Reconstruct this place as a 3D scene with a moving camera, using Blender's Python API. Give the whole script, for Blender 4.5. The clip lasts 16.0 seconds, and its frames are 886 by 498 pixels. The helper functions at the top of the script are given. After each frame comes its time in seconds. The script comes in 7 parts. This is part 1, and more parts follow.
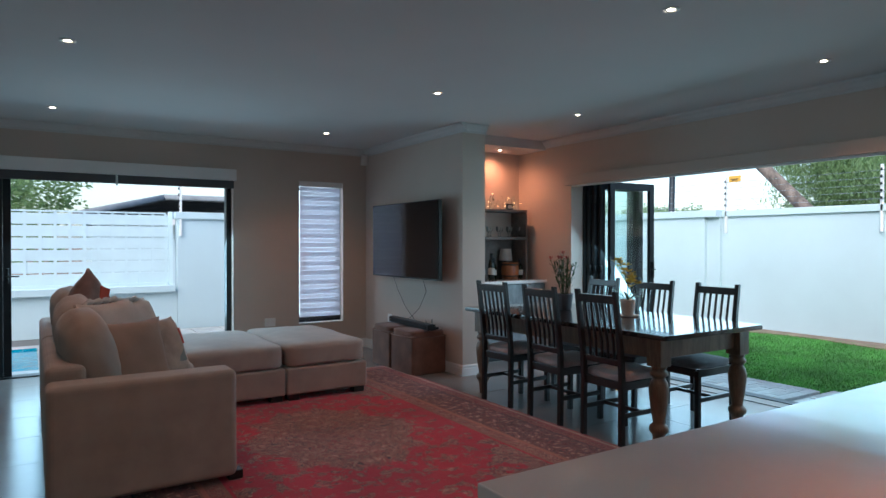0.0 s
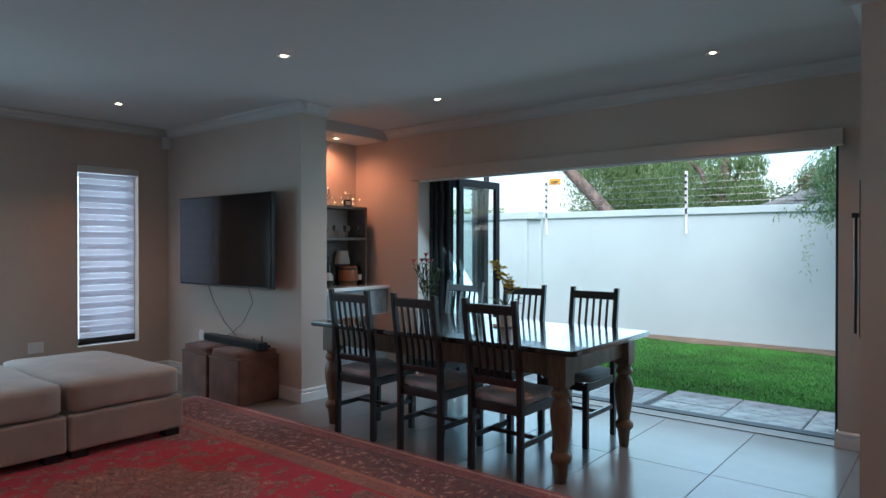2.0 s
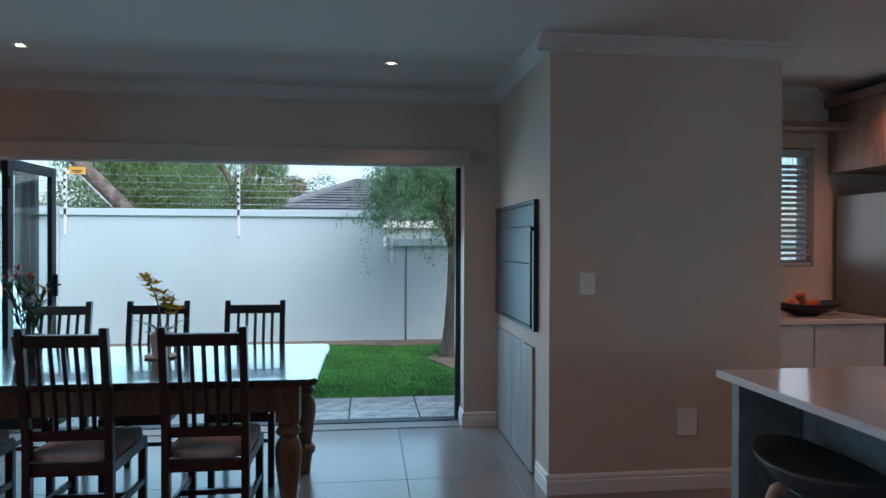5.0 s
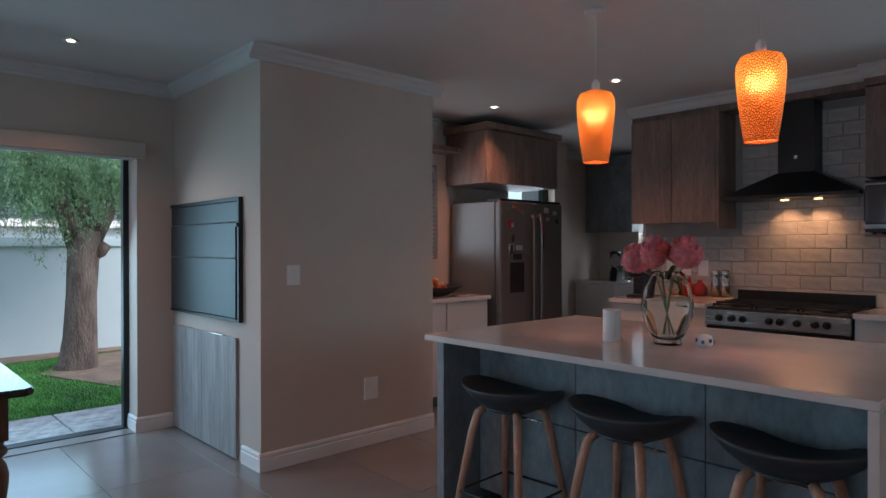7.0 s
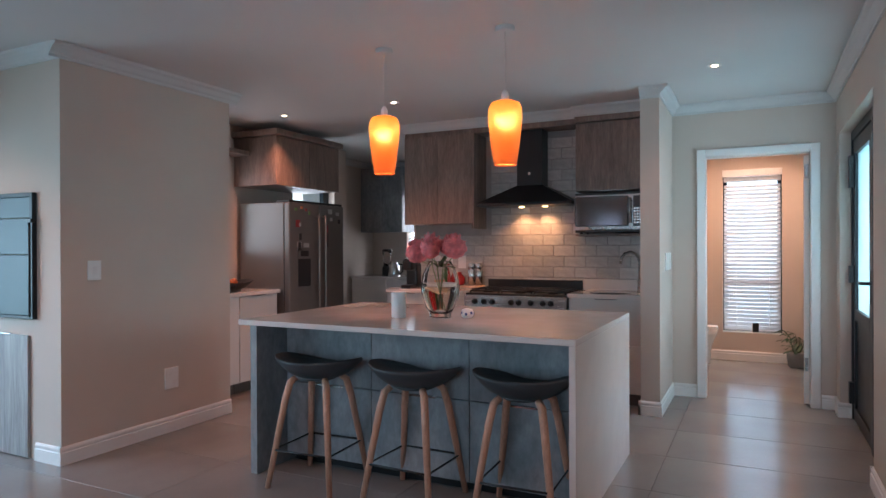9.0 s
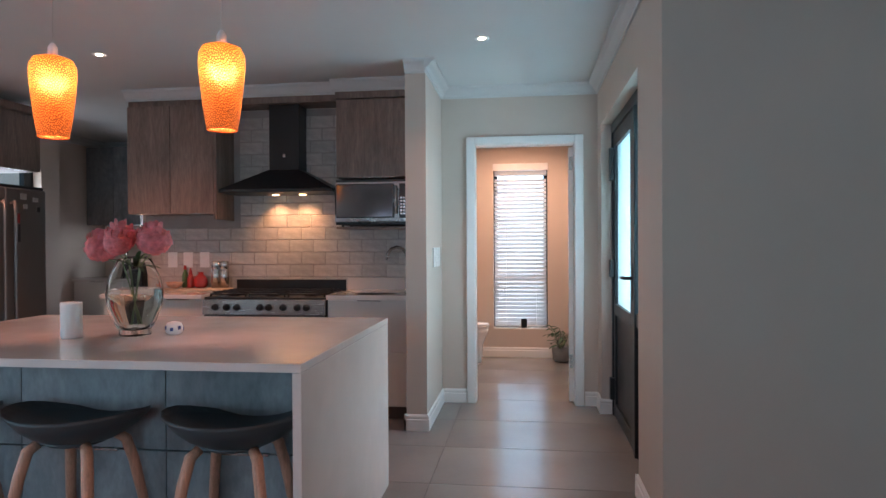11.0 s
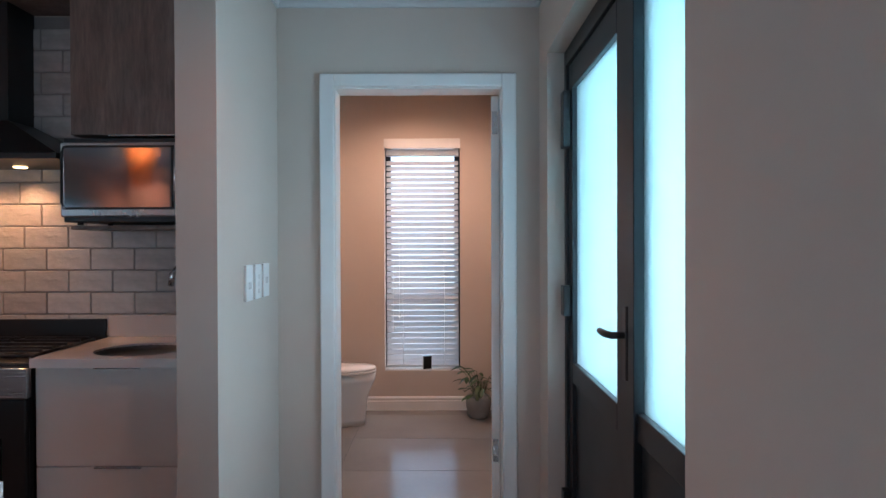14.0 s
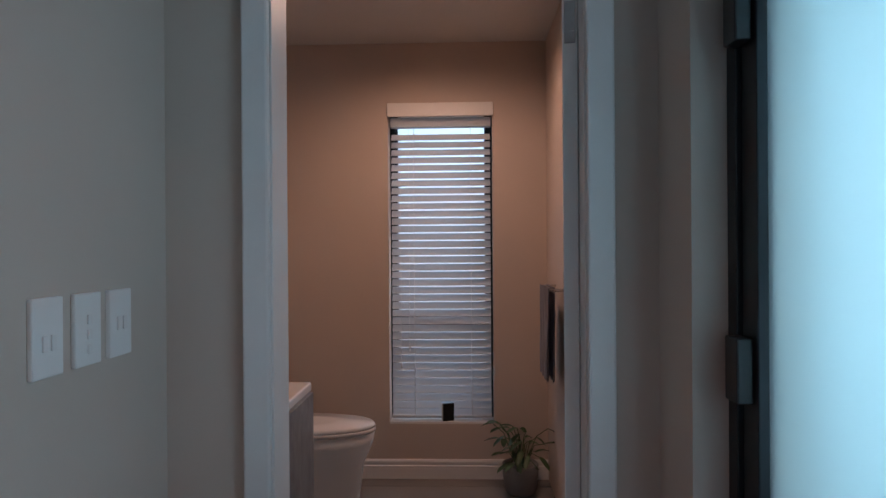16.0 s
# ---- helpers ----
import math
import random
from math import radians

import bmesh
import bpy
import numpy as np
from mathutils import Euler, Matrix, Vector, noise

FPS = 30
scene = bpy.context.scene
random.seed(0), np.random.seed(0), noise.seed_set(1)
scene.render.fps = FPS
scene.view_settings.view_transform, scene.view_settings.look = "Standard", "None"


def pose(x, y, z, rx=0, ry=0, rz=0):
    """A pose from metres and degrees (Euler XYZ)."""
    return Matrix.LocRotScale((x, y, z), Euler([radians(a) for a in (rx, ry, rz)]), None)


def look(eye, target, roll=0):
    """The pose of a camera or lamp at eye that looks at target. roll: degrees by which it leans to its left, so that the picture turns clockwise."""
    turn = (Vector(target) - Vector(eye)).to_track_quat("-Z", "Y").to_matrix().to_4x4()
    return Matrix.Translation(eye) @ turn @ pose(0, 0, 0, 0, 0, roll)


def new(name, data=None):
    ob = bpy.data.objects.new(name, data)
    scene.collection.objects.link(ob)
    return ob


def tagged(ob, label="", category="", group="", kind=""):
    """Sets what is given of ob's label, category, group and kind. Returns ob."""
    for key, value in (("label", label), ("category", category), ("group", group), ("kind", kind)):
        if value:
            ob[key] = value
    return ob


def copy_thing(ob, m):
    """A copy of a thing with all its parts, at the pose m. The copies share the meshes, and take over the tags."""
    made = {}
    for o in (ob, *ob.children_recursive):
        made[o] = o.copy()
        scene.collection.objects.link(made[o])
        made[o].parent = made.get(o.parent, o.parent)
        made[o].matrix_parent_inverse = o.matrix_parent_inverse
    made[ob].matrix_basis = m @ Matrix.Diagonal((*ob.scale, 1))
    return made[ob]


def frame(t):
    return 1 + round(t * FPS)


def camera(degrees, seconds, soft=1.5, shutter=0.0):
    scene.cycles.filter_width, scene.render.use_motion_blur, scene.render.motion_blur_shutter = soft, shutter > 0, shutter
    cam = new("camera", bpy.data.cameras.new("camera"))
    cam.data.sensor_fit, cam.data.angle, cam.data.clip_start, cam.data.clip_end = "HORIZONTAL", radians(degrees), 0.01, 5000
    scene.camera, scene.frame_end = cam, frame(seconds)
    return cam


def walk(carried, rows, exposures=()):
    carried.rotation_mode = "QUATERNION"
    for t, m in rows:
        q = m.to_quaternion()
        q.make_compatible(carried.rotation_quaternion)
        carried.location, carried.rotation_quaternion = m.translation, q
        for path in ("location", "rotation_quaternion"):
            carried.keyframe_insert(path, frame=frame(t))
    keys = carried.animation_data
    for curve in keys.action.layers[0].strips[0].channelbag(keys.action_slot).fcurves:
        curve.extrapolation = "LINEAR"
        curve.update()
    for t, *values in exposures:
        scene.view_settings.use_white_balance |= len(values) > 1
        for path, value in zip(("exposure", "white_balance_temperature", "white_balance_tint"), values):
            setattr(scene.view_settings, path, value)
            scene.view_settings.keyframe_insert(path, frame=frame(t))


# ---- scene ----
cam = camera(69.3, 16.0)
PATH = [
    (0, (0.044, 0.03, 1.354), (1.124, 1.713, 1.335), 0.0),
    (0.5, (0.1, 0.278, 1.344), (1.301, 1.876, 1.325), -0.1),
    (1, (0.157, 0.52, 1.341), (1.471, 2.027, 1.324), -0.0),
    (1.5, (0.199, 0.773, 1.351), (1.622, 2.177, 1.337), 0.1),
    (2, (0.247, 1.012, 1.346), (1.799, 2.274, 1.333), -0.0),
    (2.5, (0.339, 1.273, 1.35), (2.013, 2.367, 1.334), -0.0),
    (3, (0.371, 1.505, 1.355), (2.151, 2.416, 1.341), -0.0),
    (3.2, (0.365, 1.591, 1.358), (2.18, 2.43, 1.348), -0.0),
    (5.3, (0.332, 2.544, 1.401), (2.279, 2.087, 1.385), 0.2),
    (5.5, (0.328, 2.631, 1.391), (2.237, 2.033, 1.375), 0.2),
    (6, (0.345, 2.831, 1.358), (2.134, 1.936, 1.346), 0.2),
    (6.5, (0.324, 3.022, 1.373), (1.967, 1.882, 1.363), -0.0),
    (7, (0.253, 3.207, 1.352), (1.718, 1.846, 1.346), -0.1),
    (7.5, (0.155, 3.354, 1.332), (1.449, 1.828, 1.329), -0.2),
    (8, (0.044, 3.55, 1.324), (1.191, 1.911, 1.319), -0.2),
    (8.5, (-0.002, 3.734, 1.323), (1.02, 2.014, 1.319), -0.2),
    (9, (0.014, 3.859, 1.319), (0.897, 2.064, 1.314), -0.2),
    (9.5, (0.052, 3.793, 1.295), (0.77, 1.926, 1.287), -0.3),
    (10, (0.075, 3.563, 1.288), (0.615, 1.638, 1.275), -0.3),
    (10.2, (0.065, 3.468, 1.286), (0.54, 1.525, 1.274), -0.3),
    (12.5, (-0.029, 2.056, 1.347), (-0.003, 0.056, 1.326), -0.2),
    (13, (-0.045, 1.684, 1.364), (-0.05, -0.316, 1.344), -0.2),
    (13.5, (-0.1, 1.292, 1.362), (-0.116, -0.708, 1.345), -0.3),
    (14, (-0.09, 0.9, 1.349), (-0.089, -1.1, 1.334), -0.2),
    (14.5, (-0.098, 0.516, 1.367), (-0.069, -1.483, 1.352), -0.1),
    (15, (-0.131, 0.136, 1.384), (-0.073, -1.863, 1.365), -0.0),
    (15.5, (-0.079, -0.203, 1.359), (-0.015, -2.202, 1.352), -0.4),
    (16, (-0.07, -0.544, 1.353), (0.003, -2.542, 1.35), -0.4),
]
EXPOSURES = [(0, 1.08, 5900, 6), (3, 0.95, 6050, 8), (5.5, 0.76, 5750, 8), (7, 1.02, 5950, 12), (8.5, 1.72, 6050, 14), (10, 1.95, 6150, 16), (12.5, 1.75, 6050, 14), (14.5, 1.22, 5750, 16), (15.5, 0.52, 5900, 21), (16, 0.18, 6050, 21)]
walk(cam, [(t, look(eye, target, roll)) for t, eye, target, roll in PATH], EXPOSURES)

# ---------------------------------------------------------------- world and light
world = bpy.data.worlds.new("world")
scene.world = world
world.use_nodes = True
wn = world.node_tree.nodes
sky = wn.new("ShaderNodeTexSky")
sky.sky_type = "NISHITA"
sky.sun_disc = False
sky.sun_elevation = radians(40)
sky.sun_rotation = radians(241)
sky.air_density, sky.dust_density, sky.ozone_density = 1.0, 2.0, 1.0
world.node_tree.links.new(sky.outputs[0], wn["Background"].inputs[0])
wn["Background"].inputs[1].default_value = 0.15


def lamp(name, kind, at, energy, colour, aim=None, **more):
    data = bpy.data.lights.new(name, kind)
    data.energy, data.color = energy, colour
    ob = new(name, data)
    ob.matrix_world = look(at, aim) if aim else Matrix.Translation(at)
    if kind == "AREA":
        data.shape = "RECTANGLE"
        data.size, data.size_y = more["size"]
    if kind == "SPOT":
        data.spot_size, data.spot_blend, data.shadow_soft_size = radians(more["angle"]), 0.8, 0.03
    if kind == "POINT":
        data.shadow_soft_size = more.get("soft", 0.03)
    return ob


sun = new("sun", bpy.data.lights.new("sun", "SUN"))
sun.data.energy, sun.data.angle, sun.data.color = 1.3, radians(75), (1.0, 0.99, 0.96)
sun.matrix_world = look((0, 0, 0), (0.62, 0.34, -0.9))
DAY = (0.50, 0.83, 1.0)
WARM = (1.0, 0.47, 0.27)
lamp("garden_skylight", "AREA", (5.62, 3.5, 1.10), 22, DAY, (3.9, 3.5, -0.35), size=(3.5, 1.8))
lamp("pool_skylight", "AREA", (0.9, 7.98, 1.10), 23, DAY, (0.9, 6.2, -0.35), size=(2.2, 1.8))
lamp("entrance_skylight", "AREA", (-0.80, -1.15, 1.45), 5.5, (0.72, 0.90, 1.0), (3, -1.15, 1.3), size=(1.3, 1.2))
lamp("scullery_skylight", "AREA", (4.33, -4.42, 1.58), 4, (0.88, 0.95, 1.0), (4.33, 0, 1.3), size=(0.5, 0.95))
lamp("side_window_skylight", "AREA", (4.76, -0.54, 1.68), 0.9, (0.9, 0.95, 1.0), (0, -0.54, 1.3), size=(0.7, 0.8))
lamp("slot_window_skylight", "AREA", (4.87, -2.35, 1.87), 1.0, (0.85, 0.95, 1.0), (0, -2.35, 1.8), size=(0.6, 0.26))
lamp("tall_window_skylight", "AREA", (3.105, 7.80, 1.22), 3.2, (0.78, 0.88, 1.0), (3.105, 0, 1.2), size=(0.5, 1.6))
lamp("bath_skylight", "AREA", (0.08, -4.5, 1.25), 2.2, DAY, (0.08, 0, 1.0), size=(0.55, 1.7))

# ---------------------------------------------------------------- materials


def nodes_of(name):
    m = bpy.data.materials.new(name)
    m.use_nodes = True
    return m, m.node_tree.nodes, m.node_tree.links, m.node_tree.nodes["Principled BSDF"]


def ramp(n, stops, mode="LINEAR"):
    r = n.new("ShaderNodeValToRGB")
    r.color_ramp.interpolation = mode
    e = r.color_ramp.elements
    while len(e) < len(stops):
        e.new(0.5)
    for el, (p, c) in zip(e, stops):
        el.position, el.color = p, (*c, 1) if len(c) == 3 else c
    return r


def tex_noise(n, l, vec, scale, detail=4, rough=0.55, distort=0.0):
    t = n.new("ShaderNodeTexNoise")
    t.inputs["Scale"].default_value, t.inputs["Detail"].default_value = scale, detail
    t.inputs["Roughness"].default_value, t.inputs["Distortion"].default_value = rough, distort
    l.new(vec, t.inputs["Vector"])
    return t


def coords(n, l, stretch=(1, 1, 1)):
    c = n.new("ShaderNodeTexCoord")
    if stretch == (1, 1, 1):
        return c.outputs["Object"]
    m = n.new("ShaderNodeMapping")
    m.inputs["Scale"].default_value = stretch
    l.new(c.outputs["Object"], m.inputs["Vector"])
    return m.outputs["Vector"]


def mix(n, l, fac, a, b, blend="MIX"):
    m = n.new("ShaderNodeMix")
    m.data_type, m.blend_type = "RGBA", blend
    for sock, v in ((m.inputs[0], fac), (m.inputs[6], a), (m.inputs[7], b)):
        if hasattr(v, "is_linked"):
            l.new(v, sock)
        elif isinstance(v, (int, float)):
            sock.default_value = v
        else:
            sock.default_value = (*v, 1)
    return m.outputs[2]


def maths(n, l, op, a, b=0.0):
    m = n.new("ShaderNodeMath")
    m.operation = op
    for sock, v in zip(m.inputs, (a, b)):
        if hasattr(v, "is_linked"):
            l.new(v, sock)
        else:
            sock.default_value = v
    return m.outputs[0]


def bump(n, l, p, height, strength=0.2, distance=0.005):
    b = n.new("ShaderNodeBump")
    b.inputs["Strength"].default_value, b.inputs["Distance"].default_value = strength, distance
    l.new(height, b.inputs["Height"])
    l.new(b.outputs[0], p.inputs["Normal"])


def surface(name, colour, rough=0.6, metal=0.0, vary=0.12, scale=3.0, grain=120.0, relief=0.1, stretch=(1, 1, 1), each=0.0, coat=0.0, depth=0.002):
    """A plain material with blotches, fine grain and relief."""
    m, n, l, p = nodes_of(name)
    v = coords(n, l, stretch)
    big, fine = tex_noise(n, l, v, scale, 5), tex_noise(n, l, v, grain, 3)
    dark = tuple(c * (1 - vary) for c in colour)
    light = tuple(min(1, c * (1 + vary)) for c in colour)
    r = ramp(n, [(0.3, dark), (0.7, light)])
    l.new(big.outputs["Fac"], r.inputs[0])
    f = ramp(n, [(0.2, (1 - vary * 0.6,) * 3), (0.8, (1.0,) * 3)])
    l.new(fine.outputs["Fac"], f.inputs[0])
    c = mix(n, l, 1.0, r.outputs[0], f.outputs[0], "MULTIPLY")
    if each:
        o = n.new("ShaderNodeObjectInfo")
        g = ramp(n, [(0, (1 - each,) * 3), (1, (1.0,) * 3)])
        l.new(o.outputs["Random"], g.inputs[0])
        c = mix(n, l, 1.0, c, g.outputs[0], "MULTIPLY")
    l.new(c, p.inputs["Base Color"])
    rr = n.new("ShaderNodeMapRange")
    rr.inputs["To Min"].default_value, rr.inputs["To Max"].default_value = max(0.02, rough - 0.08), min(1, rough + 0.08)
    l.new(big.outputs["Fac"], rr.inputs["Value"])
    l.new(rr.outputs[0], p.inputs["Roughness"])
    p.inputs["Metallic"].default_value = metal
    p.inputs["Coat Weight"].default_value = coat
    if relief:
        bump(n, l, p, fine.outputs["Fac"], relief, depth)
    return m


def wood(name, dark, light, rough=0.5, stretch=(12, 12, 1.0), relief=0.15, coat=0.0, each=0.0):
    """Grain that runs along the axis with the small stretch."""
    m, n, l, p = nodes_of(name)
    v = coords(n, l, stretch)
    a = tex_noise(n, l, v, 1.6, 6, 0.65, 0.6)
    b = tex_noise(n, l, v, 9.0, 4, 0.6)
    r = ramp(n, [(0.32, dark), (0.5, tuple((x + y) / 2 for x, y in zip(dark, light))), (0.68, light)])
    l.new(a.outputs["Fac"], r.inputs[0])
    f = ramp(n, [(0.3, (0.72,) * 3), (0.65, (1.0,) * 3)])
    l.new(b.outputs["Fac"], f.inputs[0])
    c = mix(n, l, 1.0, r.outputs[0], f.outputs[0], "MULTIPLY")
    if each:
        o = n.new("ShaderNodeObjectInfo")
        g = ramp(n, [(0, (1 - each,) * 3), (1, (1.0,) * 3)])
        l.new(o.outputs["Random"], g.inputs[0])
        c = mix(n, l, 1.0, c, g.outputs[0], "MULTIPLY")
    l.new(c, p.inputs["Base Color"])
    p.inputs["Roughness"].default_value = rough
    p.inputs["Coat Weight"].default_value = coat
    bump(n, l, p, b.outputs["Fac"], relief, 0.002)
    return m


def glass(name, tint=(0.9, 0.97, 0.97), rough=0.0, ior=1.45):
    m, n, l, p = nodes_of(name)
    p.inputs["Base Color"].default_value = (*tint, 1)
    p.inputs["Transmission Weight"].default_value = 1.0
    p.inputs["Roughness"].default_value = rough
    p.inputs["IOR"].default_value = ior
    return m


def translucent(name, colour, through_share):
    """Thin cloth or plastic that lets light through."""
    m = surface(name, colour, 0.85, vary=0.04, grain=400, relief=0.08)
    n, l = m.node_tree.nodes, m.node_tree.links
    t = n.new("ShaderNodeBsdfTranslucent")
    t.inputs["Color"].default_value = (*colour, 1)
    x = n.new("ShaderNodeMixShader")
    x.inputs[0].default_value = through_share
    l.new(n["Principled BSDF"].outputs[0], x.inputs[1])
    l.new(t.outputs[0], x.inputs[2])
    l.new(x.outputs[0], n["Material Output"].inputs["Surface"])
    return m


def glow(name, colour, strength, base=(0.9, 0.9, 0.9)):
    m, n, l, p = nodes_of(name)
    p.inputs["Base Color"].default_value = (*base, 1)
    p.inputs["Emission Color"].default_value = (*colour, 1)
    p.inputs["Emission Strength"].default_value = strength
    return m


def fabric(name, colour, vary=0.12, weave=600.0, rough=0.95, relief=0.35):
    m = surface(name, colour, rough, vary=vary, scale=5, grain=weave, relief=relief, depth=0.0015)
    m.node_tree.nodes["Principled BSDF"].inputs["Sheen Weight"].default_value = 0.25
    return m


M_WALL = surface("wall_paint", (0.58, 0.49, 0.425), 0.85, vary=0.04, scale=1.2, grain=220, relief=0.08)
M_CEIL = surface("ceiling_paint", (0.62, 0.62, 0.61), 0.9, vary=0.03, scale=0.8, grain=200, relief=0.05)
M_TRIM = surface("trim_paint", (0.78, 0.76, 0.74), 0.45, vary=0.04, scale=3, grain=150, relief=0.04)
M_TILE = surface("floor_tile_porcelain", (0.23, 0.22, 0.21), 0.2, vary=0.09, scale=1.6, grain=60, relief=0.03, each=0.08)
M_GROUT = surface("grout", (0.13, 0.125, 0.12), 0.9, vary=0.15, grain=300)
M_COUNTER = surface("engineered_stone", (0.70, 0.64, 0.61), 0.14, vary=0.04, scale=4, grain=350, relief=0.0, coat=0.3)
M_GREYWOOD = wood("grey_oak_laminate", (0.19, 0.13, 0.105), (0.32, 0.23, 0.185), 0.5, (9, 9, 1.4))
M_SLATEWOOD = wood("slate_grey_laminate", (0.19, 0.205, 0.22), (0.34, 0.355, 0.37), 0.4, (3, 3, 1.5))
M_PALEWOOD = wood("pale_grey_laminate", (0.25, 0.25, 0.25), (0.46, 0.45, 0.44), 0.5, (14, 14, 1.0))
M_WHITECAB = surface("white_melamine", (0.70, 0.66, 0.63), 0.35, vary=0.03, scale=2, grain=150, relief=0.02)
M_DARKMETAL = surface("charcoal_aluminium", (0.02, 0.024, 0.028), 0.4, 0.3, vary=0.2, grain=400, relief=0.05)
M_BLACK = surface("black_plastic", (0.012, 0.012, 0.013), 0.35, vary=0.2, grain=300, relief=0.03)
M_CHROME = surface("brushed_steel", (0.62, 0.62, 0.62), 0.25, 1.0, vary=0.08, scale=8, grain=200, relief=0.03, stretch=(1, 1, 20))
M_STEEL = surface("fridge_steel", (0.20, 0.19, 0.18), 0.34, 0.6, vary=0.05, scale=1, grain=120, relief=0.0, stretch=(3, 3, 1))
M_WHITEPLASTIC = surface("white_plastic", (0.80, 0.79, 0.77), 0.35, vary=0.03, grain=100, relief=0.0)
M_GLASS = glass("clear_glass")
M_THIN = glass("thin_vase_glass", (0.97, 1.0, 0.99), 0.0, 1.12)
M_SOFA = fabric("sofa_linen", (0.42, 0.36, 0.31))
M_CUSHION = fabric("cushion_tan", (0.36, 0.25, 0.19))
M_CREAM = fabric("cushion_cream", (0.55, 0.48, 0.42))
M_SUEDE = fabric("pouf_suede", (0.17, 0.085, 0.06), vary=0.35, weave=250, relief=0.2)
M_DARKWOOD = wood("dark_stained_wood", (0.008, 0.006, 0.006), (0.028, 0.020, 0.018), 0.35, (20, 20, 3), coat=0.2)
M_TABLETOP = wood("table_top_varnish", (0.012, 0.010, 0.010), (0.04, 0.032, 0.03), 0.16, (22, 2, 22), relief=0.05, coat=0.6)
M_PINE = wood("waxed_pine", (0.14, 0.085, 0.05), (0.27, 0.18, 0.115), 0.4, (10, 10, 1.5))
M_OAK = wood("oak_legs", (0.50, 0.25, 0.16), (0.70, 0.38, 0.26), 0.45, (22, 22, 2.0))
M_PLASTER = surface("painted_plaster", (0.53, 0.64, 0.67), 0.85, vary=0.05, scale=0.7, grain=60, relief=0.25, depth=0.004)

# ---------------------------------------------------------------- mesh helpers


def box(x0, x1, y0, y1, z0, z1, b=0.0, seg=2):
    bm = bmesh.new()
    bmesh.ops.create_cube(bm, size=1.0, matrix=Matrix.Translation(((x0 + x1) / 2, (y0 + y1) / 2, (z0 + z1) / 2)) @ Matrix.Diagonal((abs(x1 - x0), abs(y1 - y0), abs(z1 - z0), 1)))
    if b:
        bmesh.ops.bevel(bm, geom=bm.edges[:], offset=b, segments=seg, affect="EDGES", profile=0.5)
    return bm


def join(*bms):
    out = bmesh.new()
    for b in bms:
        me = bpy.data.meshes.new("t")
        b.to_mesh(me)
        out.from_mesh(me)
        bpy.data.meshes.remove(me)
        b.free()
    return out


def moved(bm, m):
    bmesh.ops.transform(bm, matrix=m, verts=bm.verts)
    return bm


def lathe(profile, n=24, cap=True):
    bm = bmesh.new()
    rings = [[bm.verts.new((r * math.cos(2 * math.pi * i / n), r * math.sin(2 * math.pi * i / n), z)) for i in range(n)] for r, z in profile]
    for a, b in zip(rings, rings[1:]):
        for i in range(n):
            bm.faces.new((a[i], a[(i + 1) % n], b[(i + 1) % n], b[i]))
    if cap:
        bm.faces.new(rings[0][::-1])
        bm.faces.new(rings[-1])
    bmesh.ops.recalc_face_normals(bm, faces=bm.faces)
    for f in bm.faces:
        f.smooth = len(f.verts) == 4
    return bm


def tube(points, radius, n=8, closed=False):
    """A round bar along points; radius is one number or one for each point."""
    pts = [Vector(p) for p in points]
    rad = radius if isinstance(radius, (list, tuple)) else [radius] * len(pts)
    bm = bmesh.new()
    rings, up = [], None
    for i, p in enumerate(pts):
        a, b = pts[i - 1] if i or closed else p, pts[(i + 1) % len(pts)] if i + 1 < len(pts) or closed else p
        d = (b - a).normalized()
        if up is None:
            up = Vector((0, 0, 1)) if abs(d.z) < 0.9 else Vector((1, 0, 0))
        s = d.cross(up).normalized()
        up = s.cross(d).normalized()
        rings.append([bm.verts.new(p + (s * math.cos(2 * math.pi * k / n) + up * math.sin(2 * math.pi * k / n)) * rad[i]) for k in range(n)])
    pairs = list(zip(rings, rings[1:])) + ([(rings[-1], rings[0])] if closed else [])
    for a, b in pairs:
        for k in range(n):
            bm.faces.new((a[k], a[(k + 1) % n], b[(k + 1) % n], b[k])).smooth = True
    if not closed:
        bm.faces.new(rings[0][::-1])
        bm.faces.new(rings[-1])
    bmesh.ops.recalc_face_normals(bm, faces=bm.faces)
    return bm


def prism(outline, z0, z1, b=0.0):
    """A flat outline in x and y, drawn up from z0 to z1."""
    bm = bmesh.new()
    f = bm.faces.new([bm.verts.new((x, y, z0)) for x, y in outline])
    r = bmesh.ops.extrude_face_region(bm, geom=[f])
    bmesh.ops.translate(bm, vec=(0, 0, z1 - z0), verts=[v for v in r["geom"] if isinstance(v, bmesh.types.BMVert)])
    bmesh.ops.recalc_face_normals(bm, faces=bm.faces)
    if b:
        bmesh.ops.bevel(bm, geom=bm.edges[:], offset=b, segments=2, affect="EDGES")
    return bm


def run(profile, p0, p1, inward):
    """A moulding: profile of (out, z) swept from p0 to p1 along a wall, with out along inward."""
    bm = bmesh.new()
    i = Vector((*inward, 0))
    ends = [[bm.verts.new(Vector((*p, z)) + i * o) for o, z in profile] for p in (p0, p1)]
    for k in range(len(profile)):
        k2 = (k + 1) % len(profile)
        bm.faces.new((ends[0][k], ends[0][k2], ends[1][k2], ends[1][k]))
    bm.faces.new(ends[0])
    bm.faces.new(ends[1][::-1])
    bmesh.ops.recalc_face_normals(bm, faces=bm.faces)
    return bm


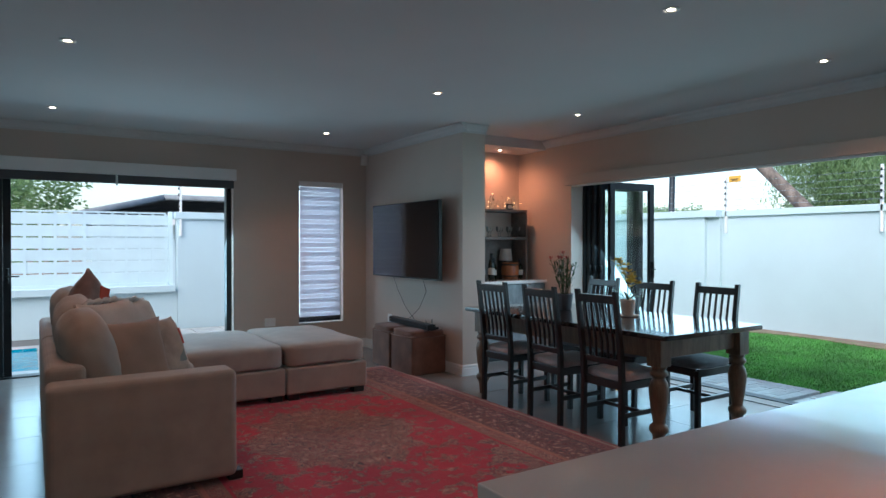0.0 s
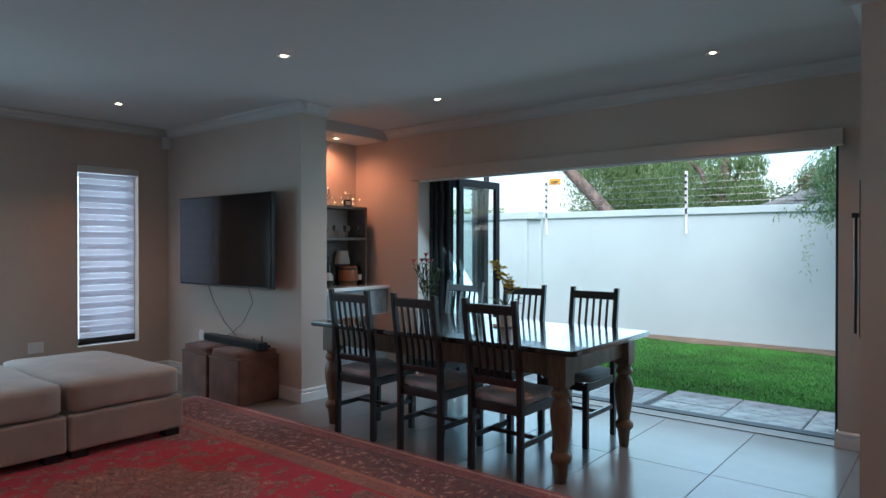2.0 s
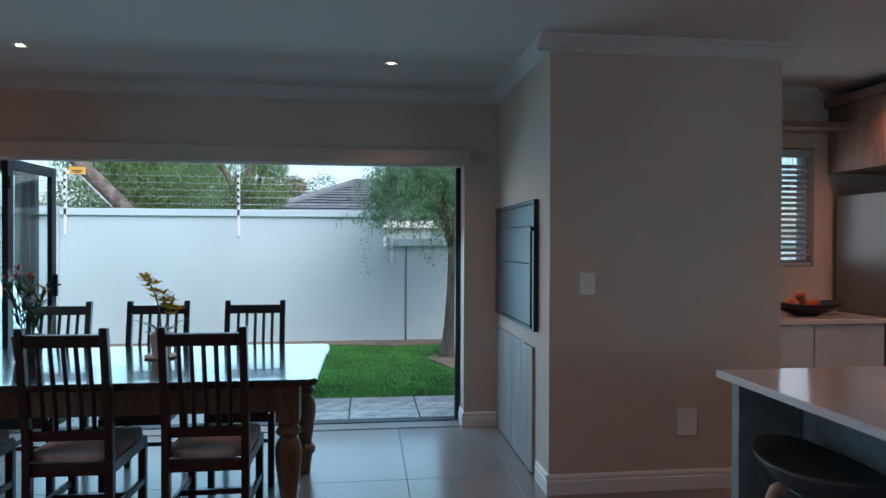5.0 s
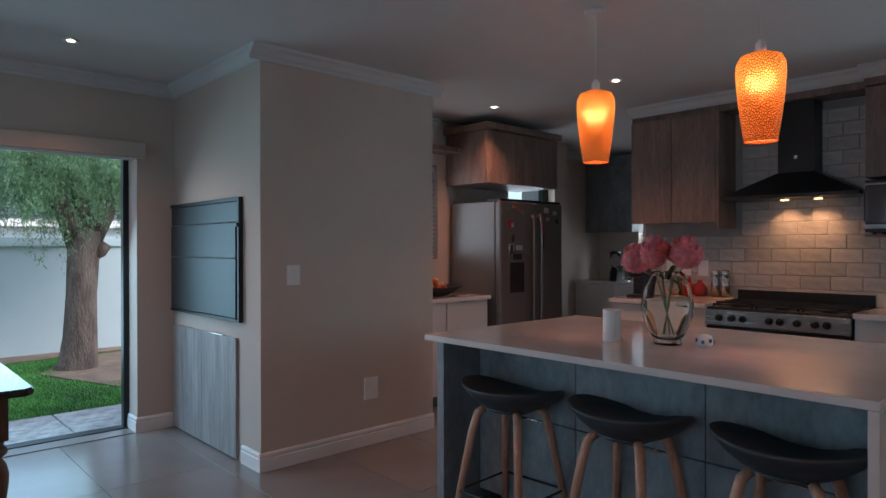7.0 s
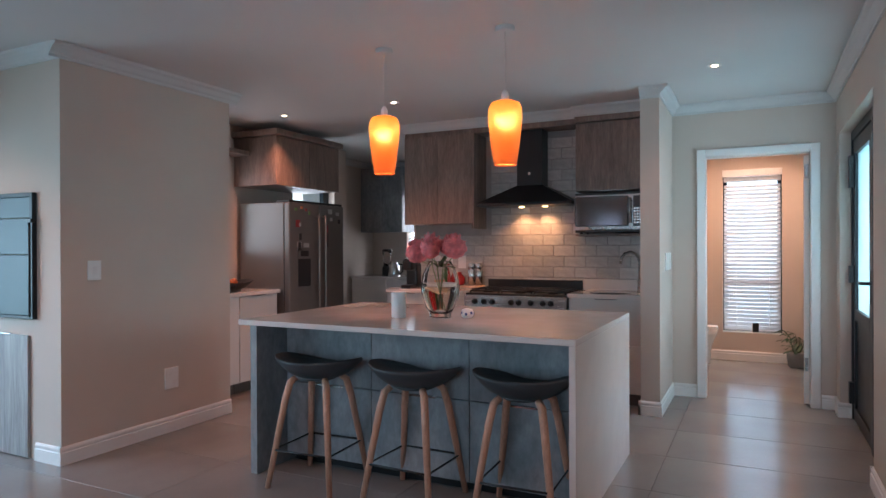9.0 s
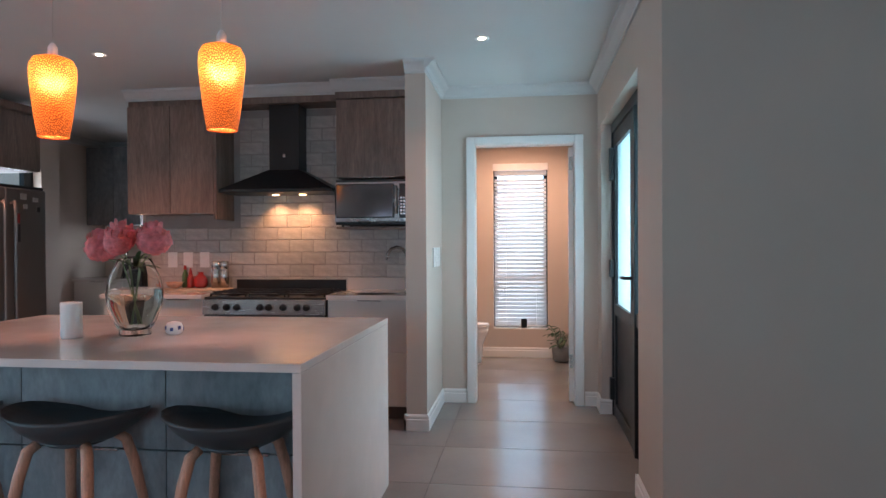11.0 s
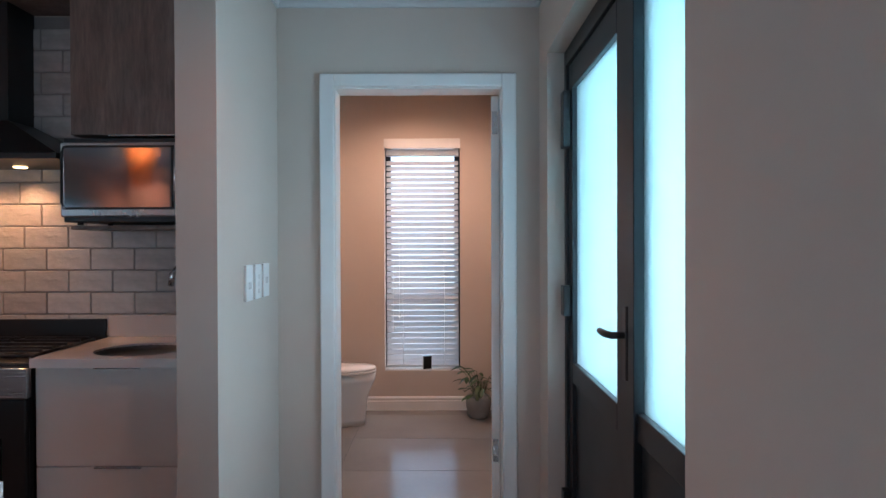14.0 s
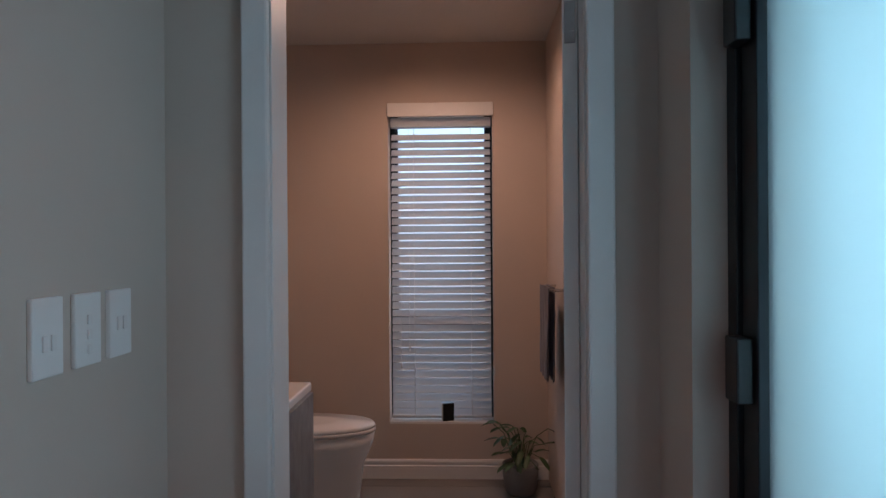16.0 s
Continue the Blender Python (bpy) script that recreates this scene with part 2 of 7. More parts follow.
def soft_box(x, y, z, puff=0.04, n=8, p=7.0):
    """A cushion-like box x by y by z round the origin's top, with swollen faces and round edges."""
    bm = bmesh.new()
    bmesh.ops.create_cube(bm, size=2.0)
    bmesh.ops.subdivide_edges(bm, edges=bm.edges[:], cuts=n, use_grid_fill=True)
    for v in bm.verts:
        c = v.co.copy()
        s = (abs(c.x) ** p + abs(c.y) ** p + abs(c.z) ** p) ** (1 / p)
        c /= s
        swell = max(0.0, 1 - abs(c.x) ** 2) * max(0.0, 1 - abs(c.y) ** 2)
        w = noise.noise(c * 2.0) * 0.01
        v.co = Vector((c.x * x / 2, c.y * y / 2, c.z * z / 2 + (puff * swell if c.z > 0 else 0) + w))
    for f in bm.faces:
        f.smooth = True
    return bm


def pillow(w, h, t, n=14, crease=0.012, seed=0):
    """A square scatter cushion standing in the xz plane, with pinched corners."""
    bm = bmesh.new()
    bmesh.ops.create_cube(bm, size=2.0)
    bmesh.ops.subdivide_edges(bm, edges=bm.edges[:], cuts=n, use_grid_fill=True)
    for v in bm.verts:
        x, y, z = v.co
        fat = (max(0, 1 - x ** 4) * max(0, 1 - z ** 4)) ** 0.5
        pinch = 1 - 0.10 * (1 - x * x) * abs(z) ** 3
        pinch2 = 1 - 0.10 * (1 - z * z) * abs(x) ** 3
        k = noise.noise(Vector((x * 1.6 + seed, y, z * 1.6))) * crease
        v.co = Vector((x * w / 2 * pinch2, y * (0.012 + t / 2 * fat) + k, z * h / 2 * pinch))
    bmesh.ops.remove_doubles(bm, verts=bm.verts, dist=0.0005)
    for f in bm.faces:
        f.smooth = True
    return bm


def mesh_of(name, bm, material):
    me = bpy.data.meshes.new(name)
    bm.to_mesh(me)
    bm.free()
    me.materials.append(material)
    return me


def part(name, bm, material, parent, label=""):
    ob = new(name, mesh_of(name, bm, material))
    ob.parent = parent
    return tagged(ob, label)


def thing(name, at, label, category, group="", turn=0.0):
    ob = new(name)
    ob.empty_display_size = 0.1
    ob.matrix_world = pose(*at, 0, 0, turn)
    return tagged(ob, label, category, group)


def solid(name, bm, material, label, category, group="", at=(0, 0, 0), turn=0.0):
    ob = new(name, mesh_of(name, bm, material))
    ob.matrix_world = pose(*at, 0, 0, turn)
    return tagged(ob, label, category, group)


def setting(name, bm, material, label, category):
    ob = new(name, mesh_of(name, bm, material))
    return tagged(ob, label, category, kind="structure")


def leaves_mesh(name, spots, length, width, material, parent, droop=0.5, label=""):
    """Many small pointed leaves at spots (n by 3), joined."""
    k = len(spots)
    rng = np.random.default_rng(k)
    a = rng.uniform(0, 2 * np.pi, k)
    tilt = rng.uniform(-1, 1, k) * 0.5 - droop
    d = np.stack((np.cos(a) * np.cos(tilt), np.sin(a) * np.cos(tilt), np.sin(tilt)), 1)
    s = np.cross(d, rng.normal(size=(k, 3)))
    s /= np.linalg.norm(s, axis=1)[:, None] + 1e-9
    ln = length * rng.uniform(0.6, 1.3, k)[:, None]
    wd = width * rng.uniform(0.6, 1.3, k)[:, None]
    v = np.stack((spots, spots + d * ln * 0.5 + s * wd / 2, spots + d * ln, spots + d * ln * 0.5 - s * wd / 2), 1).reshape(-1, 3)
    f = np.arange(4 * k).reshape(-1, 4)
    me = bpy.data.meshes.new(name)
    me.from_pydata(v.tolist(), [], f.tolist())
    me.materials.append(material)
    ob = new(name, me)
    ob.parent = parent
    return tagged(ob, label)


# ---------------------------------------------------------------- the house: floor, walls, ceiling
CEIL = 2.56
setting("floor", box(-2.7, 5.45, -4.4, 7.95, -0.16, -0.004), M_GROUT, "grey porcelain tiled floor with thin dark joints", "floor")
floor_ob = bpy.data.objects["floor"]


def wall(name, bms, label="warm grey painted plaster wall", m=None):
    return setting(name, join(*bms), m or M_WALL, label, "wall")


# garden wall, with the wide folding-door opening
GX0, GX1 = 5.20, 5.47
wall("wall_garden", [box(GX0, GX1, 5.37, 8.0, 0, 2.75), box(GX0, GX1, 1.66, 5.37, 2.08, 2.75), box(GX0, GX1, 1.12, 1.66, 0, 2.75)])
# pool wall, with a sliding-door opening and a tall narrow window
PY0, PY1 = 7.63, 7.88
wall("wall_pool", [box(-2.9, -0.45, PY0, PY1, 0, 2.75), box(-0.45, 2.02, PY0, PY1, 2.08, 2.75), box(2.02, 2.81, PY0, PY1, 0, 2.75),
                   box(2.81, 3.40, PY0, PY1, 0, 0.35), box(2.81, 3.40, PY0, PY1, 2.12, 2.75), box(3.40, 5.2, PY0, PY1, 0, 2.75)])
# the television wall, a free pier, with the bar niche behind it
wall("wall_television", [box(3.72, 4.0, 5.39, 7.63, 0, 2.75)], "warm grey plaster pier that carries the television")
wall("wall_niche", [box(4.0, 5.2, 6.30, 6.42, 0, 2.75)], "plaster back wall of the bar niche lit by a downlight")
wall("bulkhead_niche", [box(4.0, 5.2, 5.80, 6.30, 2.455, 2.75)], "lowered plaster ceiling over the bar niche", M_CEIL)
# the block round the built-in barbecue
wall("wall_barbecue", [box(3.82, 5.2, 0.0, 1.39, 0, 2.75)], "projecting warm grey plaster block with a built-in barbecue")
# kitchen far wall, with the side window and the slot window over the fridge
KX = 4.78
wall("wall_kitchen_far", [box(KX, KX + 0.2, -0.93, 0.0, 0, 1.24), box(KX, KX + 0.2, -0.93, 0.0, 2.13, 2.75), box(KX, KX + 0.2, -1.95, -0.93, 0, 2.75),
                          box(KX, KX + 0.2, -0.15, 0.0, 1.24, 2.13), box(KX, KX + 0.2, -2.75, -1.95, 0, 1.70), box(KX, KX + 0.2, -2.75, -1.95, 2.05, 2.75), box(KX, KX + 0.2, -3.0, -2.75, 0, 2.75)])
wall("wall_scullery_side", [box(5.2, 5.4, -4.5, -3.0, 0, 2.75), box(4.98, 5.4, -3.0, -2.9, 0, 2.75)])
BY = -4.31
wall("wall_back", [box(4.62, 5.2, BY - 0.2, BY, 0, 2.75), box(4.05, 4.62, BY - 0.2, BY, 0, 1.05), box(4.05, 4.62, BY - 0.2, BY, 2.1, 2.75), box(1.2, 4.05, BY - 0.2, BY, 0, 2.75),
                   box(0.388, 1.2, BY - 0.2, BY, 0, 2.75), box(-0.227, 0.388, BY - 0.2, BY, 0, 0.318), box(-0.227, 0.388, BY - 0.2, BY, 2.2, 2.75), box(-0.75, -0.227, BY - 0.2, BY, 0, 2.75)])
wall("wall_cooker", [box(0.84, 3.30, -2.27, -2.12, 0, 2.75)])
wall("wall_hall_pier", [box(0.70, 0.845, -2.16, -1.34, 0, 2.75)], "narrow grey plaster pier between kitchen and hall")
wall("wall_bath_door", [box(0.432, 0.84, -2.30, -2.16, 0, 2.75), box(-0.375, 0.432, -2.30, -2.16, 2.10, 2.75), box(-0.75, -0.375, -2.30, -2.16, 0, 2.75)])
wall("wall_bath_side", [box(1.25, 1.35, -4.31, -2.27, 0, 2.75)])
wall("wall_bath_right", [box(-0.75, -0.54, -4.31, -2.30, 0, 2.75)])
wall("wall_entrance", [box(-0.75, -0.55, -2.16, -1.93, 0, 2.75), box(-0.75, -0.55, -1.93, -0.32, 2.19, 2.75), box(-0.75, -0.55, -0.32, 0.27, 0, 2.75)])
wall("wall_living_south", [box(-2.7, -0.75, 0.12, 0.27, 0, 2.75)])
wall("wall_living_west", [box(-2.9, -2.7, 0.12, 7.63, 0, 2.75)])
setting("ceiling", box(-2.9, 5.45, -4.5, 7.9, CEIL, CEIL + 0.12), M_CEIL, "matt white plaster ceiling with recessed downlights", "ceiling")

SKIRT = [(0.0, 0.0), (0.016, 0.0), (0.016, 0.075), (0.010, 0.080), (0.013, 0.088), (0.013, 0.100), (0.006, 0.112), (0.0, 0.112)]
CORN = [(0.0, CEIL - 0.085), (0.012, CEIL - 0.085), (0.014, CEIL - 0.068), (0.030, CEIL - 0.055), (0.048, CEIL - 0.030), (0.070, CEIL - 0.016), (0.074, CEIL), (0.0, CEIL)]
SK = 0.016
skirts = [((3.82, 0.0), (3.82, 1.39 + SK), (-1, 0)), ((3.82, 1.39), (4.06, 1.39), (0, 1)), ((5.2, 1.39), (5.2, 1.66), (-1, 0)), ((5.2 - SK, 1.66), (5.38, 1.66), (0, 1)),
          ((3.72, 5.39 - SK), (3.72, 7.63), (-1, 0)), ((3.72, 5.39), (4.0, 5.39), (0, -1)), ((2.02, 7.63), (3.70, 7.63), (0, -1)), ((5.2, 5.37), (5.2, 5.795), (-1, 0)),
          ((0.70, -1.34 + SK), (0.70, -2.16), (-1, 0)), ((0.70, -1.34), (0.845 + SK, -1.34), (0, 1)), ((0.845, -1.54), (0.845, -1.34 + SK), (1, 0)), ((0.50, -2.16), (0.684, -2.16), (0, 1)), ((-0.55, -2.16), (-0.445, -2.16), (0, 1)),
          ((-0.55, -2.14), (-0.55, -1.93), (1, 0)), ((-0.55, -0.32), (-0.55, 0.27 + SK), (1, 0)), ((-2.7, 0.27), (-0.55, 0.27), (0, 1)), ((-0.54, -4.31), (1.25, -4.31), (0, 1)),
          ((-0.66, -1.93), (-0.534, -1.93), (0, 1)), ((-0.66, -0.32), (-0.534, -0.32), (0, -1))]
for i, (a, b, inward) in enumerate(skirts):
    setting("baseboard_%d" % (i + 1), run(SKIRT, a, b, inward), M_TRIM, "white moulded skirting board", "skirting")
cornices = [((5.2, 1.39), (5.2, 5.80), (-1, 0)), ((3.82, 1.39), (5.2, 1.39), (0, 1)), ((3.82, -0.074), (3.82, 1.39 + 0.074), (-1, 0)), ((3.82, 0.0), (KX, 0.0), (0, -1)),
            ((3.72, 5.39 - 0.074), (3.72, 7.63), (-1, 0)), ((3.72, 5.39), (4.0, 5.39), (0, -1)), ((-2.7, 7.63), (3.72, 7.63), (0, -1)),
            ((0.70, -1.34 + 0.074), (0.70, -2.16), (-1, 0)), ((0.70, -1.34), (0.845, -1.34), (0, 1)), ((-0.55, -2.16), (0.70, -2.16), (0, 1)), ((-0.55, -2.16), (-0.55, 0.27 + 0.074), (1, 0)),
            ((-2.7, 0.27), (-0.55, 0.27), (0, 1)), ((0.84, -1.78), (1.50, -1.78), (0, 1)), ((1.50, -1.86), (3.27, -1.86), (0, 1)), ((KX, -0.9), (KX, 0.0), (-1, 0)), ((5.2, -4.31), (5.2, -3.0), (-1, 0)), ((1.35, -4.31), (5.2, -4.31), (0, 1))]
for i, (a, b, inward) in enumerate(cornices):
    setting("cornice_%d" % (i + 1), run(CORN, a, b, inward), M_CEIL, "white coved plaster cornice", "cornice")

# ---------------------------------------------------------------- outside
M_GRASS = surface("lawn_soil", (0.05, 0.15, 0.03), 0.95, vary=0.4, scale=3, grain=80, relief=0.6, depth=0.02)
M_BLADE = surface("grass_blades", (0.11, 0.36, 0.06), 0.6, vary=0.35, scale=1.5, grain=40, relief=0.0)
M_SOIL = surface("dry_soil", (0.24, 0.17, 0.12), 0.95, vary=0.3, scale=4, grain=60, relief=0.6, depth=0.01)
M_PAVER = surface("concrete_paver", (0.42, 0.43, 0.42), 0.9, vary=0.22, scale=6, grain=90, relief=0.4, each=0.2, depth=0.004)
M_BARK = surface("bark", (0.20, 0.155, 0.13), 0.95, vary=0.5, scale=7, grain=40, relief=1.0, stretch=(1, 1, 0.35), depth=0.03)
def foliage(name, colour, scale):
    """Thin leaves that let some light through."""
    m = surface(name, colour, 0.6, vary=0.4, scale=scale, grain=9, relief=0.0)
    n, l = m.node_tree.nodes, m.node_tree.links
    t = n.new("ShaderNodeBsdfTranslucent")
    t.inputs["Color"].default_value = (*(min(1, c * 1.3) for c in colour), 1)
    x = n.new("ShaderNodeMixShader")
    x.inputs[0].default_value = 0.45
    l.new(n["Principled BSDF"].outputs[0], x.inputs[1])
    l.new(t.outputs[0], x.inputs[2])
    l.new(x.outputs[0], n["Material Output"].inputs["Surface"])
    return m


M_LEAF = foliage("pepper_tree_leaves", (0.19, 0.32, 0.17), 1.2)
M_LEAF2 = foliage("willow_leaves", (0.20, 0.30, 0.13), 0.6)
M_LEAF3 = foliage("dark_tree_leaves", (0.11, 0.18, 0.10), 0.5)
M_LEAF4 = foliage("russet_tree_leaves", (0.21, 0.22, 0.12), 0.5)
M_ROOF = surface("roof_tiles", (0.23, 0.25, 0.27), 0.85, vary=0.2, scale=2, grain=20, relief=0.4, each=0.25, depth=0.01)
M_WATER = surface("pool_water", (0.02, 0.30, 0.42), 0.06, vary=0.15, scale=6, grain=18, relief=0.15, depth=0.01)

setting("ground", box(-400, 400, -400, 400, -0.5, -0.165), M_SOIL, "bare dry earth reaching to the horizon", "ground")
setting("lawn", prism([(6.345, -6), (10.1, -6), (10.1, 20), (6.345, 20)], -0.164, -0.075), M_GRASS, "earth under a green lawn", "lawn")
setting("pavement", join(box(5.475, 6.345, -6, 20, -0.164, -0.078), box(-20, 5.47, 7.885, 11.3, -0.164, -0.078)), M_GROUT, "bedding under the garden paving", "paving")

# grass blades, denser where the lawn is seen
rng = np.random.default_rng(5)
k = 150000
gx, gy = 6.36 + 3.44 * rng.random(k) ** 1.1, rng.uniform(-0.6, 8.5, k)
edge = 9.75 - 0.10 * np.sin(gy * 2.1) - 0.08 * np.sin(gy * 5.3)
bare = ((gx - 8.35) / 1.25) ** 2 + ((gy - 0.35) / 1.15) ** 2 < 1 + 0.25 * np.sin(gx * 9) * np.sin(gy * 7)
keep = (gx < edge) & ~bare
gx, gy = gx[keep], gy[keep]
k = len(gx)
a, h = rng.uniform(0, 6.28, k), rng.uniform(0.015, 0.036, k)
root = np.stack((gx, gy, np.full(k, -0.077)), 1)
side = np.stack((np.cos(a), np.sin(a), 0 * a), 1) * 0.005
lean = np.stack((np.cos(a + 1.6) * h * 0.5, np.sin(a + 1.6) * h * 0.5, h), 1)
me = bpy.data.meshes.new("grass")
me.from_pydata(np.stack((root - side, root + side, root + lean), 1).reshape(-1, 3).tolist(), [], np.arange(3 * k).reshape(-1, 3).tolist())
me.materials.append(M_BLADE)
tagged(new("grass", me), "short mown bright green lawn grass", "grass", kind="stuff")
def soil_bed():
    """An uneven strip of bare soil along the boundary wall."""
    rnd = random.Random(4)
    return prism([(9.70 - 0.1 * math.sin(i * 1.4) - rnd.random() * 0.08, -1 + i * 0.5) for i in range(22)] + [(10.1, 9.5), (10.1, -1)], -0.09, -0.055, 0)
solid("soil_strip", soil_bed(), M_SOIL, "strip of dry brown soil along the garden wall", "soil")
solid("soil_patch", prism([(8.35 + (1.30 + 0.10 * math.sin(3 * i)) * math.cos(i * 0.35), 0.35 + (1.2 + 0.1 * math.sin(2 * i)) * math.sin(i * 0.35)) for i in range(18)], -0.09, -0.06), M_SOIL, "bare soil patch round the tree trunk", "soil")


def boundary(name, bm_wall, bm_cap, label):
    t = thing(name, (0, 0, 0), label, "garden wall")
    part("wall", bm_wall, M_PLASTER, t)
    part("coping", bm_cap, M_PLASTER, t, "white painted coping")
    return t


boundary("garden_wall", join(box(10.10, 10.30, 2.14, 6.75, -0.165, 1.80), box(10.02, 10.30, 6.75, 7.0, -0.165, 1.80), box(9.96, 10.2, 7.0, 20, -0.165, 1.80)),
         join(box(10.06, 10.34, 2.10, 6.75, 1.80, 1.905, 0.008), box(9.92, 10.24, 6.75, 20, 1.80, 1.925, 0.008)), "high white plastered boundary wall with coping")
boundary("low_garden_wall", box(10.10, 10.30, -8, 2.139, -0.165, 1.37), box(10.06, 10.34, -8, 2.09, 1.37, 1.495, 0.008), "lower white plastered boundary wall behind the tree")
# thin tube added to draw the wall's dark vertical joint line
solid("wall_joint", tube([(10.093, 1.80, -0.165), (10.093, 1.80, 1.36)], 0.009), M_GROUT, "slim dark grey joint line up the wall, drawn as a thin tube", "pipe")


def fence_bracket(x, y, z):
    t = thing("electric_fence_bracket", (x, y, z), "white steel electric fence bracket on the wall", "fence bracket", "electric fence brackets")
    part("post", box(-0.02, 0.015, -0.018, 0.018, -0.40, 0.55, 0.003), M_WHITEPLASTIC, t)
    for i in range(5):
        part("insulator", moved(lathe([(0.012, 0), (0.016, 0.02), (0.012, 0.04)], 8), pose(-0.03, 0, 0.06 + i * 0.1)), M_BLACK, t)
    return t


for y, z in ((4.27, 1.91), (6.67, 1.92), (8.3, 1.93)):
    fence_bracket(10.08, y, z)
fence_bracket(10.05, 2.02, 1.495)
for i in range(5):
    solid("fence_wire", tube([(10.05, 2.2, 1.98 + i * 0.1), (10.05, 4.27, 1.975 + i * 0.1), (10.05, 6.67, 1.985 + i * 0.1), (10.05, 18, 1.985 + i * 0.1)], 0.003, 5), M_CHROME, "thin taut electric fence wire", "wire", "electric fence wires")
sign = thing("warning_sign", (10.06, 6.5, 2.38), "small orange warning plate on the electric fence", "sign")
part("plate", box(-0.006, 0.006, -0.11, 0.11, 0, 0.11, 0.002), surface("sign_orange", (0.75, 0.40, 0.06), 0.5), sign)
part("bar", box(-0.009, -0.006, -0.07, 0.07, 0.045, 0.06), M_BLACK, sign)
part("bar", box(-0.009, -0.006, -0.05, 0.05, 0.025, 0.035), M_BLACK, sign)
part("strut", tube([(0.01, 0.0, 0.02), (0.04, -0.45, -0.45)], 0.008), M_WHITEPLASTIC, sign, "white raking strut")
solid("leaning_pole", tube([(13.0, 4.85, -0.17), (13.0, 5.9, 1.05), (13.0, 6.9, 2.07), (13.0, 7.8, 3.0), (13.0, 8.9, 4.1)], [0.15, 0.14, 0.13, 0.12, 0.11], 10), M_BARK, "leaning weathered brown timber pole", "pole")

solid("dark_pole", tube([(13.0, 10.08, -0.17), (13.0, 10.06, 1.5), (13.0, 10.02, 3.05)], 0.07, 8), M_DARKMETAL, "dark upright metal pole beyond the wall", "pole")


def tree(name, at, trunk_pts, radii, limbs, spots, leaf, material, label, droop):
    t = thing(name, at, label, "tree")
    part("trunk", tube(trunk_pts, radii, 14), M_BARK, t, "rough grey-brown bark trunk")
    for pts, rad in limbs:
        part("limb", tube(pts, rad, 8), M_BARK, t)
    leaves_mesh("crown", spots, leaf[0], leaf[1], material, t, droop, "drooping feathery green leaves")
    return t


def strands(rng, tops, length, per, spread):
    """Points down hanging twigs."""
    out = []
    for p in tops:
        n = int(per * rng.uniform(0.6, 1.3))
        ln = length * rng.uniform(0.4, 1.2)
        s = np.linspace(0, 1, n)[:, None]
        drift = rng.normal(size=2) * 0.22
        q = p + s * np.array((drift[0], drift[1], -ln)) + rng.normal(size=(n, 3)) * spread
        out.append(q)
    return np.concatenate(out)


rng = np.random.default_rng(11)
n = 620
ang, rad = rng.uniform(0, 6.28, n), rng.random(n) ** 0.55
tops = np.stack((np.cos(ang) * rad * 0.75, np.sin(ang) * rad * 1.1 + 0.02, 2.35 + 1.0 * (1 - rad ** 2) * rng.random(n) + 0.16 * rng.normal(size=n)), 1)
spots = strands(rng, tops, 0.62, 95, 0.032)
wisp = strands(rng, np.array([(-0.1, 1.12, 2.1), (-0.05, 1.2, 2.0), (0.05, 1.05, 2.1), (-0.15, 1.16, 1.9), (-0.1, 1.0, 2.05), (0.1, 0.8, 1.95), (0.0, 0.55, 1.95), (-0.1, 0.35, 1.95)]), 0.7, 60, 0.03)
spots = np.concatenate((spots, wisp))
tree("pepper_tree", (8.72, 1.22, -0.1),
     [(0.02, 0.03, -0.05), (0, 0, 0.08), (-0.02, -0.02, 0.4), (0, -0.04, 0.9), (0.03, -0.07, 1.4), (0.03, -0.08, 1.65)], [0.26, 0.215, 0.185, 0.165, 0.175, 0.19],
     [([(0.03, -0.02, 1.5), (-0.05, 0.15, 1.9), (-0.1, 0.5, 2.5), (-0.1, 0.8, 2.8), (-0.1, 1.2, 2.9)], [0.14, 0.11, 0.08, 0.05, 0.02]),
      ([(0.03, -0.12, 1.5), (0.05, -0.3, 1.85), (0.1, -0.5, 2.5), (0.1, -0.8, 3.1)], [0.14, 0.12, 0.07, 0.03]),
      ([(0.03, -0.05, 1.6), (0.1, -0.05, 2.3), (0.3, 0.0, 3.2)], [0.12, 0.09, 0.03]),
      ([(0.0, -0.1, 1.35), (-0.05, -0.24, 1.42), (-0.06, -0.30, 1.5)], [0.09, 0.08, 0.06])],
     spots, (0.055, 0.013), M_LEAF, "old pepper tree with a thick forked trunk and hanging foliage", 0.9)


def far_tree(at, height, radius, n, leaf, material, label, droop, seed, hang=0.0):
    rng = np.random.default_rng(seed)
    blobs = [(rng.normal(size=3) * (radius * 0.45, radius * 0.45, height * 0.16) + (0, 0, height * 0.62), radius * rng.uniform(0.3, 0.6)) for _ in range(26)]
    pts = []
    for c, r in blobs:
        v = rng.normal(size=(n // 26, 3))
        v *= (r * rng.uniform(0.55, 1.0, len(v)) / np.linalg.norm(v, axis=1))[:, None]
        v[:, 2] *= 0.8
        if hang:
            v[:, 2] -= hang * rng.random(len(v)) ** 2 * (rng.random(len(v)) < 0.5)
        pts.append(c + v)
    tk = [(0, 0, -0.1), (0.1, 0, height * 0.3), (0, 0.1, height * 0.55), (0.1, 0, height * 0.8)]
    limbs = [([(0.05, 0, height * 0.35), tuple(b[0] * 0.6 + np.array((0, 0, height * 0.22))), tuple(b[0])], [0.1, 0.06, 0.02]) for b in blobs[:6]]
    return tree("tree", at, tk, [0.28, 0.22, 0.15, 0.05], limbs, np.concatenate(pts), leaf, material, label, droop)


